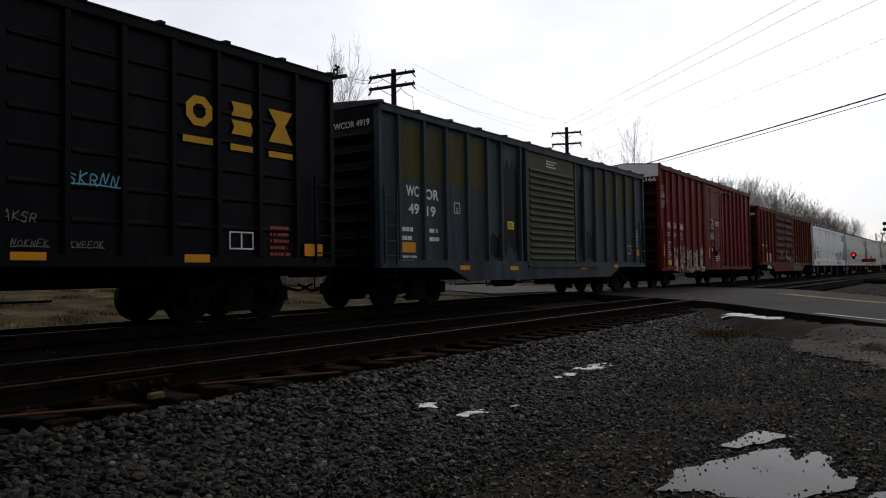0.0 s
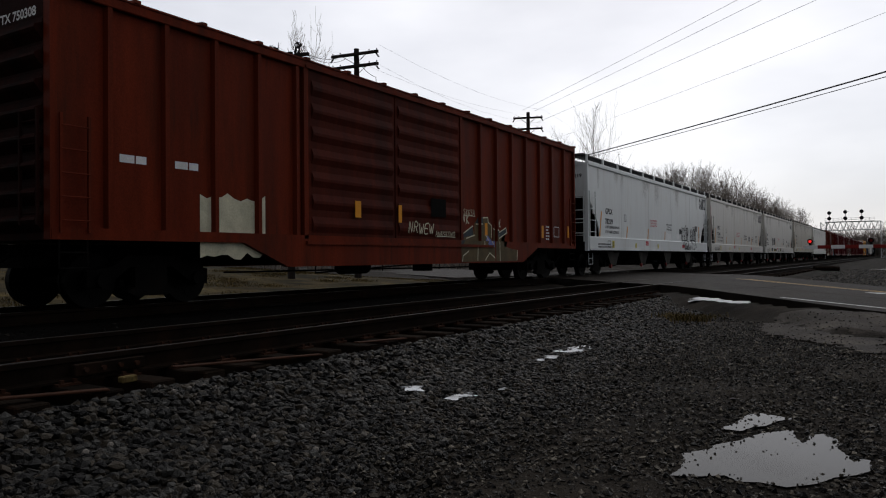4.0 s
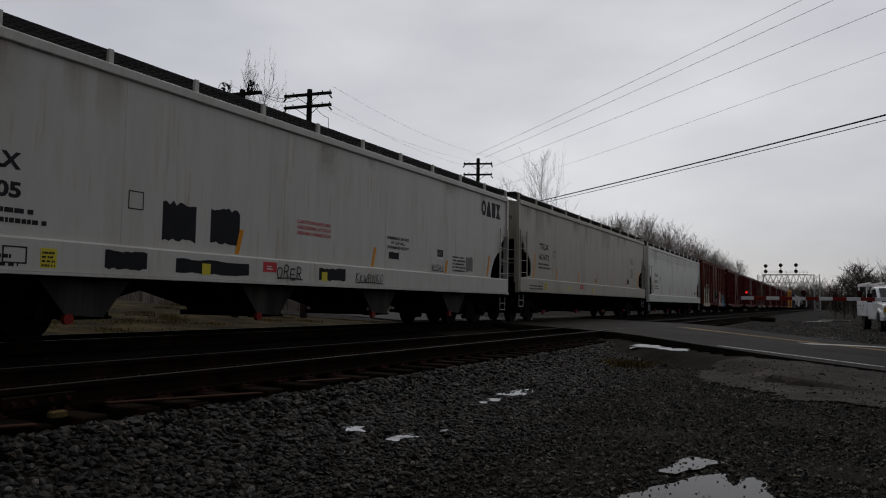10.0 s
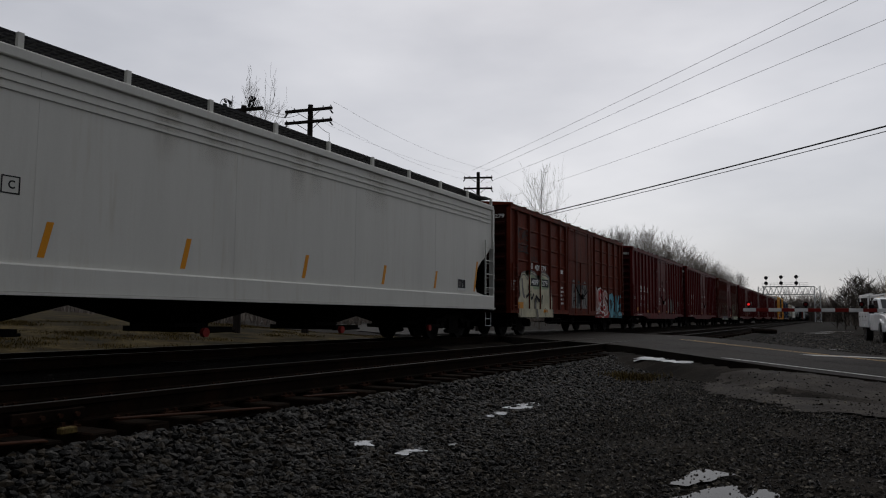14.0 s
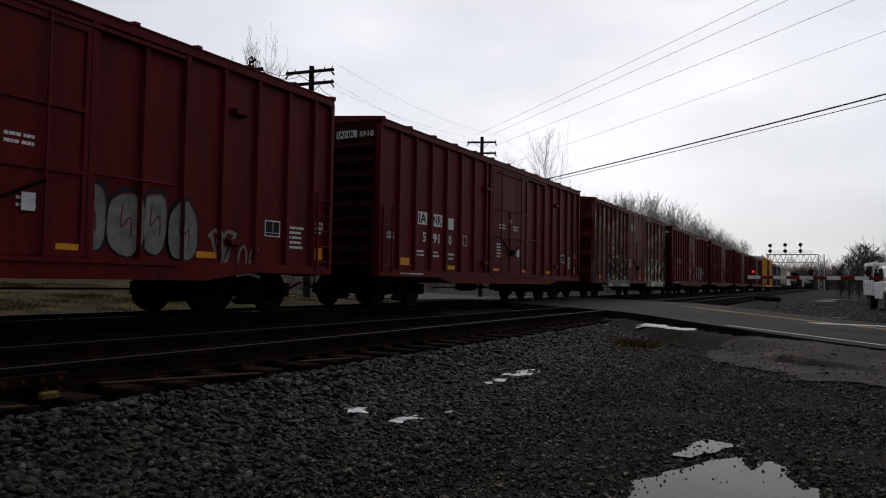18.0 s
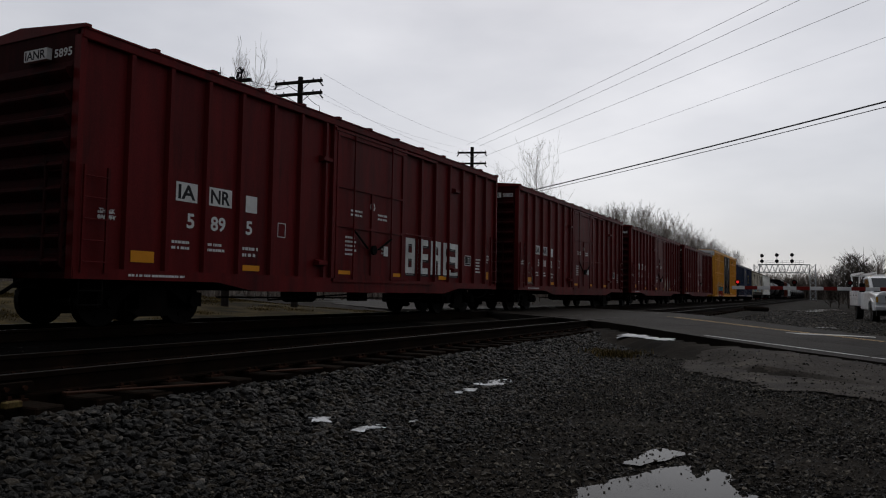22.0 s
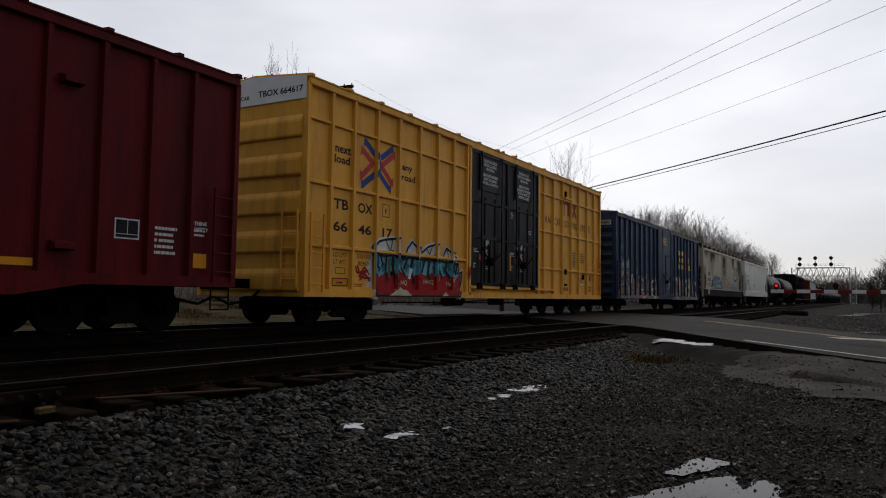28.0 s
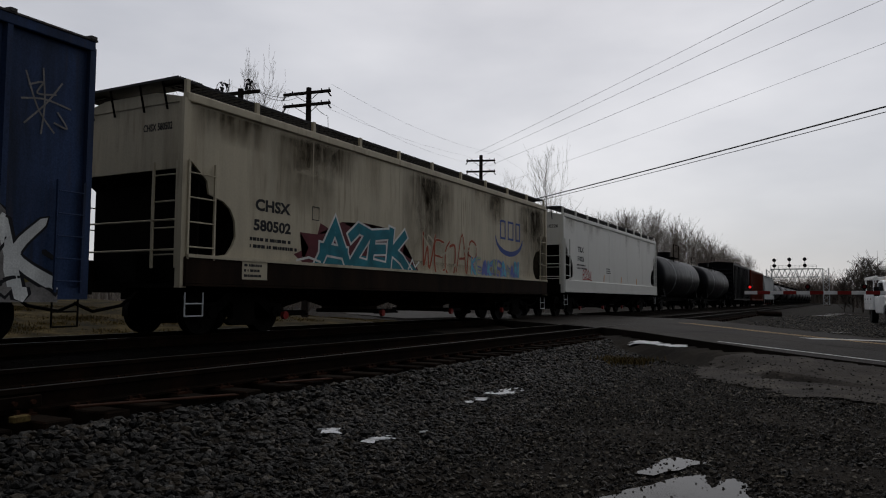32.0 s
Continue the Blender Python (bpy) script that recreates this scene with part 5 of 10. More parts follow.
def outlined_letters(shapes, z0, z1, w, fill, edge):
    """Angular letters: every stroke over its own wider edge, all edges below all fills."""
    under, over = [], []
    for a, b, lean, strokes in shapes:
        for pts in strokes:
            line = [(a + u * (b - a) + lean * v, z0 + v * (z1 - z0)) for u, v in pts]
            under += [(q, edge) for q in band(line, w + 0.1)]
            over += [(q, fill) for q in band(line, w)]
    return under + over


SHARP_A = [[(0.0, -0.05), (0.45, 1.0), (1.0, 0.0)], [(0.1, 0.36), (0.85, 0.3)]]
SHARP_Z = [[(0.0, 0.8), (0.35, 1.04), (0.95, 0.92), (0.2, 0.1), (1.05, 0.0)]]
SHARP_E = [[(0.95, 0.98), (0.1, 0.9), (0.0, 0.05), (1.0, -0.02)], [(0.05, 0.48), (0.8, 0.52)]]
SHARP_K = [[(0.0, 0.0), (0.1, 1.06)], [(0.8, 1.0), (0.2, 0.5), (0.7, 0.28), (1.1, -0.05)]]
LETTER_A = [[(0, 0), (0, 1), (1, 1), (1, 0)], [(0, 0.5), (1, 0.5)]]
LETTER_B = [[(0, 0), (0, 1), (1, 1), (1, 0), (0, 0)], [(0, 0.5), (1, 0.5)]]
LETTER_E = [[(1, 1), (0, 1), (0, 0), (1, 0)], [(0, 0.5), (1, 0.5)]]


def bubble(cy, cz, ry, rz, seed, n=22):
    """A lumpy rounded outline."""
    rng = random.Random(seed)
    a, b = rng.uniform(0, 6), rng.uniform(0, 6)
    return [(cy + ry * (1 + 0.07 * math.sin(2 * t + a)) * math.copysign(abs(math.cos(t)) ** 0.75, math.cos(t)), cz + rz * (1 + 0.06 * math.sin(3 * t + b)) * math.copysign(abs(math.sin(t)) ** 0.75, math.sin(t))) for t in [2 * math.pi * k / n for k in range(n)]]


def scrawl(car, y0, y1, z0, z1, material, seed, w=0.03, off=1.47, n=5):
    """A quick hand-drawn tag: a row of slanted letter-like strokes."""
    rng, H = random.Random(seed), z1 - z0
    n = max(2, min(9, round((y1 - y0) / H * 1.5)))
    cell, lines, w = (y1 - y0) / n, [], min(w, H * 0.09)
    for c in range(n):
        lean, base, tall = rng.uniform(0.0, 0.3), rng.uniform(0.0, 0.16), rng.uniform(0.66, 0.84)
        for pts in STROKES[rng.randrange(len(STROKES))]:
            lines.append([(min(y1, max(y0, y0 + cell * (c + 0.08 + 0.84 * u) + lean * (v - 0.5) * cell)), z0 + H * (base + tall * v + rng.uniform(-0.04, 0.04))) for u, v in pts])
    if rng.random() < 0.5:
        lines.append([(y0, z0 + 0.02 * H), (y0 + (y1 - y0) * 0.5, z0 + 0.08 * H), (y1, z0)])
    return lay_paint(car, [(q, material) for pts in lines for q in band(curve_through(pts, 4), w)], off=off, label="hand-scrawled paint tag", name="tag")


# ---- the cars of the train, front to back ----
W, K, R = M["text_white"], M["text_black"], M["reflector"]


def car_one():
    L, f = 19.3, 19.27
    posts = [f + d for d in (-18.5, -17.6, -16.7, -15.8, -14.9, -14.0, -13.1, -8.0, -7.1, -6.22, -5.35, -4.48, -3.62, -2.74, -1.84, -0.94)]
    c = boxcar("black high-cube boxcar with gold lettering blocks and tags", -8.55, L, 4.75, 0.95, M["black_paint"], posts, (6.8, 10.8, 1.1, 4.5, "plug", M["black_paint"]), panel_rows=7)
    G = M["logo_gold"]
    o = 1.503
    # the owner's gold logo, as three plain shapes: a ring, a stacked pair of blocks and an hourglass
    ring = [(math.cos(radians(22.5 + 45 * k)), math.sin(radians(22.5 + 45 * k))) for k in range(8)]
    bm = B()
    for k in range(8):
        (a0, b0), (a1, b1) = ring[k], ring[(k + 1) % 8]
        bm.faces.new([bm.verts.new((o + 0.003, f - 3.12 + 0.28 * u, 3.53 + 0.27 * w)) for u, w in ((a0, b0), (a1, b1), (a1 * 0.48, b1 * 0.48), (a0 * 0.48, b0 * 0.48))])
    part("logo_shape", bm, G, c, "gold logo ring")
    for z0, z1 in ((3.25, 3.5), (3.57, 3.82)):
        part("logo_shape", prism(B(), [(f - 2.46, z0), (f - 2.04, z0), (f - 1.99, (z0 + z1) / 2), (f - 2.04, z1), (f - 2.46, z1), (f - 2.4, (z0 + z1) / 2)], "x", o, o + 0.004), G, c, "gold logo block")
    part("logo_shape", prism(B(), [(f - 1.62, 3.83), (f - 1.03, 3.83), (f - 1.22, 3.55), (f - 1.03, 3.23), (f - 1.62, 3.23), (f - 1.43, 3.55)], "x", o, o + 0.004), G, c, "gold logo hourglass")
    for y0, y1, z in ((-3.44, -2.85, 2.99), (-2.48, -1.99, 2.97), (-1.62, -1.03, 2.95)):
        patch(c, f + y0, f + y1, z, z + 0.11, G, o, "logo_bar")
    for y0, y1, z0, z1 in ((-6.13, -5.66, 1.04, 1.15), (-3.46, -2.97, 1.02, 1.15), (-0.8, -0.32, 1.15, 1.38), (-8.6, -8.1, 1.04, 1.15)):
        patch(c, f + y0, f + y1, z0, z1, R, 1.562)
    outline(c, f - 2.52, f - 1.99, 1.25, 1.56, 0.025, W, 1.503)
    part("panel_mark", box(B(), 1.503, 1.506, f - 2.27, f - 2.24, 1.28, 1.53), W, c)
    marks(c, f - 1.6, f - 1.05, 1.15, 1.75, 5, M["faded_red"], 1.503, 1)
    scrawl(c, f - 5.35, f - 4.55, 2.12, 2.34, M["g_cyan"], 4, 0.035, 1.51)
    scrawl(c, f - 6.2, f - 5.75, 1.55, 1.72, M["g_silver"], 5, 0.015, 1.505), scrawl(c, f - 6.1, f - 5.6, 1.22, 1.34, M["g_silver"], 6, 0.015, 1.505), scrawl(c, f - 5.3, f - 4.8, 1.22, 1.34, M["g_silver"], 7, 0.015, 1.505)


def car_two():
    posts = (0.71, 1.66, 2.57, 3.53, 4.5, 5.22, 6.28, 10.63, 11.54, 12.47, 13.42, 14.37, 15.3)
    c = boxcar("weathered blue and olive boxcar with a corrugated sliding door", 12.2, 16.23, 4.5, 0.92, M["slate_blue"], posts, (6.69, 9.83, 1.0, 4.3, "corrugated", M["green_door"]), fish=[(2.6, 0.92), (3.5, 0.58), (12.7, 0.58), (13.6, 0.92)], end_paint=M["black_paint"], roof=M["roof_grey"])
    for a, b in list(zip(posts, posts[1:])):
        if b - a < 1.3 and (a < 4.4 or a > 10.9):
            smear(c, a + 0.07, b - 0.07, 2.86, 4.33, M["olive"], int(a * 10), 1.4665, "faded_panel")
    for k, (a, b, z0, z1) in enumerate(((5.3, 6.2, 1.15, 4.3), (6.35, 6.62, 1.1, 4.3), (9.95, 10.55, 1.1, 4.3), (4.57, 5.15, 1.1, 1.9), (10.7, 11.46, 1.1, 2.2))):
        smear(c, a, b, z0, z1, M["black_paint"], 300 + k, 1.4668, "grimy_panel", 0.2)
    for s, y0, y1, z in (("WC", 1.02, 1.5, 2.56), ("OR", 1.75, 2.3, 2.53), ("49", 1.1, 1.5, 2.15), ("19", 1.8, 2.16, 2.13)):
        letters(c, s, y0, y1, z, z + 0.25, W)
    letters(c, "WCOR 4919", 0.3, 1.35, 4.02, 4.17, W, 0.095, True)
    marks(c, 0.85, 1.3, 1.55, 1.95, 2, W, seed=2), marks(c, 1.9, 2.35, 1.55, 1.95, 2, W, seed=3), marks(c, 0.8, 1.5, 1.05, 1.25, 2, W, seed=4)
    patch(c, 0.84, 1.34, 1.27, 1.5, R, 1.47), patch(c, 3.05, 3.5, 0.86, 0.97, R, 1.562), patch(c, 5.55, 6.0, 0.84, 0.95, R, 1.562), patch(c, 10.2, 10.7, 0.84, 0.95, R, 1.562), patch(c, 13.0, 13.4, 0.9, 1.0, R, 1.562), patch(c, 15.4, 15.8, 1.35, 1.6, R, 1.47)
    outline(c, 2.96, 3.22, 2.27, 2.54, 0.018, W, 1.47), letters(c, "C", 3.05, 3.14, 2.31, 2.42, W)
    patch(c, 5.6, 5.95, 1.98, 2.2, M["sticker_yellow"], 1.47, "notice"), marks(c, 5.62, 5.93, 2.02, 2.17, 3, K, 1.476, 3)
    outline(c, 14.6, 14.95, 1.42, 1.72, 0.02, W, 1.47), marks(c, 15.45, 15.75, 1.7, 2.4, 6, W, seed=8), marks(c, 7.9, 8.6, 3.95, 4.2, 3, W, 1.538, 9)


def car_three():
    posts = (0.81, 1.63, 2.51, 3.48, 4.47, 5.46, 6.4, 10.45, 11.34, 12.21, 13.06, 13.91, 14.87)
    c = boxcar("red high-cube boxcar with a white top panel and graffiti", 30.44, 15.96, 5.17, 0.76, M["red"], posts, (6.62, 9.7, 0.86, 4.8, "plug", M["red"]), top_panel=M["white_paint"], end_paint=M["shaded_end_brown"])
    for s, y0, y1 in (("MR", 0.95, 1.52), ("61", 1.75, 2.25), ("66", 2.68, 3.25)):
        letters(c, s, y0, y1, 2.58, 2.86, W)
    letters(c, "MR 6166", 0.2, 1.42, 4.5, 4.68, W, 0.095, True), letters(c, "EXCESS HEIGHT CAR", -1.0, 0.6, 4.92, 5.0, K, 0.016, True)
    marks(c, 0.95, 1.4, 2.25, 2.45, 2, W, seed=1), marks(c, 1.75, 2.2, 2.25, 2.45, 2, W, seed=2), marks(c, 0.9, 1.5, 1.3, 2.05, 7, W, seed=3)
    outline(c, 2.8, 3.06, 2.15, 2.42, 0.016, W, 1.47)
    scrawl(c, 0.1, 1.05, 3.85, 4.2, M["g_white"], 11, 0.05, 1.47, 2), scrawl(c, 0.15, 1.1, 3.42, 3.82, M["g_white"], 12, 0.055, 1.47, 2), scrawl(c, 0.35, 0.65, 4.2, 4.4, M["g_white"], 15, 0.04, 1.47, 1), scrawl(c, 7.2, 7.95, 2.7, 3.4, M["g_white"], 13, 0.045, 1.58, 2), scrawl(c, 7.2, 7.9, 2.25, 2.65, M["g_white"], 14, 0.045, 1.58, 2)
    graffiti(c, 1.77, 6.49, 0.64, 1.9, [M["g_cream"], M["g_tan"], M["g_cream"]], M["g_maroon"], seed=21, sill=0.93, posts=posts, weight=0.06, count=17)
    graffiti(c, 1.9, 6.3, 0.66, 1.75, [M["g_cream"], M["g_silver"]], M["brown"], seed=24, posts=posts, weight=0.08, count=11, off=1.4695)
    graffiti(c, 10.6, 13.8, 0.8, 1.45, [M["g_maroon"], M["slate_blue"]], M["g_black"], seed=22, posts=posts, weight=0.14)
    marks(c, 8.3, 9.3, 3.0, 3.25, 3, W, 1.54, 5), marks(c, 15.1, 15.4, 1.0, 2.2, 10, W, seed=6), patch(c, 0.85, 1.5, 1.0, 1.22, M["sticker_yellow"], 1.47, "notice"), patch(c, 7.6, 7.75, 1.7, 2.0, W, 1.54, "notice"), marks(c, 8.2, 9.2, 1.2, 1.6, 4, W, 1.54, 7)
    for y in (0.15, 7.0):
        patch(c, y, y + 0.2, 1.35, 1.85, R, 1.56)


def car_four():
    posts = (0.9, 1.9, 2.9, 3.9, 4.9, 12.29, 13.27, 14.24, 15.24, 16.28, 17.24, 18.3)
    c = boxcar("orange-brown boxcar with ribbed double doors and graffiti", 48.67, 19.26, 4.6, 1.02, M["rust_orange"], posts, (5.2, 11.1, 1.1, 4.45, "ribbed_double", M["door_rust"]), fish=[(3.5, 1.02), (4.6, 0.58), (14.9, 0.58), (16.0, 1.02)], end_paint=M["shaded_end_brown"], roof=M["brown"])
    letters(c, "ATTX 750308", 0.2, 1.35, 4.1, 4.24, W, 0.095, True)
    for s, y0, y1, z in (("75", 1.1, 1.6, 2.2), ("03", 2.1, 2.6, 2.2)):
        marks(c, y0, y1, z, z + 0.25, 1, W, seed=1)
    smear(c, 2.6, 4.1, 0.72, 1.9, M["g_cream"], 3)
    tan, grey, edge = M["g_tan"], M["slate_blue"], M["g_cream"]
    shapes = [([(11.12, 0.62), (11.12, 1.28), (11.9, 1.58), (12.05, 1.2), (12.05, 0.62)], tan), ([(11.12, 1.0), (11.14, 1.3), (11.9, 1.6), (11.92, 1.34), (11.45, 1.28)], grey), ([(12.0, 0.62), (12.0, 1.66), (12.2, 1.84), (12.78, 1.86), (12.8, 1.74), (13.0, 1.62), (13.05, 0.62)], tan), ([(12.05, 1.68), (12.2, 1.84), (12.5, 1.85), (12.5, 1.66)], grey), ([(12.62, 1.1), (12.75, 1.36), (13.0, 1.2), (13.0, 1.02)], M["g_blue"]), ([(13.1, 0.62), (13.1, 1.56), (13.5, 1.5), (13.95, 1.6), (14.0, 1.44), (13.6, 1.25), (13.6, 0.62)], tan), ([(13.15, 1.54), (13.5, 1.48), (13.95, 1.6), (13.98, 1.46), (13.5, 1.26), (13.3, 1.28)], grey), ([(13.6, 0.62), (13.62, 1.05), (14.1, 0.98), (14.5, 0.95), (14.5, 0.62)], tan)]
    lines = [[(11.15, 1.28), (11.9, 1.59)], [(11.55, 1.25), (12.0, 1.34)], [(12.1, 1.65), (12.42, 1.66), (12.42, 1.02)], [(12.5, 1.84), (12.78, 1.86), (12.8, 1.72), (13.0, 1.64), (13.0, 1.3)], [(12.62, 1.38), (12.95, 1.1)], [(13.12, 1.55), (13.5, 1.46), (13.9, 1.6), (13.98, 1.46), (13.35, 1.24)], [(13.32, 1.4), (13.34, 0.64)], [(12.45, 0.66), (12.7, 0.86), (13.0, 0.72)], [(11.16, 0.64), (11.2, 0.78), (11.5, 0.9)], [(12.0, 0.66), (12.02, 1.0)], [(14.45, 0.66), (14.48, 0.92)]]
    lay_paint(c, shapes + [(q, edge) for pts in lines for q in band(pts, 0.032)], posts, sill=1.19, label="faded tan and blue-grey graffiti with cream outlines")
    scrawl(c, 11.3, 11.75, 1.62, 1.95, edge, 36, 0.03, n=2), scrawl(c, 13.2, 13.55, 1.62, 1.9, edge, 37, 0.022, n=4), scrawl(c, 14.45, 14.9, 0.9, 1.2, edge, 38, 0.025, n=4)
    scrawl(c, 8.6, 9.7, 1.3, 1.6, M["g_cream"], 33, 0.035, 1.59), scrawl(c, 9.8, 10.7, 1.25, 1.42, M["g_cream"], 34, 0.025, 1.59), scrawl(c, 11.4, 12.0, 1.85, 2.05, M["g_cream"], 35, 0.025)
    patch(c, 8.2, 8.33, 1.55, 1.95, R, 1.59), patch(c, 6.6, 6.8, 1.6, 1.95, R, 1.59), patch(c, 16.5, 16.66, 1.35, 1.75, R, 1.47), patch(c, 12.6, 12.75, 1.35, 1.7, R, 1.47), patch(c, 18.7, 18.85, 1.4, 1.8, R, 1.47)
    patch(c, 9.6, 10.3, 1.75, 2.2, M["under"], 1.59, "door_plate"), outline(c, 17.5, 17.95, 1.4, 1.75, 0.02, W, 1.47), marks(c, 16.85, 17.15, 1.3, 1.8, 5, W, seed=6)


def hopper_marks(c, code, number, y0=1.95, z=2.02, w=0.92, end_x=(0.2, 1.25), weights=None):
    letters(c, code, y0 + 0.04, y0 + w - 0.02, z + 0.40, z + 0.64, K, 1.489, bold=0.04)
    letters(c, number, y0, y0 + w, z, z + 0.23, K, 1.489, bold=0.04)
    if weights:
        letters(c, "LD LMT %s LB %s KG" % weights[:2], y0 - 0.02, y0 + 1.75, z - 0.16, z - 0.05, K, 1.489), letters(c, "LT WT %s LB %s KG" % weights[2:], y0 + 0.02, y0 + 1.68, z - 0.36, z - 0.25, K, 1.489)
    else:
        marks(c, y0 - 0.1, y0 + 1.35, z - 0.34, z - 0.06, 2, K, 1.489, len(code))
    letters(c, code + " " + number, end_x[0], end_x[1], 3.72, 3.86, K, -0.055, True)


def ladle_logo(c, y0, y1, z0, z1):
    """Four heavy dark shapes standing for the lessor's logo: a ring, a wedge, a block and an hourglass."""
    w, h = (y1 - y0) / 4, z1 - z0
    ring = [(0.5 + 0.5 * math.cos(radians(22.5 + 45 * k)), 0.5 + 0.52 * math.sin(radians(22.5 + 45 * k))) for k in range(8)]
    hole = [(0.5 + 0.2 * math.cos(radians(22.5 + 45 * k)), 0.5 + 0.26 * math.sin(radians(22.5 + 45 * k))) for k in range(8)]
    shapes = [[(ring[k], ring[(k + 1) % 8], hole[(k + 1) % 8], hole[k]) for k in range(8)], [((0.0, 0), (0.34, 1), (0.7, 1), (1.02, 0))], [((0.16, 0), (0.1, 1), (0.95, 1), (0.9, 0))], [((0.0, 0), (0.36, 0.52), (0.62, 0.5), (1.0, 0)), ((0.36, 0.52), (0.0, 1), (1.0, 1), (0.62, 0.5))]]
    for k, polys in enumerate(shapes):
        lay_paint(c, [([(y0 + (k + u) * w * 0.98, z0 + v * h) for u, v in p], K) for p in polys], off=1.4875, name="logo_shape", label="dark logo shape")


def framed_notice(c, y0, y1, z0, z1):
    """A white-edged black plate of stencilled data."""
    plate = patch(c, y0, y1, z0, z1, W, 1.4865, "notice")
    m = y0 + (y1 - y0) * 0.62
    patch(plate, y0 + 0.02, m, z0 + 0.07, z1 - 0.02, K, 1.4905, "data_panel", 0.002), patch(plate, m + 0.015, y1 - 0.02, z0 + 0.07, z1 - 0.02, K, 1.4905, "data_panel", 0.002)
    marks(plate, y0 + 0.05, m - 0.05, z0 + 0.12, z1 - 0.06, 3, M["g_silver"], 1.493, 3)


def tape_rows(c, n, sill):
    marks(c, 0.9, 2.6, sill + 0.08, sill + 0.3, 2, K, 1.572, n), outline(c, 2.0, 2.35, sill + 0.12, sill + 0.36, 0.02, K, 1.572)
    patch(c, 2.55, 2.8, sill + 0.08, sill + 0.36, M["sticker_yellow"], 1.571, "notice"), marks(c, 2.57, 2.78, sill + 0.1, sill + 0.34, 4, K, 1.577, n + 1)
    for y in (5.6, 9.1):
        patch(c, y, y + 0.2, sill + 0.1, sill + 0.3, M["sticker_yellow"], 1.571, "notice")
    patch(c, 7.2, 7.6, sill + 0.22, sill + 0.42, M["sticker_red"], 1.571, "notice"), marks(c, 7.3, 7.5, sill + 0.27, sill + 0.37, 2, W, 1.577, n)


def hoppers():
    t = [(1.42, 2.5), (4.72, 2.0), (7.85, 2.0), (10.75, 1.95)]
    c = hopper("off-white covered hopper with black tags near its end", 69.33, 19.92, M["white_car"], tapes=t)
    hopper_marks(c, "GPLX", "78219", weights=("220500", "100000", "65500", "29700")), ladle_logo(c, 18.2, 19.8, 3.45, 4.08), tape_rows(c, 1, 1.0)
    outline(c, 4.35, 4.6, 2.2, 2.5, 0.018, K, 1.488), letters(c, "C", 4.43, 4.52, 2.26, 2.37, K, 1.489)
    for k, s in enumerate(("CAUTION BEFORE", "UNLOADING ATTACH", "GROUND CONNECTION")):
        letters(c, s, 8.2, 9.3, 2.36 - 0.12 * k, 2.44 - 0.12 * k, M["sticker_red"], 1.489)
    for k, s in enumerate(("HAMMERING ON SIDE", "OF CAR WILL", "CONTAMINATE PRODUCT")):
        letters(c, s, 11.0 + 0.2 * (k == 1), 12.1 - 0.2 * (k == 1), 2.26 - 0.12 * k, 2.34 - 0.12 * k, K, 1.489)
    smear(c, 11.0, 12.0, 1.55, 1.9, M["white_paint"], 4, 1.487)
    pen(c, [[(13.99, 1.6), (14.1, 2.12), (14.38, 2.23), (14.57, 2.12)], [(14.57, 2.1), (14.62, 2.29), (14.74, 2.17), (14.93, 2.38), (15.02, 2.06), (14.65, 1.79), (14.75, 1.52)], [(15.13, 1.6), (15.09, 2.02), (15.19, 2.22), (15.41, 2.24), (15.46, 2.04), (15.24, 1.58)], [(14.17, 1.62), (14.32, 2.1)], [(15.22, 2.05), (15.24, 1.85)], [(15.28, 2.05), (15.36, 1.98), (15.28, 1.88), (15.38, 1.88)]], 0.05, M["g_black"])
    pen(c, [[(15.24, 1.48), (14.9, 1.08), (14.68, 1.38), (14.53, 1.08), (14.39, 1.48)], [(14.02, 1.48), (14.11, 1.25), (14.2, 1.45)], [(15.4, 1.1), (15.5, 1.3), (15.6, 1.1), (15.75, 1.3), (15.85, 1.1)]], 0.045, M["g_black"], 1.574)
    pen(c, [[(15.92, 1.52), (15.99, 1.87), (16.31, 2.1)], [(16.31, 2.08), (16.35, 2.25), (16.52, 2.08), (16.65, 2.04), (16.82, 2.24), (16.93, 2.06), (17.09, 2.27)], [(16.03, 1.81), (16.32, 1.87), (16.53, 1.79), (16.41, 1.6), (16.08, 1.58), (16.03, 1.81)], [(16.61, 2.04), (16.66, 1.74), (16.84, 1.56), (17.15, 1.68), (17.19, 1.97), (17.0, 2.06)], [(15.95, 2.1), (16.05, 2.18), (16.0, 2.05)]], 0.055, M["g_black"])
    pen(c, [[(15.92, 1.46), (16.16, 1.42), (16.13, 1.12), (16.33, 1.1)], [(16.45, 1.42), (16.54, 1.1), (16.76, 1.17), (16.84, 1.48), (17.11, 1.15)]], 0.045, M["g_black"], 1.574)
    pen(c, [[(17.66, 2.06), (17.76, 1.88), (17.88, 2.02), (17.94, 1.79), (18.11, 1.91), (18.18, 1.98), (18.32, 1.79)]], 0.025, M["g_black"])
    scrawl(c, 14.0, 15.5, 1.52, 2.3, M["g_black"], 171, 0.045, 1.4895), scrawl(c, 15.9, 17.2, 1.55, 2.2, M["g_black"], 172, 0.045, 1.4895), scrawl(c, 14.3, 15.3, 1.08, 1.46, M["g_black"], 173, 0.035, 1.5745)
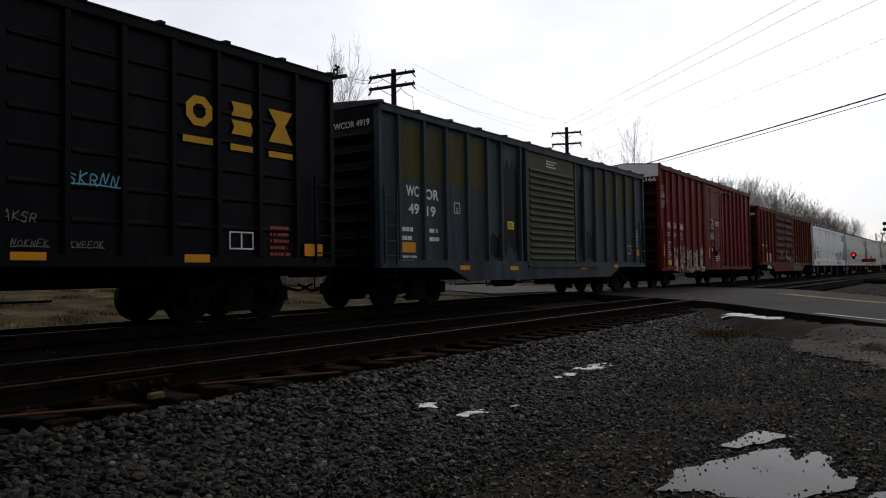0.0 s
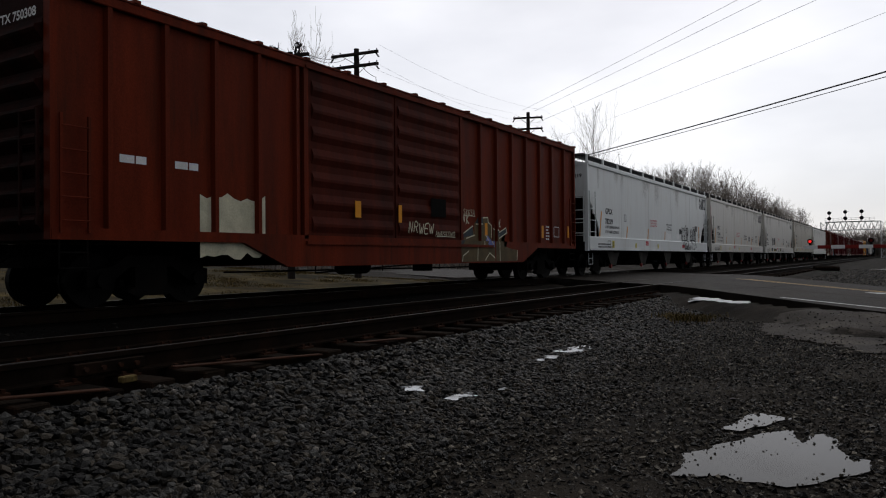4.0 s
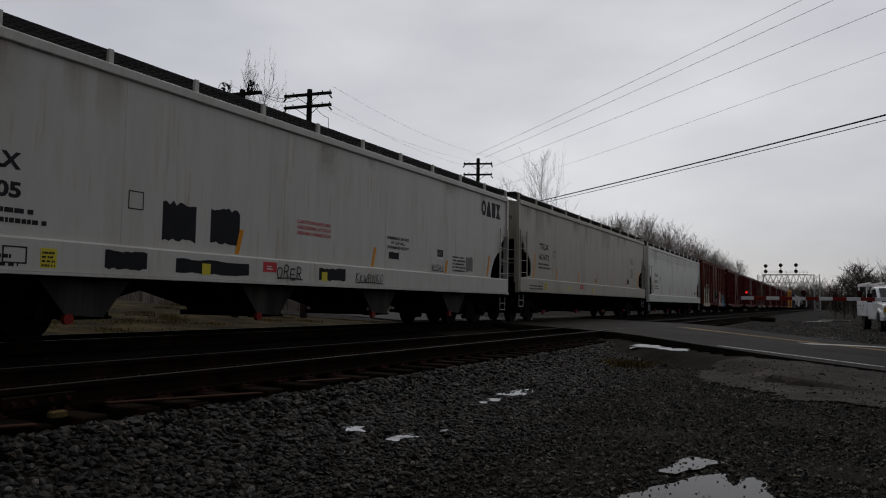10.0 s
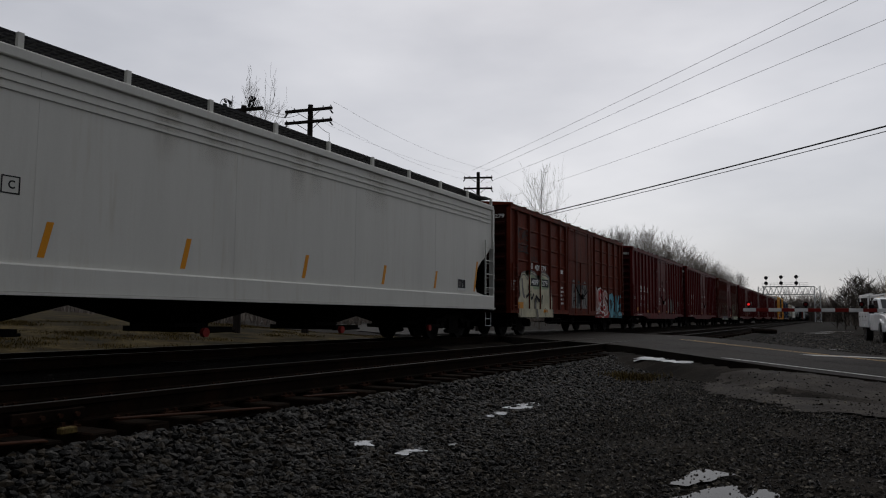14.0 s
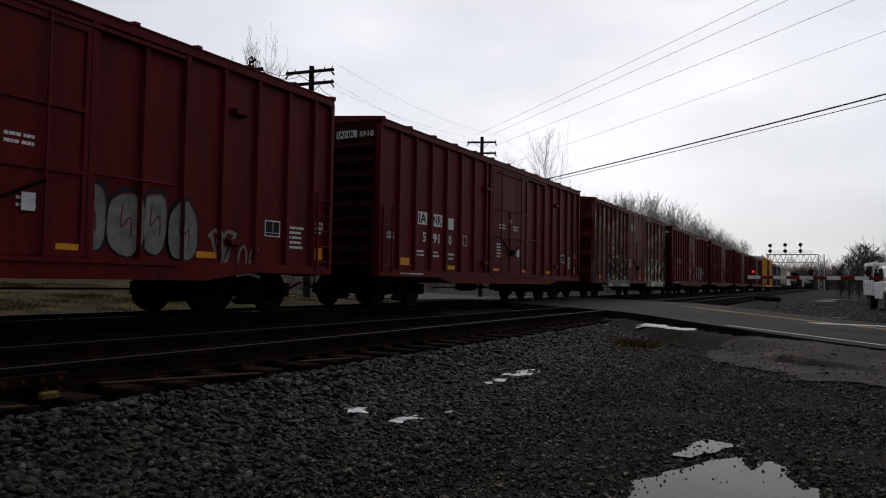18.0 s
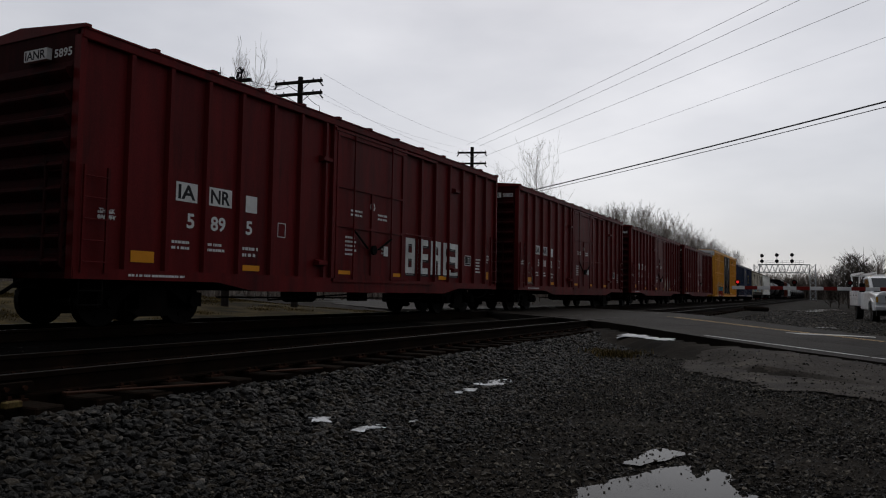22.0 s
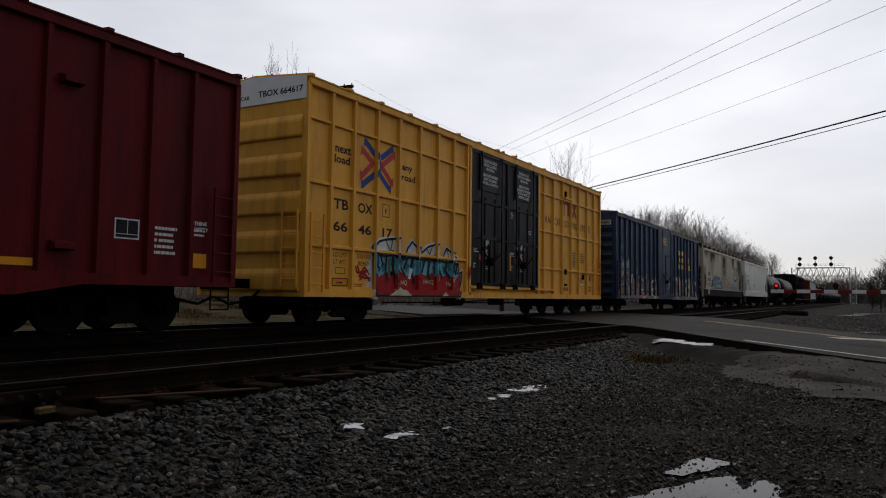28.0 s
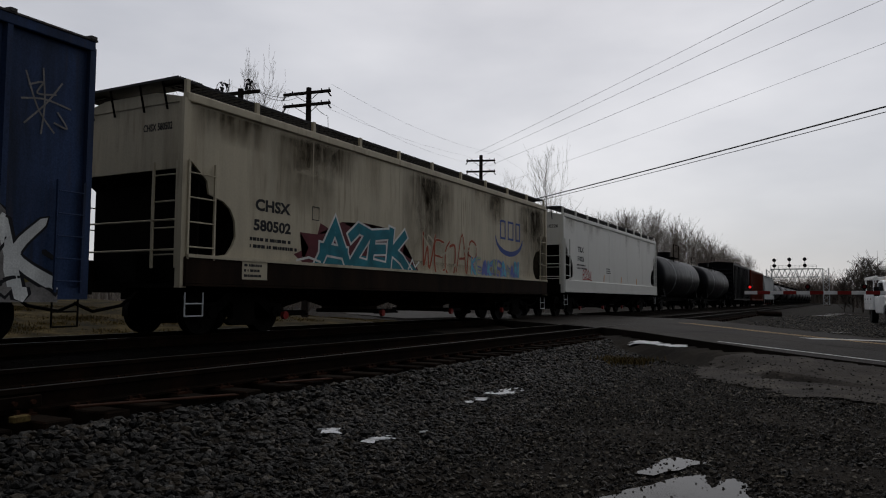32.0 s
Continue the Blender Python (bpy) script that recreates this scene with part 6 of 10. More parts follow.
    patch(c, 13.55, 14.05, 1.84, 2.17, W, 1.4865, "notice"), patch(c, 13.57, 13.85, 1.89, 2.15, K, 1.4905, "notice"), patch(c, 13.87, 14.03, 1.89, 2.15, K, 1.4905, "notice"), patch(c, 13.85, 14.32, 1.16, 1.33, M["sticker_red"], 1.571, "notice")
    smear(c, 13.0, 13.6, 1.6, 1.9, M["white_paint"], 5, 1.487), patch(c, 17.09, 17.7, 2.15, 2.42, M["g_silver"], 1.487, "notice", 0.002)
    marks(c, 16.6, 17.6, 1.9, 2.4, 5, K, 1.489, 5)
    patch(c, 18.0, 18.11, 1.52, 2.4, R, 1.487, "reflective_strip")

    c = hopper("off-white covered hopper with rust-streaked corner", 90.54, 20.03, M["warm_white_car"], tapes=[(1.45, 2.5), (5.0, 2.0), (7.9, 2.0), (10.6, 2.0), (12.9, 1.85), (14.95, 2.1), (18.4, 2.35)])
    hopper_marks(c, "GPLX", "77696", 2.05, weights=("220700", "100100", "65300", "29600")), ladle_logo(c, 18.1, 19.85, 3.42, 4.02), tape_rows(c, 2, 1.0)
    outline(c, 4.75, 5.0, 2.25, 2.55, 0.018, K, 1.488)
    for k, s in enumerate(("CAUTION BEFORE", "UNLOADING ATTACH", "GROUND CONNECTION")):
        letters(c, s, 8.6, 9.8, 2.3 - 0.12 * k, 2.38 - 0.12 * k, M["sticker_red"], 1.489)
    marks(c, 11.6, 12.9, 1.9, 2.3, 3, K, 1.489, 6), framed_notice(c, *(13.55, 14.05, 1.75, 2.2)), marks(c, 16.8, 17.5, 1.75, 2.35, 6, K, 1.489, 7), marks(c, 15.15, 15.9, 1.85, 2.2, 3, K, 1.489, 8), patch(c, 14.0, 14.4, 1.15, 1.35, M["sticker_red"], 1.571, "notice")
    smear(c, -0.06, 0.06, 1.6, 4.0, M["faded_red"], 5, 1.532, "rust_streak")

    c = hopper("grey-white covered hopper with black painted-over patches", 112.01, 19.74, M["warm_white_car"], tapes=[(1.2, 2.3), (6.6, 2.0), (11.3, 2.0), (15.2, 1.9), (18.2, 2.2)])
    hopper_marks(c, "GPLX", "77405", 1.35), ladle_logo(c, 17.6, 19.2, 3.5, 4.0), tape_rows(c, 3, 1.0)
    outline(c, 4.05, 4.35, 2.1, 2.4, 0.018, K, 1.488)
    for k, (a, b, z0, z1, o) in enumerate(((4.75, 5.5, 1.62, 2.35, 1.487), (5.85, 6.6, 1.65, 2.38, 1.487), (3.6, 4.4, 1.1, 1.42, 1.572), (5.0, 6.8, 1.1, 1.38, 1.572), (9.0, 10.0, 1.1, 1.4, 1.572), (12.0, 12.5, 1.75, 1.95, 1.487))):
        smear(c, a, b, z0, z1, M["g_black"], 60 + k, o)
    for k, s in enumerate(("CAUTION BEFORE", "UNLOADING ATTACH", "GROUND CONNECTION")):
        letters(c, s, 8.3, 9.5, 2.3 - 0.12 * k, 2.38 - 0.12 * k, M["sticker_red"], 1.489)
    for k, s in enumerate(("HAMMERING ON SIDE", "OF CAR WILL", "CONTAMINATE PRODUCT")):
        letters(c, s, 11.9 + 0.2 * (k == 1), 13.0 - 0.2 * (k == 1), 2.26 - 0.12 * k, 2.34 - 0.12 * k, K, 1.489)
    scrawl(c, 7.6, 8.4, 1.1, 1.4, K, 66, 0.03, 1.575, 2), scrawl(c, 14.3, 15.0, 1.55, 1.75, K, 67, 0.03, 1.49, 2), scrawl(c, 10.4, 11.6, 1.1, 1.35, K, 68, 0.02, 1.575, 3), marks(c, 15.6, 16.6, 1.6, 2.1, 5, K, 1.489, 9), smear(c, 16.5, 17.0, 1.6, 2.1, M["g_silver"], 69, 1.488), framed_notice(c, *(14.6, 15.0, 1.9, 2.2))

    c = hopper("tan-grey covered hopper with curved sides", 132.87, 20.19, M["tan_car"], eave=4.3, sill=1.12, tapes=[(1.62, 2.56), (4.23, 2.1), (7.18, 2.1), (10.16, 2.07), (13.1, 2.07), (16.0, 2.04), (18.8, 2.56)], nose="lobed")
    hopper_marks(c, "TILX", "621672", 2.14, 2.37, 1.12, (0.45, 1.2)), tape_rows(c, 4, 1.12)
    outline(c, 3.76, 4.05, 2.56, 2.8, 0.018, K, 1.488), marks(c, 9.7, 10.1, 1.75, 1.9, 2, K, 1.489, 4), marks(c, 12.9, 14.4, 1.75, 2.0, 3, M["tan_car"], 1.489, 4), framed_notice(c, *(16.02, 16.55, 1.72, 2.1)), marks(c, 16.8, 17.7, 2.2, 2.7, 5, M["faint_text"], 1.489, 6), marks(c, 16.8, 17.6, 2.95, 3.3, 3, M["faint_text"], 1.489, 7), patch(c, 18.55, 18.66, 1.65, 2.5, R, 1.487, "reflective_strip")

    c = hopper("white covered hopper with smooth curved sides", 154.29, 19.98, M["pale_green_car"], eave=4.2, sill=0.93, tapes=[(1.66, 2.4), (4.19, 1.97), (6.8, 1.98), (10.12, 1.95), (13.27, 1.93), (16.01, 1.94), (18.69, 2.4)], nose="curved")
    hopper_marks(c, "EQUX", "621170", 1.91, 2.07, 1.0)
    outline(c, 3.5, 3.77, 2.29, 2.54, 0.018, K, 1.488), letters(c, "C", 3.6, 3.7, 2.36, 2.48, K, 1.489), framed_notice(c, *(17.4, 17.95, 1.45, 1.8)), outline(c, 2.6, 2.9, 1.05, 1.25, 0.02, K, 1.572)
    for k in range(3):
        part("roof_rib", box(B(), 1.485, 1.51, 0.1, 19.88, 3.72 + 0.13 * k, 3.76 + 0.13 * k), M["pale_green_car"], c)


IANR_POSTS = (0.96, 1.79, 2.68, 3.57, 4.5, 5.41, 6.3, 10.79, 11.65, 12.55, 13.45, 14.35, 15.2)


def maroon_car(label, front, L, digits):
    c = boxcar(label, front, L, 4.62, 0.78, M["maroon"], IANR_POSTS, (6.68, 9.75, 0.95, 4.36, "plug", M["maroon"]), ends=9, end_paint=M["shaded_end_maroon"], fish=[(3.0, 0.78), (4.0, 0.62), (12.2, 0.62), (13.2, 0.78)], group="maroon boxcars of the freight train")
    for s, a, b in (("IA", 2.06, 2.46), ("NR", 2.84, 3.34)):
        patch(c, a - 0.05, b + 0.05, 2.2, 2.54, W, 1.467, "letter_panel"), letters(c, s, a, b, 2.24, 2.5, K, 1.473)
    patch(c, 3.78, 4.1, 2.17, 2.5, W, 1.467, "white_square")
    a, b, d = digits
    letters(c, a, 2.28, 2.46, 1.73, 2.0, W), letters(c, b, 2.86, 3.24, 1.73, 2.0, W), letters(c, d, 3.8, 3.98, 1.73, 2.0, W)
    part("letter_panel", box(B(), 0.28, 0.84, -0.092, -0.002, 4.2, 4.38), W, c)
    letters(c, "IANR", 0.31, 0.81, 4.22, 4.36, K, 0.094, True), letters(c, "".join(digits), 0.9, 1.32, 4.22, 4.36, W, 0.004, True)
    for y in (0.45, 15.28):
        letters(c, "THINK", y, y + 0.3, 1.83, 1.9, W, 1.5), letters(c, "SAFETY", y - 0.02, y + 0.32, 1.73, 1.8, W, 1.5)
    marks(c, 1.95, 2.4, 1.35, 1.55, 2, W, seed=2), marks(c, 2.8, 3.3, 1.35, 1.55, 2, W, seed=3), marks(c, 3.72, 4.25, 1.3, 1.55, 2, W, seed=4), marks(c, 0.45, 0.8, 1.75, 1.9, 2, W, seed=5)
    outline(c, 4.75, 5.0, 1.75, 2.05, 0.016, W, 1.47)
    for y in (1.1, 3.74, 6.85, 9.3, 12.0):
        patch(c, y, y + 0.48, 1.02 if y > 2 else 1.08, 1.13 if y > 2 else 1.27, R, 1.47 if y < 6 or y > 10 else 1.54)
    outline(c, 13.75, 14.2, 1.5, 1.82, 0.022, W, 1.47), patch(c, 13.78, 14.17, 1.53, 1.79, M["g_black"], 1.468, "data_panel", 0.001), patch(c, 13.98, 13.99, 1.58, 1.8, W, 1.47, "data_line"), patch(c, 13.77, 14.18, 1.57, 1.58, W, 1.4705, "data_line"), marks(c, 14.5, 15.0, 1.3, 1.8, 5, W, seed=6), patch(c, 15.3, 15.6, 1.1, 1.35, R, 1.47), marks(c, 15.3, 15.6, 1.65, 1.8, 2, W, seed=7)
    for k, (y0, y1, z0, z1) in enumerate(((7.3, 8.0, 2.45, 2.65), (8.5, 9.0, 2.45, 2.65), (7.1, 7.6, 1.5, 2.0), (8.7, 9.0, 1.6, 1.8))):
        marks(c, y0, y1, z0, z1, 2 + (k == 2) * 3, W, 1.54, k)
    part("tag_disc", rod(B(), (1.54, 8.25, 2.75), (1.546, 8.25, 2.75), 0.11, 16), W, c), patch(c, 8.235, 8.265, 2.66, 2.84, M["maroon"], 1.547, "disc_bar", 0.002), part("disc_centre", rod(B(), (1.546, 8.25, 2.75), (1.548, 8.25, 2.75), 0.075, 14), M["maroon"], c)
    for y, z in ((12.95, 3.72), (12.9, 1.3), (6.3, 3.6), (6.2, 1.25)):
        part("door_stop", prism(B(), [(1.47, z - 0.05), (1.62, z - 0.02), (1.62, z + 0.06), (1.47, z + 0.1)], "y", y - 0.2, y + 0.12), M["maroon"], c)
    part("guide_rail", rod(B(), (1.56, 9.85, 2.2), (1.56, 11.4, 2.2), 0.02), M["maroon"], c)
    patch(c, 8.75, 8.95, 1.55, 1.8, W, 1.58, "notice"), marks(c, 1.0, 2.2, 0.84, 0.92, 1, W, 1.562, 8)
    return c


def middle_cars():
    posts = (0.68, 1.91, 3.06, 4.21, 5.36, 6.2, 10.48, 11.7, 12.84, 14.03, 15.1)
    c = boxcar("brown boxcar with cream graffiti and ribbed side panels", 175.71, 15.77, 4.6, 0.8, M["brown"], posts, (6.45, 9.88, 0.85, 4.45, "plug", M["brown"]), panel_rows=6, end_paint=M["shaded_end_brown"])
    letters(c, "NS", 1.98, 2.3, 2.45, 2.68, W, 1.503), letters(c, "409279", 2.5, 3.75, 2.42, 2.65, W, 1.503), letters(c, "NS 409279", 0.25, 1.35, 4.12, 4.26, W, 0.095, True)
    cream, grey, pale, dark = M["g_cream"], M["g_silver"], M["g_lime"], M["g_black"]
    shape = [(0.8, 0.66), (0.74, 1.2), (1.0, 1.42), (0.92, 1.95), (1.12, 2.22), (1.45, 2.28), (1.72, 2.14), (1.98, 2.36), (2.5, 2.3), (2.9, 2.1), (3.1, 2.34), (3.6, 2.36), (4.1, 2.2), (4.2, 1.5), (4.45, 1.35), (4.42, 0.66)]
    piece = [([(a + 0.03, z + 0.06) for a, z in shape], grey), (shape, cream), ([(1.95, 1.95), (2.0, 2.3), (2.6, 2.24), (2.9, 2.04), (3.2, 2.24), (3.9, 2.12), (3.95, 1.75), (2.4, 1.7)], pale)]
    for line, w, ink in (([(1.0, 1.42), (0.96, 1.9), (1.15, 2.16), (1.45, 2.2), (1.7, 2.04)], 0.05, grey), ([(1.18, 2.0), (1.3, 1.5), (1.42, 1.42)], 0.14, grey), ([(1.7, 2.04), (1.98, 2.28), (2.5, 2.22), (2.9, 2.02), (3.1, 2.26), (3.6, 2.28), (4.05, 2.12), (4.12, 1.5)], 0.05, grey), ([(1.75, 1.78), (1.95, 1.84), (2.02, 1.68), (1.85, 1.6), (1.75, 1.78)], 0.035, dark), ([(1.6, 1.4), (1.85, 1.5), (2.1, 1.34), (2.3, 1.5)], 0.1, dark), ([(2.6, 1.45), (2.95, 1.3), (3.25, 1.45), (3.1, 1.2)], 0.12, dark), ([(2.5, 1.3), (2.55, 0.95), (2.6, 0.7)], 0.16, grey), ([(2.42, 0.95), (2.5, 1.36), (2.66, 1.2)], 0.05, dark), ([(4.3, 1.35), (4.32, 0.9), (4.38, 0.7)], 0.06, dark), ([(0.84, 1.1), (0.9, 0.8), (0.84, 0.68)], 0.05, grey), ([(3.4, 0.72), (3.55, 1.0), (3.7, 0.8)], 0.04, grey)):
        piece += [(q, ink) for q in band(curve_through(line, 4), w)]
    lay_paint(c, piece, posts, off=1.505, step=0.05, sill=0.97, label="cream throw-up lettering with grey shading")
    for a, b, s in ((2.0, 2.95, "409"), (3.15, 4.0, "279")):
        patch(c, a, b, 1.82, 2.12, K, 1.51, "number_panel"), letters(c, s, a + 0.12, b - 0.12, 1.87, 2.07, W, 1.516)
    patch(c, 0.75, 1.3, 0.95, 1.2, R, 1.512), patch(c, 3.3, 3.8, 0.85, 0.96, R, 1.562), marks(c, 0.1, 0.5, 1.6, 2.0, 4, W, 1.53, 4)
    graffiti(c, 6.89, 9.13, 1.06, 2.3, [M["g_silver"], M["slate_blue"]], M["g_black"], seed=103, backdrop=M["g_silver"], off=1.54, count=3)
    graffiti(c, 10.5, 12.75, 0.66, 2.2, [M["g_pink"], M["g_red"]], M["g_white"], seed=104, sill=0.97, backdrop=M["g_red"], posts=posts, off=1.505, step=0.05, count=3)
    graffiti(c, 12.95, 15.4, 0.66, 1.9, [M["g_cyan"], M["g_teal"]], M["g_black"], seed=105, sill=0.97, backdrop=M["g_teal"], posts=posts, off=1.505, step=0.05, count=3)
    scrawl(c, 0.78, 1.85, 3.45, 3.95, M["black_paint"], 7, 0.09, 1.505), scrawl(c, 0.78, 1.8, 3.0, 3.4, M["black_paint"], 8, 0.08, 1.505), scrawl(c, 2.1, 2.8, 2.75, 2.95, M["black_paint"], 9, 0.04, 1.505), marks(c, 5.5, 5.9, 1.2, 2.0, 5, W, 1.503, 3), patch(c, 5.5, 5.8, 2.45, 2.6, W, 1.503, "notice")

    c = maroon_car("maroon boxcar with three silver painted blobs", 193.7, 15.82, ("5", "90", "1"))
    blobs = [(9.86, 1.56, 0.33, 0.5), (10.5, 1.5, 0.31, 0.5), (11.05, 1.56, 0.27, 0.5), (11.66, 1.44, 0.3, 0.5)]
    layers = [(bubble(a + 0.02, z + 0.03, ry * 1.16, rz * 1.1, k), M["g_black"]) for k, (a, z, ry, rz) in enumerate(blobs)]
    for k, (a, z, ry, rz) in enumerate(blobs):
        layers += [(bubble(a, z, ry, rz, k), M["g_silver"])] + [(q, M["g_maroon"]) for q in band(curve_through([(a - 0.05, z + 0.28), (a - 0.07, z - 0.05), (a + 0.1, z + 0.1), (a + 0.12, z - 0.2)]), 0.028)] + [(q, M["g_maroon"]) for q in band(curve_through(bubble(a, z, ry * 0.98, rz * 0.98, k)[:9]), 0.022)]
    lay_paint(c, layers, IANR_POSTS, label="four silver bubble letters with dark outlines")
    lay_paint(c, [(q, M["g_silver"]) for pts in ([(12.3, 1.42), (12.45, 1.52), (12.6, 1.4), (12.75, 1.52), (12.95, 1.48)], [(12.36, 1.4), (12.56, 0.84), (12.66, 0.86), (12.92, 1.45)], [(12.5, 1.35), (12.6, 1.0), (12.75, 1.35)]) for q in band(curve_through(pts), 0.07)], IANR_POSTS, label="silver sprayed ice-cream cone shape")
    scrawl(c, 13.0, 13.6, 0.7, 1.35, M["g_silver"], 112, 0.05, 1.475, 2)
    c = maroon_car("clean maroon boxcar with white lettering", 211.47, 15.97, ("5", "91", "0"))

    posts = (0.76, 1.47, 2.26, 3.06, 3.86, 4.7, 5.46, 6.18, 11.06, 12.01, 13.07, 14.06, 15.13)
    c = boxcar("worn maroon boxcar streaked pale, with black and pale green graffiti", 229.74, 16.06, 4.6, 0.72, M["worn_maroon"], posts, (6.4, 10.05, 0.85, 4.35, "plug", M["maroon"]), end_paint=M["door_rust"], ends=4, roof=M["brown"])
    rngw = random.Random(61)
    for a, b in zip((0.05,) + posts, posts + (16.0,)):
        if b - a < 1.3:
            for _ in range(2):
                lo = rngw.uniform(2.2, 3.4)
                soft_stain(c, a + 0.05 + rngw.uniform(0, 0.1), b - 0.05 - rngw.uniform(0, 0.2), lo, min(4.4, lo + rngw.uniform(0.7, 1.6)), "soft_pale", 1.4662 + 0.0006 * rngw.random(), "chalky faded paint")
    wash = [([(2.3, 0.56), (6.7, 0.56), (6.72, 0.98), (6.0, 1.04), (5.2, 0.94), (4.1, 1.06), (3.2, 0.96), (2.32, 1.02)], M["lavender"]), ([(2.4, 0.56), (3.3, 0.56), (3.0, 0.72), (2.5, 0.74)], M["g_lime"]), ([(4.6, 0.56), (6.3, 0.56), (5.9, 0.7), (5.0, 0.68)], M["g_lime"])]
    wash += [([(a, 1.8), (a + 0.5, 2.0), (a + 0.35, top), (a + 0.12, top - 0.14), (a - 0.12, top - 0.02)], M["g_orange"]) for a, top in ((3.15, 2.36), (4.55, 2.34), (5.45, 2.22), (2.5, 2.05))]
    lay_paint(c, wash, posts, sill=0.89, label="faded lavender and orange paint behind the letters")
    graffiti(c, 2.2, 6.7, 0.86, 2.2, [M["g_black"]], M["g_lime"], seed=131, posts=posts, weight=0.27, count=5, off=1.4695)
    for k, (a, b) in enumerate(((1.05, 1.5), (1.75, 2.2), (2.45, 2.9))):
        lay_paint(c, [(q, M["faded_orange"]) for q in band(curve_through([(b, 2.72), (a + 0.05, 2.76), (a, 2.5), (b - 0.05, 2.45), (b, 2.22), (a, 2.2)] if k == 2 else [(b, 2.7), (a, 2.75), (a, 2.2), (b, 2.2)]), 0.1)], posts, off=1.467, name="ghost_lettering", label="faded orange ghost lettering")
    graffiti(c, 10.4, 15.9, 0.55, 2.25, [M["g_lime"], M["g_lime"], M["g_cream"]], M["g_black"], seed=136, sill=0.89, backdrop=M["g_black"], posts=posts, weight=0.15, count=7, glint=M["g_white"])
    scrawl(c, 0.1, 0.7, 3.2, 3.7, M["g_blue"], 133, 0.04, 1.475, 2), scrawl(c, 1.2, 1.9, 2.9, 3.4, M["slate_blue"], 134, 0.05, 1.475, 2), scrawl(c, 2.3, 2.6, 2.2, 2.6, M["g_white"], 135, 0.03, 1.475, 2), scrawl(c, 6.6, 6.95, 1.6, 2.1, M["g_white"], 136, 0.03, 1.54, 2)
    for y in (0.85, 3.3, 5.6, 8.6, 10.6, 13.3):
        patch(c, y, y + 0.45, 0.95, 1.07, R, 1.478 if not 6 < y < 10 else 1.58)
    patch(c, 0.86, 0.96, 1.2, 2.1, R, 1.47, "reflective_strip"), marks(c, 7.0, 7.8, 3.6, 4.0, 4, W, 1.54, 3), marks(c, 3.55, 3.8, 2.3, 2.6, 3, W, 1.47, 5), outline(c, 3.4, 3.75, 2.45, 2.8, 0.016, W, 1.47), patch(c, 13.2, 13.55, 1.55, 1.9, W, 1.476, "notice"), outline(c, 13.2, 13.55, 1.55, 1.9, 0.03, K, 1.482)

    c = maroon_car("maroon boxcar with large white outlined graffiti letters", 248.2, 16.08, ("5", "89", "5"))
    letters_at = [(9.56, 9.88, LETTER_A), (10.1, 10.46, LETTER_B), (10.8, 11.22, LETTER_E), (11.56, 12.0, LETTER_A), (12.34, 13.15, LETTER_B)]
    lay_paint(c, block_letters(1.24, 2.04, letters_at, 0.165, M["g_white"], M["g_black"], M["g_silver"]), IANR_POSTS, label="large white block graffiti letters with dark shadows")
    outline(c, 14.02, 14.1, 1.56, 1.76, 0.012, W, 1.472)
    c = maroon_car("maroon boxcar with a pale scrawl by its number", 266.33, 15.64, ("5", "88", "2"))
    scrawl(c, 1.15, 1.75, 1.0, 1.85, M["g_silver"], 151, 0.035, 1.475, 3)
    c = maroon_car("maroon boxcar with a peeling white patch", 284.05, 15.9, ("5", "96", "4"))
    smear(c, 9.95, 10.75, 0.8, 2.05, M["g_cream"], 161, 1.468, rough=0.45), smear(c, 10.85, 11.6, 0.8, 2.1, M["faded_panel"], 164, 1.468, rough=0.5), smear(c, 11.75, 12.4, 0.9, 1.9, M["g_silver"], 162, 1.468, rough=0.5), smear(c, 11.68, 12.2, 1.0, 2.1, M["g_black"], 163, 1.4685, rough=0.5)
    maroon_car("plain maroon boxcar with white lettering", 302.02, 16.21, ("5", "87", "3"))


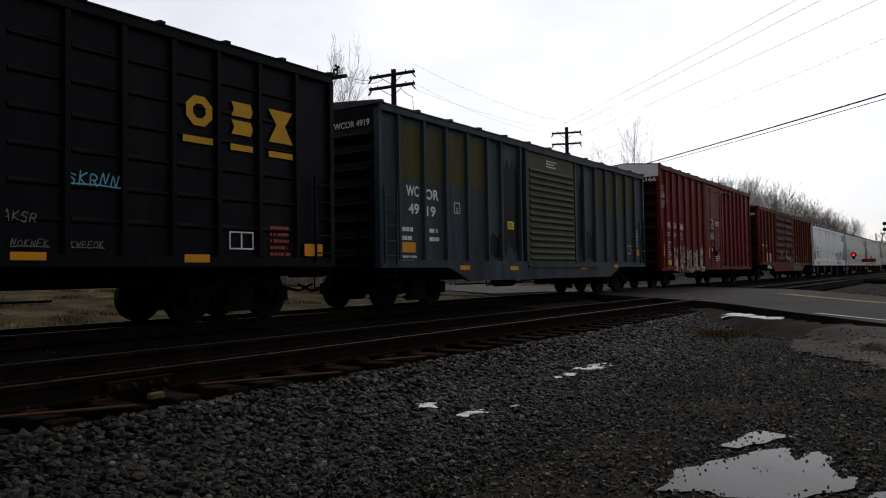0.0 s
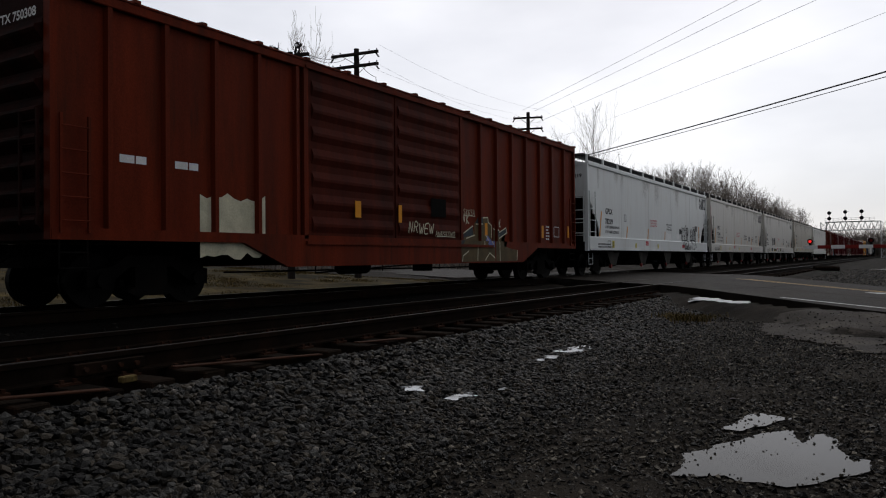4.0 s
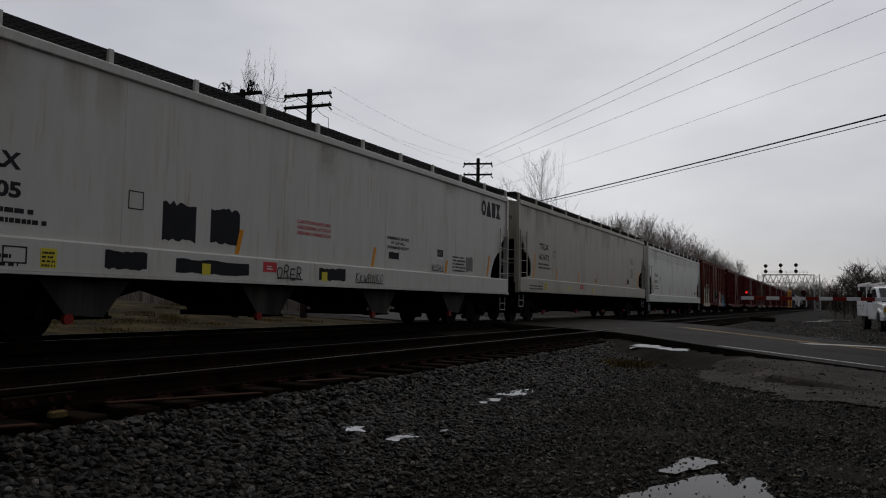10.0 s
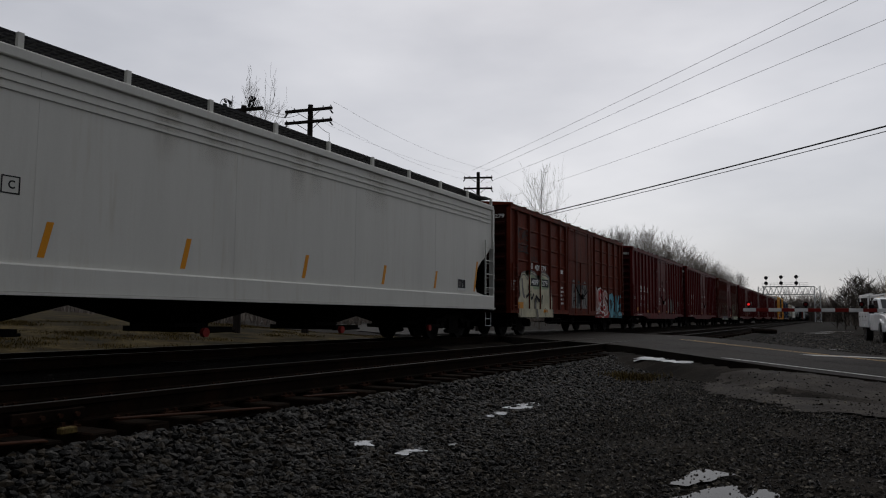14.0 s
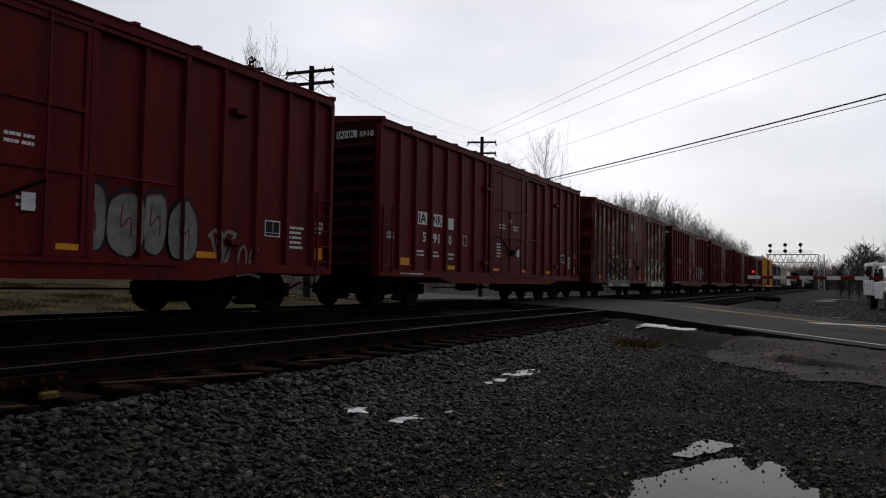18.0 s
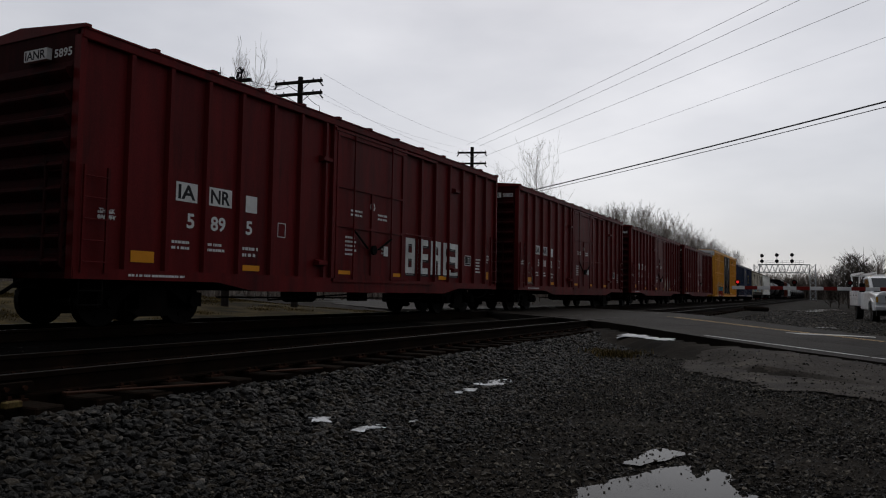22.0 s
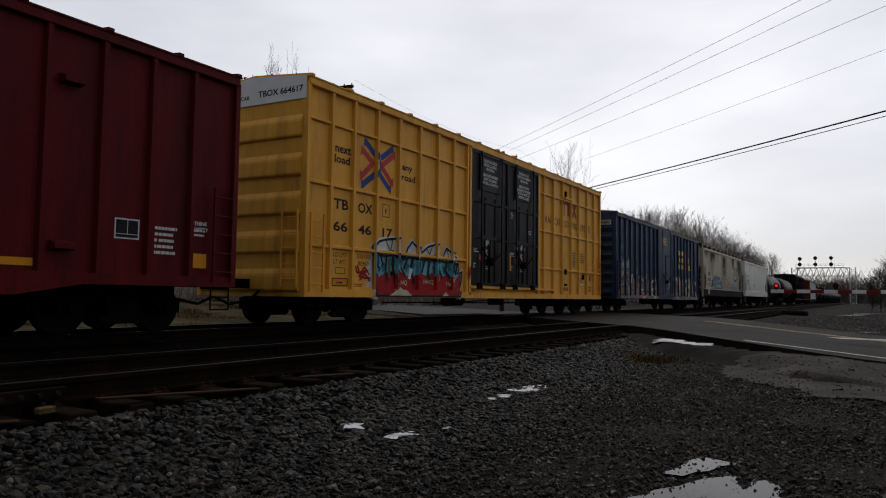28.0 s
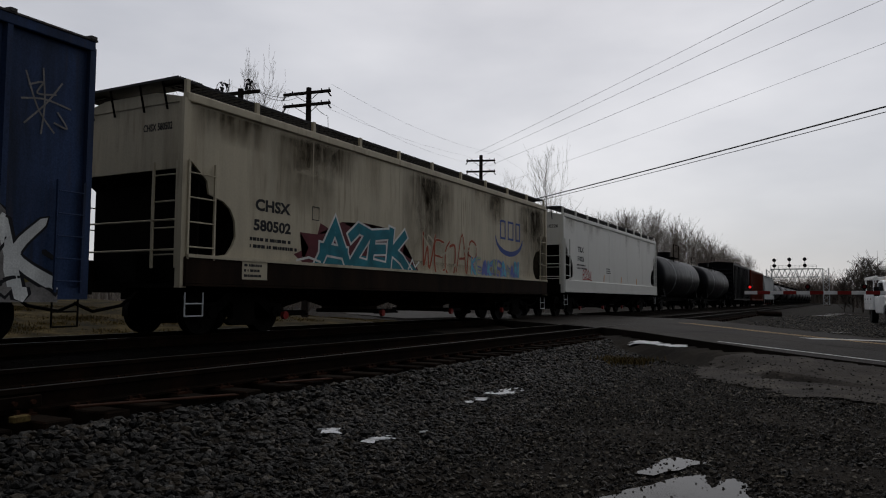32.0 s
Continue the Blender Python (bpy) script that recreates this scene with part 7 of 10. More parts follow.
def car_yellow():
    L = 19.39
    posts = (0.83, 1.64, 2.56, 3.51, 4.48, 5.42, 6.29, 7.1, 12.98, 13.91, 14.84, 15.8, 16.68, 17.68, 18.57)
    Yp = M["yellow"]
    c = boxcar("yellow high-cube boxcar with black double doors and bright graffiti", 320.18, L, 5.2, 0.62, Yp, posts, (7.34, 12.36, 1.0, 5.0, "double", M["door_black"]), top_panel=M["white_paint"], ends=5, flat_ends=True)
    for z in (1.7, 3.04, 4.38):
        for a, b in ((0.1, 7.1), (12.5, 19.3)):
            part("side_rail", prism(B(), [(1.465, z - 0.05), (1.53, z - 0.025), (1.53, z + 0.025), (1.465, z + 0.05)], "y", a, b), Yp, c)
    for s, y0, y1, z0, z1 in (("next", 1.0, 1.57, 3.8, 3.97), ("load", 0.98, 1.54, 3.57, 3.75), ("any", 3.7, 4.18, 3.76, 3.93), ("road", 3.68, 4.32, 3.55, 3.72), ("TB", 0.98, 1.52, 2.55, 2.78), ("OX", 1.88, 2.45, 2.55, 2.78), ("66", 0.99, 1.5, 2.06, 2.28), ("46", 1.9, 2.42, 2.06, 2.28), ("17", 2.88, 3.3, 2.06, 2.28)):
        letters(c, s, y0, y1, z0, z1, K, 1.469, bold=0.026)
    for s, y0, y1, z0 in (("LD LMT", 1.02, 1.5, 1.5), ("LT WT", 1.02, 1.44, 1.34), ("203100", 1.86, 2.38, 1.5), ("80900", 1.92, 2.34, 1.34)):
        letters(c, s, y0, y1, z0, z0 + 0.1, M["door_black"], 1.469, bold=0.0)
    outline(c, 1.1, 1.44, 1.13, 1.27, 0.012, K, 1.469)
    # crossed arrow logo, two colours: an outer and an inner chevron on each side
    blue, red = M["logo_blue"], M["sticker_red"]
    arms = []
    bent = [(2.18, 4.2), (2.52, 3.98), (2.66, 3.9), (2.73, 3.8), (2.73, 3.7), (2.66, 3.6), (2.54, 3.53), (2.09, 3.25)]
    arms += [(q, blue) for q in band(bent, 0.15)]
    arms += [(q, red) for line in ([(2.06, 3.99), (2.44, 3.77), (2.04, 3.44)], [(2.86, 3.81), (3.27, 4.08)], [(2.84, 3.71), (3.2, 3.43)]) for q in band(line, 0.14)]
    arms += [(q, blue) for line in ([(2.82, 3.98), (3.2, 4.22)], [(2.76, 3.52), (3.1, 3.27)]) for q in band(line, 0.14)]
    for y, z, dy, dz, m in ((2.13, 4.24, -1, 1, blue), (2.04, 3.2, -1, -1, blue), (3.24, 4.25, 1, 1, blue), (3.15, 3.23, 1, -1, blue), (2.01, 4.03, -1, 1, red), (1.99, 3.4, -1, -1, red), (3.31, 4.11, 1, 1, red), (3.24, 3.4, 1, -1, red)):
        arms.append(([(y + 0.05 * dy, z + 0.1 * dz), (y + 0.07 * dy, z - 0.15 * dz), (y - 0.12 * dy, z)], m))
    lay_paint(c, arms, posts, label="crossed red and blue arrow logo", name="logo_arrow")
    outline(c, 2.87, 3.16, 2.55, 2.86, 0.014, K, 1.469), letters(c, "F", 2.98, 3.05, 2.62, 2.75, K, 1.469)
    patch(c, 0.98, 1.54, 0.86, 1.04, M["reflector"], 1.469, "notice"), outline(c, 0.98, 1.54, 0.86, 1.04, 0.02, K, 1.474), marks(c, 1.12, 1.4, 0.92, 0.99, 1, K, 1.476, 4), marks(c, 1.8, 2.2, 0.86, 0.95, 2, K, 1.469, 6)
    smear(c, 0.86, 1.0, 1.1, 1.45, M["rust_run"], 64, 1.468, "rust_stain", 0.3)
    # four spiky letters: white crowns, teal middles, red feet
    crowns = [[(2.48, 1.62), (2.46, 1.8), (2.56, 1.9), (2.95, 2.0), (3.56, 2.08), (3.6, 1.85), (3.62, 1.64)],
              [(3.88, 1.6), (3.98, 1.84), (4.2, 2.04), (4.42, 1.92), (4.64, 1.84), (4.6, 1.6)],
              [(4.7, 1.8), (5.0, 1.96), (5.46, 2.06), (5.5, 1.86), (5.54, 1.6), (5.0, 1.64)],
              [(5.74, 1.62), (5.86, 1.84), (5.98, 1.98), (6.3, 1.86), (6.62, 1.72), (6.66, 1.54)]]
    body = [(2.52, 0.66), (2.48, 1.66), (3.0, 1.6), (3.62, 1.7), (3.8, 1.56), (4.1, 1.66), (4.6, 1.6), (5.3, 1.66), (5.62, 1.6), (6.2, 1.62), (6.66, 1.56), (6.7, 1.4), (6.58, 1.3), (6.86, 1.36), (6.84, 1.1), (6.62, 0.66)]
    feet = [(2.54, 0.67), (2.52, 1.18), (2.75, 1.1), (2.98, 1.2), (3.3, 1.14), (3.55, 1.3), (3.9, 1.2), (4.2, 1.08), (4.5, 1.28), (4.9, 1.2), (5.3, 1.3), (5.7, 1.16), (6.1, 1.28), (6.5, 1.12), (6.82, 1.32), (6.8, 1.08), (6.6, 0.67)]
    white, black = M["g_white"], M["g_black"]
    layers = [(q, white) for line in crowns + [body] for q in band(line, 0.15)]
    layers += [(body, M["g_cyan"]), (feet, M["g_red"])] + [(line, white) for line in crowns]
    rng = random.Random(181)
    for k in range(15):
        y, z = 2.66 + 0.265 * k, rng.uniform(1.28, 1.52)
        layers.append(([(y - 0.1, z + rng.uniform(0.02, 0.15)), (y + rng.uniform(-0.06, 0.06), z - 0.14), (y + 0.12, z + rng.uniform(-0.04, 0.1)), (y + 0.03, z + 0.16)], M["g_teal"]))
    drips = [[(2.62, 1.6), (2.6, 1.36), (2.74, 1.3)], [(2.8, 1.62), (2.9, 1.4)], [(3.05, 1.68), (3.02, 1.2), (3.1, 1.06)], [(3.32, 1.72), (3.34, 1.3), (3.46, 1.04)], [(3.7, 1.66), (3.66, 1.4), (3.9, 1.16)], [(4.0, 1.6), (3.84, 1.36)],
             [(4.24, 1.6), (4.14, 1.34), (4.3, 1.02)], [(4.52, 1.62), (4.6, 1.24), (4.5, 1.1)], [(4.86, 1.64), (4.7, 1.3)], [(5.06, 1.62), (5.0, 1.2), (5.12, 1.1)], [(5.32, 1.74), (5.34, 1.3)], [(5.62, 1.7), (5.56, 1.42), (5.74, 1.18)], [(6.0, 1.6), (5.92, 1.36), (6.14, 1.2)], [(6.34, 1.62), (6.24, 1.4), (6.44, 1.24)], [(6.6, 1.54), (6.5, 1.3)]]
    layers += [(q, black) for k, line in enumerate(drips) for q in band(line, (0.11, 0.06, 0.085)[k % 3])]
    layers += [([(3.12, 1.1), (3.24, 1.1), (3.2, 1.54), (3.12, 1.56)], M["g_ochre"]), ([(4.02, 1.1), (4.12, 1.08), (4.24, 1.34), (4.1, 1.38)], white), ([(5.44, 1.06), (5.6, 1.06), (5.58, 1.2), (5.46, 1.2)], M["g_cream"]), ([(6.2, 1.12), (6.42, 0.96), (6.46, 1.02), (6.26, 1.18)], M["g_cream"])]
    layers += [(q, black) for line in crowns + [body + body[:1]] for q in band(line, 0.055)]
    layers += [(q, black) for line in ([(2.5, 1.64), (3.6, 1.7)], [(3.86, 1.62), (4.62, 1.6)], [(4.66, 1.6), (5.56, 1.58)], [(5.7, 1.6), (6.66, 1.52)], [(3.0, 1.98), (3.2, 1.74), (3.3, 2.04)], [(4.9, 1.9), (5.06, 1.76), (5.2, 1.98)], [(5.98, 1.96), (6.1, 1.7)]) for q in band(line, 0.03)]
    layers += [([(3.05, 0.67), (4.06, 0.67), (3.86, 0.78), (3.62, 0.9)], M["g_cream"]), ([(5.6, 0.67), (5.96, 0.67), (5.78, 0.78)], M["g_cream"])]
    lay_paint(c, layers, posts, sill=0.81, label="graffiti with white tops, teal middles and red bottoms")
    for y in posts[3:7]:
        for z0, z1, m in ((0.82, 1.2, M["g_red"]), (1.2, 1.58, M["g_cyan"]), (1.58, 1.66, black)):
            part("graffiti", prism(B(), [(1.466, y - 0.0655), (1.5505, y - 0.0405), (1.5505, y - 0.04), (1.466, y - 0.064)], "z", z0, z1), m, c)
    for y0, z0 in ((3.45, 0.92), (4.75, 0.96), (5.95, 0.92)):
        letters(c, "FAHQ", y0, y0 + 0.5, z0, z0 + 0.13, M["g_cream"], 1.508, bold=0.0)
    smear(c, 2.26, 2.46, 0.84, 1.5, white, 183, 1.467), pen(c, [[(1.84, 1.3), (1.92, 1.18), (2.3, 1.24), (1.98, 1.1), (2.4, 1.06)], [(1.9, 1.32), (2.02, 1.16), (2.16, 1.3), (2.34, 1.16)], [(2.0, 1.02), (2.2, 1.14), (2.36, 1.0)]], 0.05, M["g_red"], 1.4695, "red marker tag"), scrawl(c, 7.12, 7.3, 1.1, 1.6, M["g_red"], 185, 0.03, 1.562, 2)
    for y in (7.75, 9.35, 10.3, 11.75):
        part("door_roller", prism(B(), [(y - 0.16, 0.9), (y - 0.1, 1.06), (y + 0.1, 1.06), (y + 0.16, 0.9)], "x", 1.56, 1.66), M["under"], c)
    for a, b in ((7.34, 9.83), (9.87, 12.36)):
        for z0, z1 in ((1.0, 2.4), (2.46, 3.7)):
            for u in (0.36, 0.64):
                y = a + u * (b - a)
                part("door_stiffener", prism(B(), [(1.535, y - 0.05), (1.562, y - 0.02), (1.562, y + 0.02), (1.535, y + 0.05)], "z", z0 + 0.05, z1 - 0.05), M["door_black"], c)
    for y0, lines in ((7.96, ("CLOSE THIS DOOR", "BEFORE CLOSING", "MAIN DOOR", "CIERRE ESTA PUERTA", "ANTES DE CERRAR", "LA PUERTA PRINCIPAL")), (10.53, ("CLOSE AND LOCK", "BOTH DOORS BEFORE", "MOVING CAR", "CIERRE Y PONGA", "EL SEGURO EN AMBAS", "PUERTAS ANTES DE", "MOVER EL CARRO"))):
        part("sign_plate", box(B(), 1.536, 1.566, y0 - 0.12, y0 + 1.22, 3.86, 4.88), M["door_black"], c)
        for k, s in enumerate(lines):
            w = 0.06 * len(s)
            z = 4.72 - 0.118 * k - 0.08 * (k > 2)
            letters(c, s, y0 + 0.55 - w / 2, y0 + 0.55 + w / 2, z, z + 0.09, W, 1.568)
    for y in (0.0, 2.61):
        part("notice", box(B(), 1.537, 1.541, y + 8.27, y + 8.41, 1.82, 2.08), W, c), patch(c, y + 8.33, y + 8.41, 1.96, 2.06, M["sticker_red"], 1.542, "notice")
        patch(c, y + 7.83, y + 7.99, 1.76, 1.92, M["sticker_red"], 1.537, "notice")
        marks(c, y + 7.42, y + 7.85, 1.98, 2.12, 3, W, 1.537, 3), marks(c, y + 7.42, y + 7.66, 1.52, 1.68, 3, W, 1.537, 4), marks(c, y + 8.25, y + 8.45, 1.5, 1.62, 2, W, 1.537, 5)
        lay_paint(c, [(q, W) for line in ([(8.28, 2.26), (8.42, 2.4)], [(8.34, 2.22), (8.44, 2.32)], [(8.5, 2.4), (8.64, 2.26)], [(8.48, 2.32), (8.58, 2.22)]) for q in band([(a + y, b) for a, b in line], 0.05)], off=1.537, label="crossed white door notes", name="stencil")
    part("tag_disc", rod(B(), (1.537, 10.55, 2.25), (1.543, 10.55, 2.25), 0.07, 14), W, c)
    marks(c, 11.5, 11.85, 2.8, 2.94, 3, W, 1.537, 6), marks(c, 10.0, 10.2, 3.2, 3.4, 4, W, 1.577, 7)
    patch(c, 10.03, 10.12, 1.5, 2.0, M["reflector"], 1.537)
    # faded logo and slogan
    lay_paint(c, [([(14.73, 4.19), (15.24, 4.22), (15.24, 4.37), (14.73, 4.36)], M["faded_red"]), ([(14.98, 3.78), (15.19, 3.8), (15.21, 4.22), (14.96, 4.22)], M["faded_red"])], posts, label="faded red logo shape", name="logo_shape")
    lay_paint(c, [([(15.27, 4.22), (15.76, 4.24), (15.76, 4.38), (15.27, 4.37)], M["faded_red"]), ([(15.51, 3.81), (15.74, 3.83), (15.75, 4.24), (15.48, 4.24)], M["faded_red"])], posts, label="faded red logo shape", name="logo_shape")
    lay_paint(c, [([(15.94, 4.4), (16.16, 4.4), (16.58, 3.82), (16.36, 3.82)], M["faded_red"]), ([(16.36, 4.4), (16.58, 4.4), (16.16, 3.8), (15.94, 3.8)], M["faded_red"])], posts, label="faded red crossed logo shape", name="logo_shape")
    for s, y0, y1 in (("RAI", 13.23, 13.78), ("LCAR", 13.99, 14.76), ("POO", 14.95, 15.68), ("LING", 15.9, 16.58), ("EXPE", 16.78, 17.58), ("RTS", 17.77, 18.22)):
        letters(c, s, y0, y1, 3.36, 3.62, K, 1.469, bold=0.0)
    marks(c, 15.97, 16.5, 1.87, 2.48, 7, K, 1.469, 2), marks(c, 16.9, 17.5, 2.08, 2.48, 5, K, 1.469, 3), marks(c, 17.0, 17.2, 1.25, 1.5, 3, K, 1.469, 4), patch(c, 17.0, 17.32, 1.18, 1.24, W, 1.469, "notice")
    letters(c, "XGH61B", 15.05, 15.6, 0.93, 1.06, K, 1.469), patch(c, 15.15, 15.5, 1.12, 1.2, M["under"], 1.469, "data_panel", 0.002)
    patch(c, 17.78, 18.31, 0.94, 1.12, M["reflector"], 1.469, "notice"), outline(c, 17.78, 18.31, 0.94, 1.12, 0.02, K, 1.474, "notice_edge")
    for y, z in ((15.0, 4.62), (15.0, 1.64), (17.0, 1.5)):
        part("door_stop", box(B(), 1.53, 1.6, y, y + 0.12, z - 0.1, z + 0.1), M["under"], c, bevel=0.01)
    part("upper_guide", prism(B(), [(1.5, 4.42), (1.58, 4.44), (1.58, 4.5), (1.5, 4.54)], "y", 15.0, 15.75), Yp, c)
    smear(c, 13.05, 13.2, 1.35, 1.68, M["rust_run"], 61, 1.468, "rust_stain", 0.3), smear(c, 15.9, 16.0, 1.2, 1.62, M["faded_red"], 62, 1.468, "rust_stain", 0.3), smear(c, 18.1, 18.3, 1.3, 1.66, M["faded_red"], 63, 1.468, "rust_stain", 0.3)
    letters(c, "TBOX 664617", 0.15, 1.4, 4.9, 5.04, K, 0.032, True), letters(c, "EXCESS HEIGHT CAR", -1.35, -0.1, 4.88, 4.97, K, 0.032, True)
    part("end_cap", box(B(), 1.46, 1.545, 0.0, 0.02, 0.7, 5.08), Yp, c)


def car_blue():
    L = 19.08
    posts = (0.75, 1.6, 2.47, 3.37, 4.29, 5.21, 6.2, 7.12, 12.0, 12.95, 13.84, 14.72, 15.63, 16.69, 17.75)
    c = boxcar("faded blue boxcar with pink and yellow graffiti", 341.92, L, 4.62, 0.66, M["blue"], posts, (7.97, 11.25, 0.9, 4.5, "plug", M["blue"]), end_paint=M["blue"], roof=M["roof_grey"], fish=[(3.0, 0.66), (16.0, 0.66)])
    smear(c, 0.82, 1.52, 1.2, 2.68, M["faded_panel"], 3, 1.467, "faded_panel"), smear(c, 1.68, 2.4, 1.2, 2.64, M["faded_panel"], 4, 1.467, "faded_panel")
    for s, y0, y1, z0 in (("DRGW", 0.83, 1.5, 2.38), ("50", 0.98, 1.4, 1.95), ("600", 1.72, 2.34, 1.93)):
        letters(c, s, y0, y1, z0, z0 + 0.23, K, 1.47)
    marks(c, 0.85, 1.45, 1.5, 1.75, 2, K, 1.47, 3), marks(c, 1.75, 2.3, 1.5, 1.75, 2, K, 1.47, 4), part("letter_panel", box(B(), 0.15, 1.3, -0.092, -0.002, 4.06, 4.28), M["faded_panel"], c), letters(c, "DRGW 50600", 0.2, 1.25, 4.1, 4.24, K, 0.094, True)
    graffiti(c, 0.62, 7.8, 0.68, 1.95, [M["g_pink"], M["g_silver"], M["g_pink"], M["g_white"]], M["g_black"], seed=191, sill=0.83, backdrop=[M["g_silver"]], posts=posts, weight=0.11, count=13)
    graffiti(c, 11.35, 18.6, 0.62, 2.02, [M["g_silver"], M["g_white"], M["g_cream"], M["g_pink"]], M["g_black"], seed=192, sill=0.83, backdrop=[M["g_ochre"], M["g_silver"]], posts=posts, weight=0.13, glint=M["g_white"], count=10)
    scrawl(c, 0.95, 1.5, 2.85, 3.3, M["g_cyan"], 193, 0.02, 1.47, 2), pen(c, [[(18.05, 3.9), (18.25, 3.4), (18.5, 3.1)], [(18.0, 3.5), (18.35, 3.56), (18.75, 3.5)], [(18.6, 3.85), (18.36, 3.5), (18.05, 3.16)], [(18.3, 4.0), (18.34, 3.5), (18.3, 3.05)], [(18.1, 3.72), (18.3, 3.8), (18.22, 3.62), (18.5, 3.66)], [(18.55, 3.4), (18.7, 3.2), (18.5, 3.24)]], 0.026, M["g_silver"], 1.47, "silver star-shaped scribble"), scrawl(c, 10.0, 10.5, 1.68, 1.84, M["g_cyan"], 195, 0.02, 1.54, 2), scrawl(c, 9.9, 10.55, 1.46, 1.62, M["g_white"], 196, 0.02, 1.54, 3), scrawl(c, 10.0, 10.5, 1.24, 1.4, M["g_white"], 197, 0.02, 1.54, 3)
    # the owner's yellow name, as plain letter-sized blocks
    for y0, y1, z0, n in ((12.87, 14.65, 3.35, 6), (13.45, 14.65, 2.93, 4), (12.87, 14.65, 2.5, 7)):
        w = (y1 - y0) / n
        for k in range(n):
            o = 1.469 if min(abs(y0 + (k + 0.4) * w - p) for p in posts) > 0.12 else 1.552
            patch(c, y0 + k * w, y0 + (k + 0.72) * w, z0, z0 + 0.27, M["sticker_yellow"], o, "letter_block", 0.002)
    for z0, z1 in ((3.25, 3.65), (2.87, 3.2), (2.48, 2.82)):
        patch(c, 14.9, 15.35, z0, z1, M["sticker_red"], 1.469, "logo_block", 0.002)
    for y0, y1, z0, z1 in ((15.75, 16.2, 2.95, 3.28), (15.75, 16.2, 2.5, 2.86), (16.26, 16.6, 2.5, 2.84)):
        patch(c, y0, y1, z0, z1, M["sticker_yellow"], 1.469, "logo_block", 0.002)
    [letters(c, s, y0, y1, z, z + 0.1, M["sticker_yellow"], 1.54) for s, y0, y1, z in (("CLOSE AND LOCK", 9.0, 9.9, 4.02), ("BULKHEADS AND DOORS", 8.85, 10.15, 3.87), ("BEFORE MOVING CAR", 8.95, 10.05, 3.72))], outline(c, 3.55, 3.85, 1.95, 2.25, 0.016, W, 1.47), outline(c, 17.1, 17.5, 1.1, 1.4, 0.02, W, 1.476)
    for y in (0.6, 4.7, 12.2, 15.0):
        patch(c, y, y + 0.45, 0.88, 1.0, R, 1.478)


def end_hoppers():
    c = hopper("stained beige covered hopper with teal and pink graffiti", 362.88, 18.09, M["beige_car"], eave=4.2, sill=0.92, nose="lobed", beam=M["bay_brown"])
    part("side_ledge", box(B(), 1.47, 1.6, 0.05, 18.04, 1.4, 1.46), M["beige_car"], c)
    for y0, y1, depth in ((2.2, 4.6, 1.7), (3.0, 5.4, 0.8), (7.4, 10.4, 2.5), (8.0, 9.6, 2.0), (12.4, 14.2, 1.0), (15.2, 17.95, 2.7), (16.2, 18.0, 2.7), (0.1, 2.4, 0.6)):
        soft_stain(c, y0, y1, 4.16 - depth, 4.16, "soft_dark", 1.4872, "dark soft run-down stain")
    soft_stain(c, 2.2, 17.8, 1.44, 1.75, "soft_ochre", 1.4868, "rusty band along the lower ledge")
    hopper_marks(c, "CHSX", "580502", 1.78, 2.02, 1.12, (0.35, 1.1))
    cloud = [([(3.3, 1.46), (3.0, 1.62), (3.5, 1.8), (3.2, 2.1), (3.8, 2.1), (3.9, 2.36), (4.4, 2.2), (4.7, 2.46), (5.2, 2.34), (5.7, 2.52), (6.1, 2.34), (6.7, 2.48), (6.9, 2.2), (7.5, 2.16), (7.4, 1.9), (8.0, 1.7), (8.25, 1.46)], M["g_maroon"]), ([(3.6, 1.46), (4.0, 1.7), (7.6, 1.75), (8.2, 1.46)], M["g_teal"])]
    cloud += outlined_letters([(3.85, 4.95, 0.1, SHARP_A), (5.0, 5.75, 0.12, SHARP_Z), (5.85, 6.55, 0.1, SHARP_E), (6.7, 7.6, 0.05, SHARP_K)], 1.5, 2.34, 0.24, M["g_teal"], M["g_white"])
    cloud += [(q, M["g_white"]) for line in ([(7.7, 1.5), (7.9, 1.75), (8.05, 1.55), (8.25, 1.7)], [(3.1, 1.5), (3.5, 1.58), (3.9, 1.5)]) for q in band(line, 0.05)]
    lay_paint(c, cloud, off=1.49, label="teal graffiti letters with white edges on a maroon cloud")
    graffiti(c, 8.4, 11.9, 1.4, 2.7, [M["faded_red"]], M["beige_car"], seed=202, off=1.49, weight=0.05, count=5)
    graffiti(c, 11.5, 15.4, 1.35, 2.05, [M["g_cyan"], M["g_lime"], M["g_blue"]], M["g_blue"], seed=203, off=1.494, weight=0.14)
    # the owner's logo: three thin uprights over a dark crescent
    for y, w in ((13.75, 0.45), (14.4, 0.5), (15.1, 0.4)):
        outline(c, y, y + w, 2.75, 3.4, 0.07, M["logo_blue"], 1.489, "logo_shape")
    n = 14
    a = [(14.55 + 1.2 * math.cos(t), 2.8 + 0.62 * math.sin(t)) for t in [math.pi + math.pi * k / n for k in range(n + 1)]]
    b = [(14.55 + 1.15 * math.cos(t), 2.86 + 0.5 * math.sin(t)) for t in [2 * math.pi - math.pi * k / n for k in range(n + 1)]]
    bm = B()
    for k in range(n):
        bm.faces.new([bm.verts.new((1.489, *p)) for p in (a[k], a[k + 1], b[n - k - 1], b[n - k])])
    part("logo_shape", bm, M["logo_blue"], c, "dark blue crescent logo")
    outline(c, 3.6, 3.85, 2.4, 2.7, 0.016, K, 1.489), patch(c, 1.4, 2.1, 1.05, 1.45, M["beige_car"], 1.572, "notice"), marks(c, 1.45, 2.05, 1.1, 1.4, 3, K, 1.577, 2)
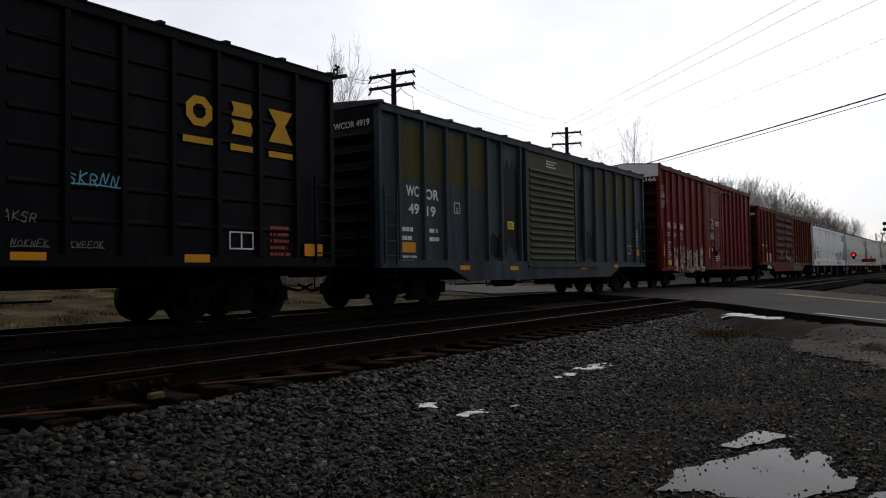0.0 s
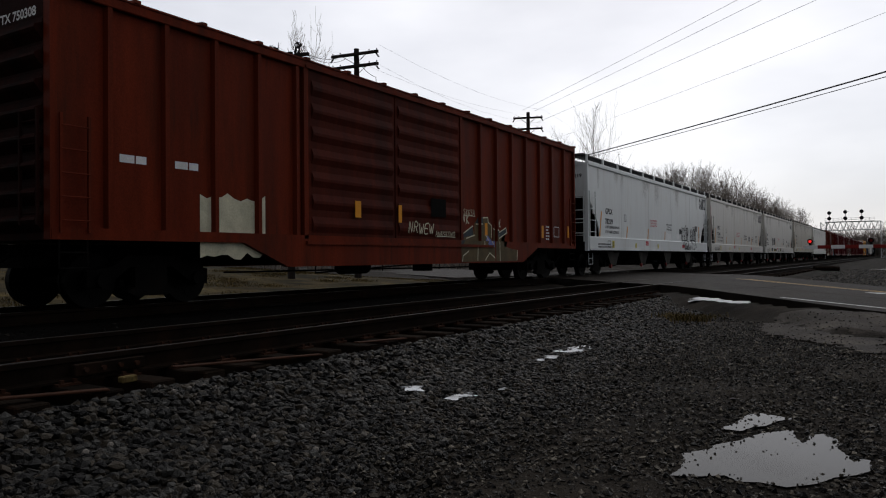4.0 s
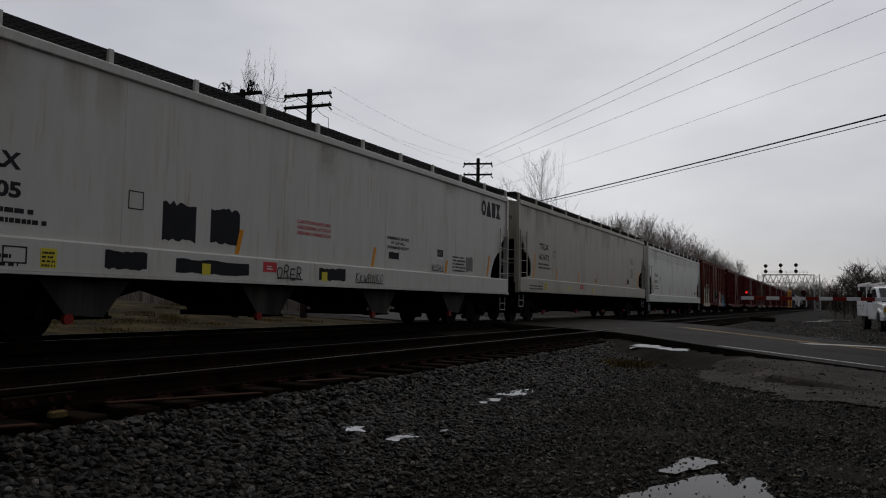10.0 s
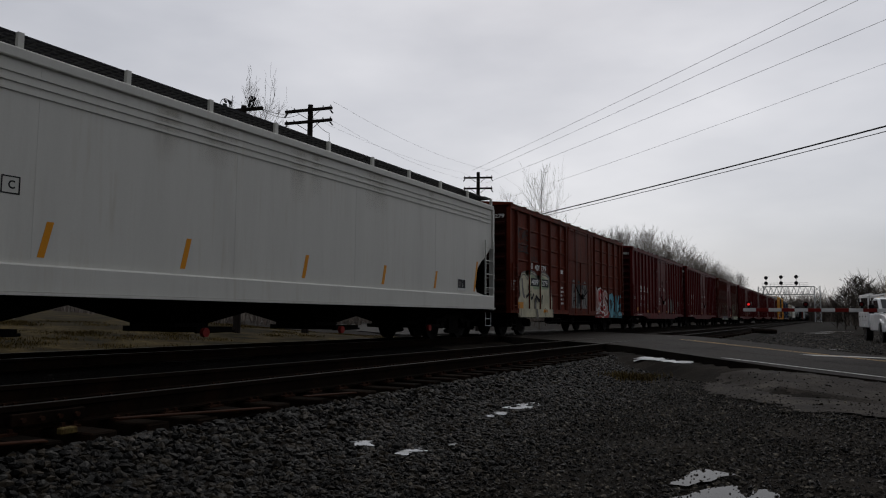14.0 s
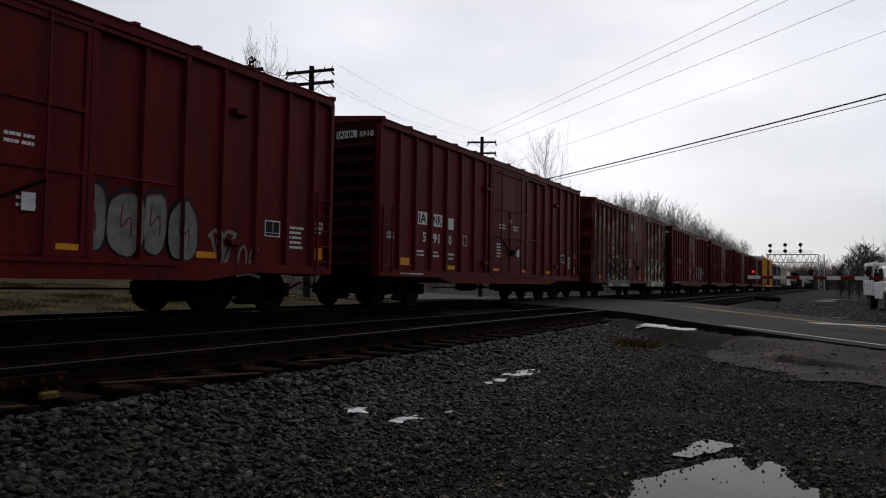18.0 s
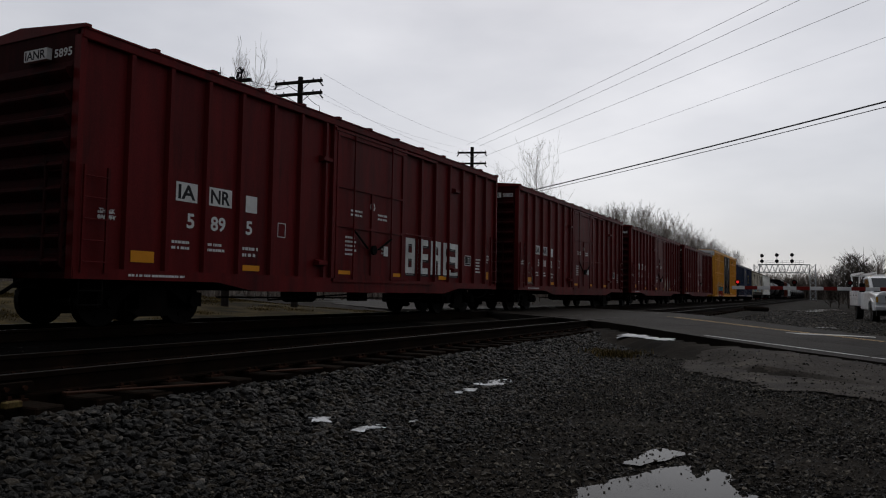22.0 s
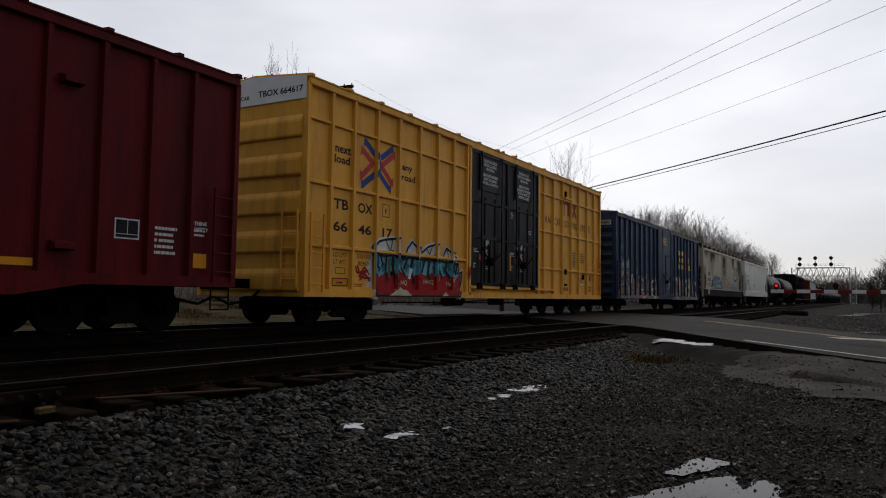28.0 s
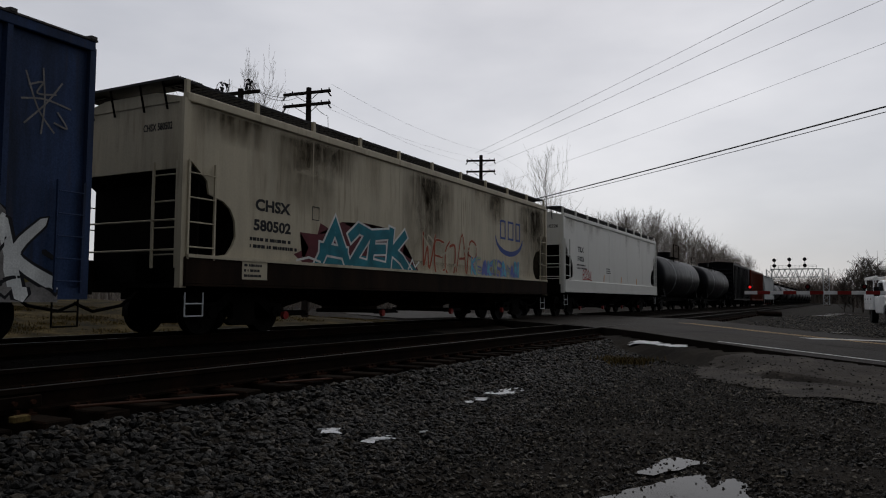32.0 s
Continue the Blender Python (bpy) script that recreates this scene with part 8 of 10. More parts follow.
    c = hopper("pale covered hopper with a small red tag", 383.11, 17.38, M["pale_green_car"], eave=4.2, sill=1.05, nose="lobed", tapes=[(6.0, 1.9), (9.2, 1.9), (12.5, 1.9)])
    hopper_marks(c, "TILX", "510226", 1.9, 2.4)
    scrawl(c, 2.6, 3.9, 1.6, 2.1, M["g_red"], 211, 0.05, 1.49, 3), marks(c, 6.4, 7.2, 2.0, 2.3, 3, K, 1.489, 3)


def far_cars():
    y = 402.2
    tank_car("black tank car with a pale band", y, 16.2, M["black_paint"], M["grey_car"])
    y += 18.0
    tank_car("black tank car with pale end bands", y, 16.0, M["black_paint"], M["grey_car"])
    y += 17.8
    boxcar("dark brown boxcar far back in the train", y, 16.0, 4.7, 0.8, M["black_paint"], [1.2 * k for k in range(1, 13)], None, group="far boxcars")
    y += 18.0
    boxcar("dark red boxcar far back in the train", y, 16.0, 4.6, 0.8, M["brown"], [1.2 * k for k in range(1, 13)], None, group="far boxcars")
    y += 18.0
    hopper("pale grey covered hopper far back in the train", y, 17.4, M["grey_car"])
    y += 19.3
    for k in range(10):
        tank_car("black tank car far back in the train", y, 16.0, M["black_paint"])
        y += 17.8


car_one(), car_two(), car_three(), car_four(), hoppers(), middle_cars(), car_yellow(), car_blue(), end_hoppers(), far_cars()


# ---- ground cover: ballast, gravel, slush, puddles, grass ----
def scatter_mesh(name, places, sizes, base, faces, squash, material, seed):
    """Many small solids in one mesh: base verts turned, stretched and put at the places."""
    rng = np.random.default_rng(seed)
    n, nv, nf = len(places), len(base), len(faces)
    a, b = rng.uniform(0, 2 * np.pi, n), rng.normal(0, 0.38, n)
    jit = base[None] * (1 + rng.uniform(-0.34, 0.34, (n, nv, 3))) * sizes[:, None, None] * rng.uniform(0.7, 1.35, (n, 1, 3))
    jit[:, :, 2] *= squash
    y, z = jit[:, :, 1].copy(), jit[:, :, 2].copy()
    jit[:, :, 1], jit[:, :, 2] = y * np.cos(b)[:, None] - z * np.sin(b)[:, None], y * np.sin(b)[:, None] + z * np.cos(b)[:, None]
    x, y = jit[:, :, 0].copy(), jit[:, :, 1].copy()
    jit[:, :, 0], jit[:, :, 1] = x * np.cos(a)[:, None] - y * np.sin(a)[:, None], x * np.sin(a)[:, None] + y * np.cos(a)[:, None]
    co = (jit + places[:, None, :]).reshape(-1, 3)
    idx = (np.array(faces)[None] + (np.arange(n) * nv)[:, None, None]).reshape(-1)
    me = bpy.data.meshes.new(name)
    me.vertices.add(len(co)), me.loops.add(len(idx)), me.polygons.add(n * nf)
    me.vertices.foreach_set("co", co.ravel().astype(np.float32)), me.loops.foreach_set("vertex_index", idx.astype(np.int32))
    me.polygons.foreach_set("loop_start", np.arange(0, len(idx), 3, dtype=np.int32))
    me.update(calc_edges=True)
    me.shade_flat()
    me.materials.append(material)
    return me


OCT_V = np.array([(1, 0, 0), (-1, 0, 0), (0, 1, 0), (0, -1, 0), (0, 0, 1), (0, 0, -1)], float)
OCT_F = [(0, 2, 4), (2, 1, 4), (1, 3, 4), (3, 0, 4), (2, 0, 5), (1, 2, 5), (3, 1, 5), (0, 3, 5)]


def chunk():
    """A broken stone: a lumpy twelve-cornered block."""
    g = (1 + 5 ** 0.5) / 2
    v = np.array([(-1, g, 0), (1, g, 0), (-1, -g, 0), (1, -g, 0), (0, -1, g), (0, 1, g), (0, -1, -g), (0, 1, -g), (g, 0, -1), (g, 0, 1), (-g, 0, -1), (-g, 0, 1)], float) * 0.56
    f = [(0, 11, 5), (0, 5, 1), (0, 1, 7), (0, 7, 10), (0, 10, 11), (1, 5, 9), (5, 11, 4), (11, 10, 2), (10, 7, 6), (7, 1, 8), (3, 9, 4), (3, 4, 2), (3, 2, 6), (3, 6, 8), (3, 8, 9), (4, 9, 5), (2, 4, 11), (6, 2, 10), (8, 6, 7), (9, 8, 1)]
    return v, f


BED_X = [-60, -22, -15.2, -13.6, -9.9, -9.2, -8.5, -7.8, -7.5, -5.0, -4.75, -4.2, -3.3, 60]
BED_Z = [0.4, 0.12, 0.04, 0.30, 0.30, 0.20, 0.20, 0.26, 0.2, 0.19, 0.24, 0.07, 0.0, 0.0]
APRON = [(-2.2, 13.1), (-2.22, 14.0), (-2.0, 14.7), (-1.6, 15.15), (-1.0, 14.75), (0.5, 13.85), (3.2, 12.3), (8.0, 9.3), (8.0, 7.2), (4.5, 8.8), (2.2, 9.7), (1.02, 9.99), (0.63, 9.96), (0.03, 10.45), (-0.37, 10.5), (-0.64, 10.52), (-0.9, 11.08), (-1.25, 11.42), (-1.53, 11.75), (-1.86, 12.21)]
PUDDLE = [(-1.21, 4.05), (-1.19, 4.2), (-1.21, 4.4), (-1.26, 4.55), (-1.15, 4.73), (-1.13, 4.88), (-1.01, 5.08), (-0.93, 5.34), (-0.76, 5.55), (-0.72, 5.33), (-0.65, 5.16), (-0.64, 5.44), (-0.57, 5.52), (-0.48, 5.4), (-0.44, 5.1), (-0.36, 4.93), (-0.28, 4.94), (-0.26, 4.7), (-0.33, 4.56), (-0.43, 4.45), (-0.5, 4.28), (-0.63, 4.14), (-0.76, 4.16), (-0.86, 4.12), (-0.95, 4.2), (-1.08, 4.1)]
PUDDLE_TOP = [(-1.2, 5.35), (-1.13, 5.6), (-1.12, 5.87), (-1.05, 6.04), (-0.96, 6.0), (-0.8, 5.93), (-0.9, 5.78), (-0.93, 5.6), (-1.01, 5.5), (-1.06, 5.34)]
PUDDLE_SIDE = [(-0.2, 4.38), (-0.16, 4.66), (-0.05, 4.75), (0.0, 4.53), (-0.05, 4.4), (-0.14, 4.28)]


def in_puddle(x, y, shapes=()):
    found = np.zeros(len(x), bool)
    for pts in shapes or (PUDDLE, PUDDLE_TOP, PUDDLE_SIDE):
        inside = np.zeros(len(x), bool)
        for (x0, y0), (x1, y1) in zip(pts, pts[1:] + pts[:1]):
            inside ^= ((y0 > y) != (y1 > y)) & (x < (x1 - x0) * (y - y0) / (y1 - y0 + 1e-9) + x0)
        found |= inside
    return found


def rim_distance(x, y, shapes):
    """How far each point lies from the nearest rim."""
    best = np.full(len(x), 9.0)
    for pts in shapes:
        for (x0, y0), (x1, y1) in zip(pts, pts[1:] + pts[:1]):
            dx, dy = x1 - x0, y1 - y0
            t = np.clip(((x - x0) * dx + (y - y0) * dy) / (dx * dx + dy * dy + 1e-9), 0, 1)
            best = np.minimum(best, np.hypot(x - x0 - t * dx, y - y0 - t * dy))
    return best


def stones():
    rng = np.random.default_rng(5)
    road_lo = lambda x: np.interp(x, [p[0] for p in ROAD_NEAR], [p[1] for p in ROAD_NEAR])
    # coarse ballast beside and between the near rails
    V, F = chunk()
    x, y = rng.uniform(-4.98, -1.5, 84000), 1.0 + 17.0 * rng.random(84000) ** 1.45
    edge = -2.35 - 0.09 * (y - 2) + 0.25 * np.sin(y * 1.3)
    keep = (rng.random(84000) < np.clip((edge - x) / 1.5 + 0.5, 0.0, 1)) & (y < road_lo(x) - 0.3)
    x, y = x[keep], y[keep]
    s = (0.011 + 0.03 * rng.random(len(x)) ** 2.0) * np.interp(x, [-4.8, -2.2], [1.12, 0.55])
    z = np.interp(x, BED_X, BED_Z) + s * rng.uniform(-0.1, 0.75, len(x))
    ob = new("ballast", scatter_mesh("ballast", np.stack([x, y, z], 1), s, V, F, 0.72, M["stone"], 6))
    tagged(ob, "wet grey crushed-stone ballast beside the track", "ballast", kind="stuff")
    # ballast between rails and tracks
    n = 26000
    x, y = np.r_[rng.uniform(-7.7, -4.7, n), rng.uniform(-10.2, -7.7, n // 2)], np.r_[rng.uniform(0.5, 19, n), rng.uniform(1.0, 16, n // 2)]
    keep = y < road_lo(x) - 0.3
    x, y = x[keep], y[keep]
    s = rng.uniform(0.02, 0.04, len(x))
    z = np.interp(x, BED_X, BED_Z) - 0.025 + s * rng.uniform(-0.1, 0.5, len(x))
    ob = new("track_ballast", scatter_mesh("track_ballast", np.stack([x, y, z], 1), s, OCT_V, OCT_F, 0.7, M["shade_dark_stone"], 7))
    tagged(ob, "dark crushed stone between the ties", "ballast", kind="stuff")
    # fine gravel of the lot
    n = 90000
    x, y = rng.uniform(-4.2, 2.6, n), 1.6 + 13.0 * rng.random(n) ** 1.5
    keep = (y < road_lo(x) - 0.3) & (x > -3.4 - 0.1 * (y - 2)) & (~in_puddle(x, y) | (rng.random(n) < 0.5 * np.exp(-rim_distance(x, y, (PUDDLE, PUDDLE_TOP, PUDDLE_SIDE)) / 0.045) + 0.25 * (np.sin(x * 11 + 1) * np.sin(y * 7 + x * 5) > 0.86))) & (~in_puddle(x, y, [APRON]) | (rng.random(n) < 0.16))
    x, y = x[keep], y[keep]
    s = rng.uniform(0.006, 0.014, len(x)) * rng.choice([1, 1, 1, 1, 1.5, 2.0], len(x))
    wet = in_puddle(x, y)
    s = np.where(wet, s * 0.6, s)
    z = np.interp(x, BED_X, BED_Z) + s * rng.uniform(-0.1, 0.5, len(x)) + 0.004 + 0.012 * wet + 0.014 * in_puddle(x, y, [APRON])
    near = y > road_lo(x) - 2.3
    z[near] += np.array([max(0.0, ground_z(float(a), float(b)) - bed_z(float(a))) for a, b in zip(x[near], y[near])])
    ob = new("fine_gravel", scatter_mesh("fine_gravel", np.stack([x, y, z], 1), s, OCT_V, OCT_F, 0.7, M["fine_stone"], 8))
    tagged(ob, "fine damp gravel spread over the lot", "gravel", kind="stuff")
    # the same gravel and ballast behind and beside the standpoint
    n = 40000
    x, y = rng.uniform(-4.98, 9.0, n), np.r_[rng.uniform(-9.0, 2.0, n // 2), rng.uniform(-2.0, 12.0, n // 2)]
    keep = (y < road_lo(x) - 0.4) & ((y < np.where(x < -3.0, 1.0, 1.6)) | (x > 2.6))
    x, y = x[keep], y[keep]
    s = rng.uniform(0.008, 0.022, len(x)) * np.interp(x, [-4.8, -2.4], [1.5, 0.8])
    ob = new("loose_gravel", scatter_mesh("loose_gravel", np.stack([x, y, np.interp(x, BED_X, BED_Z) + s * 0.3], 1), s, OCT_V, OCT_F, 0.7, M["fine_stone"], 9))
    tagged(ob, "loose damp gravel over the rest of the lot", "gravel", kind="stuff")
    # stones of the lot beyond the road
    n = 16000
    x, y = rng.uniform(-4.0, 12.0, n), 24.0 + 46.0 * rng.random(n) ** 1.3
    keep = y > np.interp(x, [p[0] for p in ROAD_FAR], [p[1] for p in ROAD_FAR]) + 0.3
    x, y = x[keep], y[keep]
    s = rng.uniform(0.015, 0.05, len(x))
    ob = new("lot_stones", scatter_mesh("lot_stones", np.stack([x, y, np.array([ground_z(float(a), float(b)) for a, b in zip(x, y)]) + s * 0.2], 1), s, OCT_V, OCT_F, 0.6, M["fine_stone"], 10))
    tagged(ob, "dark stones lying over the lot beyond the road", "gravel", kind="stuff")
    # pale stones scattered on the ballast
    rng2 = random.Random(12)
    me = as_mesh("pale_stone", bmesh_from(V * 0.026, F), M["concrete"])
    for k in range(60):
        x, y = rng2.uniform(-4.7, -2.6), 2.4 + 9 * rng2.random() ** 1.4
        ob = tagged(new("pale_stone", me), "pale chip of stone lying on the ballast", "stone", "pale stones")
        ob.matrix_basis = pose(x, y, float(np.interp(x, BED_X, BED_Z)) + 0.04, rng2.uniform(0, 90), 0, rng2.uniform(0, 360)) @ Matrix.Diagonal((rng2.uniform(0.5, 1), rng2.uniform(0.4, 1.0), 0.7, 1))


def bmesh_from(v, f):
    bm = B()
    vs = [bm.verts.new(p) for p in v]
    for q in f:
        bm.faces.new([vs[i] for i in q])
    return bm


stones()


def blob(name, pts, z, material, label, category, lift=0.0, kind="structure", wobble=0.12, seed=0):
    """A flat patch with a finely ragged rim through the points; raised in its middle by lift."""
    rng = random.Random(seed)
    high = z if callable(z) else lambda x, y: z
    cx, cy = sum(p[0] for p in pts) / len(pts), sum(p[1] for p in pts) / len(pts)
    rim = []
    for i, p in enumerate(pts):
        q = pts[(i + 1) % len(pts)]
        size = math.hypot(q[0] - p[0], q[1] - p[1])
        for k in range(9):
            t = k / 9
            j = wobble * size * (rng.random() - 0.5) * (1 if k else 0.4)
            rim.append((p[0] + (q[0] - p[0]) * t + j, p[1] + (q[1] - p[1]) * t + j * 0.7))
    bm = B()
    a = [bm.verts.new((x, y, high(x, y))) for x, y in rim]
    n = len(rim)
    if not lift:
        bm.faces.new(a)
        return tagged(new(name, as_mesh(name, bm, material)), label, category, kind=kind)
    b = [bm.verts.new((cx + (x - cx) * 0.7, cy + (y - cy) * 0.7, high(cx + (x - cx) * 0.7, cy + (y - cy) * 0.7) + lift * (0.8 + 0.4 * rng.random()))) for x, y in rim]
    for i in range(n):
        bm.faces.new((a[i], a[(i + 1) % n], b[(i + 1) % n], b[i]))
    bm.faces.new(b)
    ob = new(name, as_mesh(name, bm, material))
    return tagged(ob, label, category, kind=kind)


for pts, seed in ((PUDDLE, 1), (PUDDLE_TOP, 2), (PUDDLE_SIDE, 3)):
    blob("puddle", pts, 0.016, M["water"], "shallow muddy puddle reflecting the sky", "puddle", wobble=0.07, seed=seed)
SLUSH = [
    ([(-3.75, 8.47), (-3.8, 8.86), (-3.74, 9.07), (-3.66, 9.31), (-3.55, 8.98), (-3.56, 8.58), (-3.68, 8.5)], "A"),
    ([(-3.66, 8.06), (-3.58, 8.16), (-3.52, 8.0), (-3.57, 7.89)], "E"),
    ([(-3.63, 7.67), (-3.61, 7.8), (-3.57, 7.74), (-3.59, 7.62)], "G"),
    ([(-3.39, 5.27), (-3.4, 5.39), (-3.4, 5.51), (-3.36, 5.67), (-3.27, 5.51), (-3.32, 5.4), (-3.32, 5.26)], "B"),
    ([(-3.93, 5.38), (-3.88, 5.43), (-3.88, 5.53), (-3.82, 5.59), (-3.76, 5.5), (-3.75, 5.45), (-3.69, 5.38), (-3.76, 5.35), (-3.79, 5.25), (-3.85, 5.37)], "C"),
    ([(-3.24, 5.95), (-3.25, 6.07), (-3.2, 6.07), (-3.19, 5.97)], "D"),
]
for pts, key in SLUSH:
    blob("slush_patch", pts, lambda x, y: ground_z(x, y) + 0.027, M["ice"], "small patch of melting slush among the stones", "slush", 0.008, "", 0.5, ord(key))
blob("slush_patch", [(-4.1, 16.8), (-4.0, 17.35), (-3.7, 17.15), (-3.2, 16.75), (-2.8, 16.45), (-2.75, 16.2), (-3.1, 16.38), (-3.5, 16.66), (-3.85, 16.82)], lambda x, y: ground_z(x, y) + 0.012, M["ice"], "melting slush lying beside the crossing road", "slush", 0.004, "", 0.4, 9)


def apron():
    """Small cells inside the ragged outline, lying on the ground."""
    xs, ys = np.arange(-2.5, 8.2, 0.07), np.arange(7.0, 15.4, 0.07)
    gxx, gyy = (v.ravel() for v in np.meshgrid(xs, ys))
    wob = np.array([noise.noise(Vector((a * 3.1, b * 3.1, 2))) + 0.5 * noise.noise(Vector((a * 11, b * 11, 4))) for a, b in zip(gxx, gyy)])
    inside = in_puddle(gxx, gyy, [APRON])
    far = rim_distance(gxx, gyy, [APRON]) * np.where(inside, 1, -1)
    keep = (far + 0.16 * wob > 0).reshape(len(ys), len(xs))
    v = [(float(a), float(b), ground_z(float(a), float(b)) + 0.022) for a, b in zip(gxx, gyy)]
    n = len(xs)
    f = [(j * n + i, j * n + i + 1, (j + 1) * n + i + 1, (j + 1) * n + i) for j in range(len(ys) - 1) for i in range(n - 1) if keep[j, i] and keep[j, i + 1] and keep[j + 1, i] and keep[j + 1, i + 1]]
    me = bpy.data.meshes.new("wet_apron")
    me.from_pydata(v, [], f)
    me.materials.append(M["apron"])
    tidy = B()
    tidy.from_mesh(me)
    bmesh.ops.delete(tidy, geom=[w for w in tidy.verts if not w.link_faces], context="VERTS")
    tidy.to_mesh(me)
    tidy.free()
    me.shade_smooth()
    return tagged(new("wet_apron", me), "damp grit-covered asphalt apron beside the road", "pavement", kind="structure")


apron()
for k, (x, y, w) in enumerate(((-1.0, 64, 0.8), (0.4, 74, 1.1), (1.4, 58, 0.5), (0.1, 30.0, 0.3), (-0.6, 69, 0.5))):
    z = 0.12 if x > -10 else float(np.interp(x, BED_X, BED_Z)) + 0.05
    blob("puddle", [(x + w * math.cos(t) * (1.5 if i % 2 else 1.0), y + (2.2 if y > 40 else 0.9) * w * math.sin(t)) for i, t in enumerate(np.linspace(0, 5.6, 9))], z, M["water"], "rain puddle on the wet ground", "puddle", wobble=0.3, seed=30 + k)


def grass(name, spots, label, seed, height=0.28):
    rng, v, f = random.Random(seed), [], []
    for cx, cy, rx, ry, n in spots:
        for _ in range(n):
            x, y = cx + rng.gauss(0, rx), cy + rng.gauss(0, ry)
            z = float(np.interp(x, BED_X, BED_Z)) if x > -15.6 else float(np.interp(x, [-90, -36, -24, -17, -15.6], [1.5, 1.3, 0.75, 0.2, -0.02])) * min(1.0, max(0.0, (33.5 - y) / 9))
            a, h = rng.uniform(0, 6.28), height * rng.uniform(0.4, 1.2)
            lean, w = rng.uniform(0.1, 0.9) * h, 0.006 + 0.004 * rng.random()
            c, s = math.cos(a), math.sin(a)
            i = len(v)
            v += [(x - s * w, y + c * w, z), (x + s * w, y - c * w, z), (x + c * lean * 0.4 + s * w * 0.8, y + s * lean * 0.4 - c * w * 0.8, z + h * 0.6), (x + c * lean * 0.4 - s * w * 0.8, y + s * lean * 0.4 + c * w * 0.8, z + h * 0.6), (x + c * lean, y + s * lean, z + h)]
            f += [(i, i + 1, i + 2, i + 3), (i + 3, i + 2, i + 4)]
    me = bpy.data.meshes.new(name)
    me.from_pydata(v, [], f)
    me.materials.append(M["dry_grass"])
    return tagged(new(name, me), label, "grass", kind="stuff")


grass("dry_grass_tuft", [(-3.55, 14.2, 0.22, 0.28, 600), (-3.3, 15.0, 0.15, 0.2, 90)], "flattened tuft of dry yellow grass on the ballast", 2, 0.12)
rngs = random.Random(9)
grass("dry_grass_bank", [(rngs.uniform(-26, -15.6), rngs.uniform(-4, 32), 0.3, 0.34, 300) for _ in range(150)], "dry yellow winter grass beyond the tracks", 3, 0.085)
bank = lattice("grass_bank", [-90.0, -60.0, -45.0, -36.0, -30.0, -26.0, -23.0, -20.5, -18.5, -17.0, -15.6], [float(v) for v in np.arange(-40, 34.1, 1.6)], lambda x, y: float(np.interp(x, [-90, -36, -24, -17, -15.6], [1.5, 1.3, 0.75, 0.2, -0.02])) * min(1.0, max(0.0, (33.5 - y) / 9)) + 0.05 * noise.noise(Vector((x * 0.5, y * 0.5, 7))) + 0.02, M["grass_soil"], "grassy soil bank beyond the far track")


# ---- poles and wires ----
def cable(name, pts, r, material, label, sag=0.0):
    """One continuous hanging wire through the points."""
    line = []
    for p, q in zip(pts, pts[1:]):
        p, q = Vector(p), Vector(q)
        n = max(6, int((q - p).length / 4))
        line += [p.lerp(q, i / n) - Vector((0, 0, 4 * sag * (i / n) * (1 - i / n))) for i in range(n)]
    line.append(Vector(pts[-1]))
    bm, rings = B(), []
    for i, c in enumerate(line):
        d = (line[min(i + 1, len(line) - 1)] - line[max(i - 1, 0)]).normalized()
        u = d.cross(Vector((0, 0, 1))).normalized()
        w = u.cross(d)
        rings.append([bm.verts.new(c + (u * math.cos(a) + w * math.sin(a)) * r) for a in (0, 1.257, 2.513, 3.77, 5.027)])
    for a, b in zip(rings, rings[1:]):
        for k in range(5):
            bm.faces.new((a[k], a[(k + 1) % 5], b[(k + 1) % 5], b[k]))
    return tagged(new(name, as_mesh(name, bm, material)), label, "overhead wire")


def utility_pole(x, y, top, label, turn=0.0, arms=(0.27, 0.79), half=1.15):
    p = thing("utility_pole", label, "utility pole", pose(x, y, 0, 0, 0, turn), "wooden utility poles")
    base = float(np.interp(x, BED_X, BED_Z)) - 0.3
    part("pole", rod(B(), (0, 0, base), (0, 0, top), 0.16, 10, 0.115), M["pole_wood"], p)
    for k, d in enumerate(arms):
        arm = part("crossarm", box(B(), -half, half, -0.055, 0.055, -0.06, 0.06), M["pole_wood"], p, m=pose(0, -0.17, top - d), bevel=0.01)
        for s in (-0.94, -0.62, 0.62, 0.94):
            part("insulator", rod(rod(B(), (s * half, 0, 0.05), (s * half, 0, 0.09), 0.014, 6), (s * half, 0, 0.09), (s * half, 0, 0.14), 0.03, 8, 0.02), M["dark_metal"], arm)
        for s in (-1, 1):
            part("arm_brace", rod(B(), (s * 0.5 * half, -0.03, -0.06), (0, 0.06, -0.42), 0.014), M["pole_wood"], arm)
            bm = rod(B(), (s * 0.9 * half, 0.0, -0.06), (s * 1.02 * half, 0.02, -0.24), 0.02, 6)
            for u in (0.3, 0.6, 0.9):
                rod(bm, (s * (0.9 + 0.12 * u) * half, 0.0, -0.06 - 0.18 * u - 0.02), (s * (0.91 + 0.12 * u) * half, 0.0, -0.06 - 0.18 * u + 0.02), 0.045, 8)
            part("strain_insulator", bm, M["dark_metal"], arm)
    return p


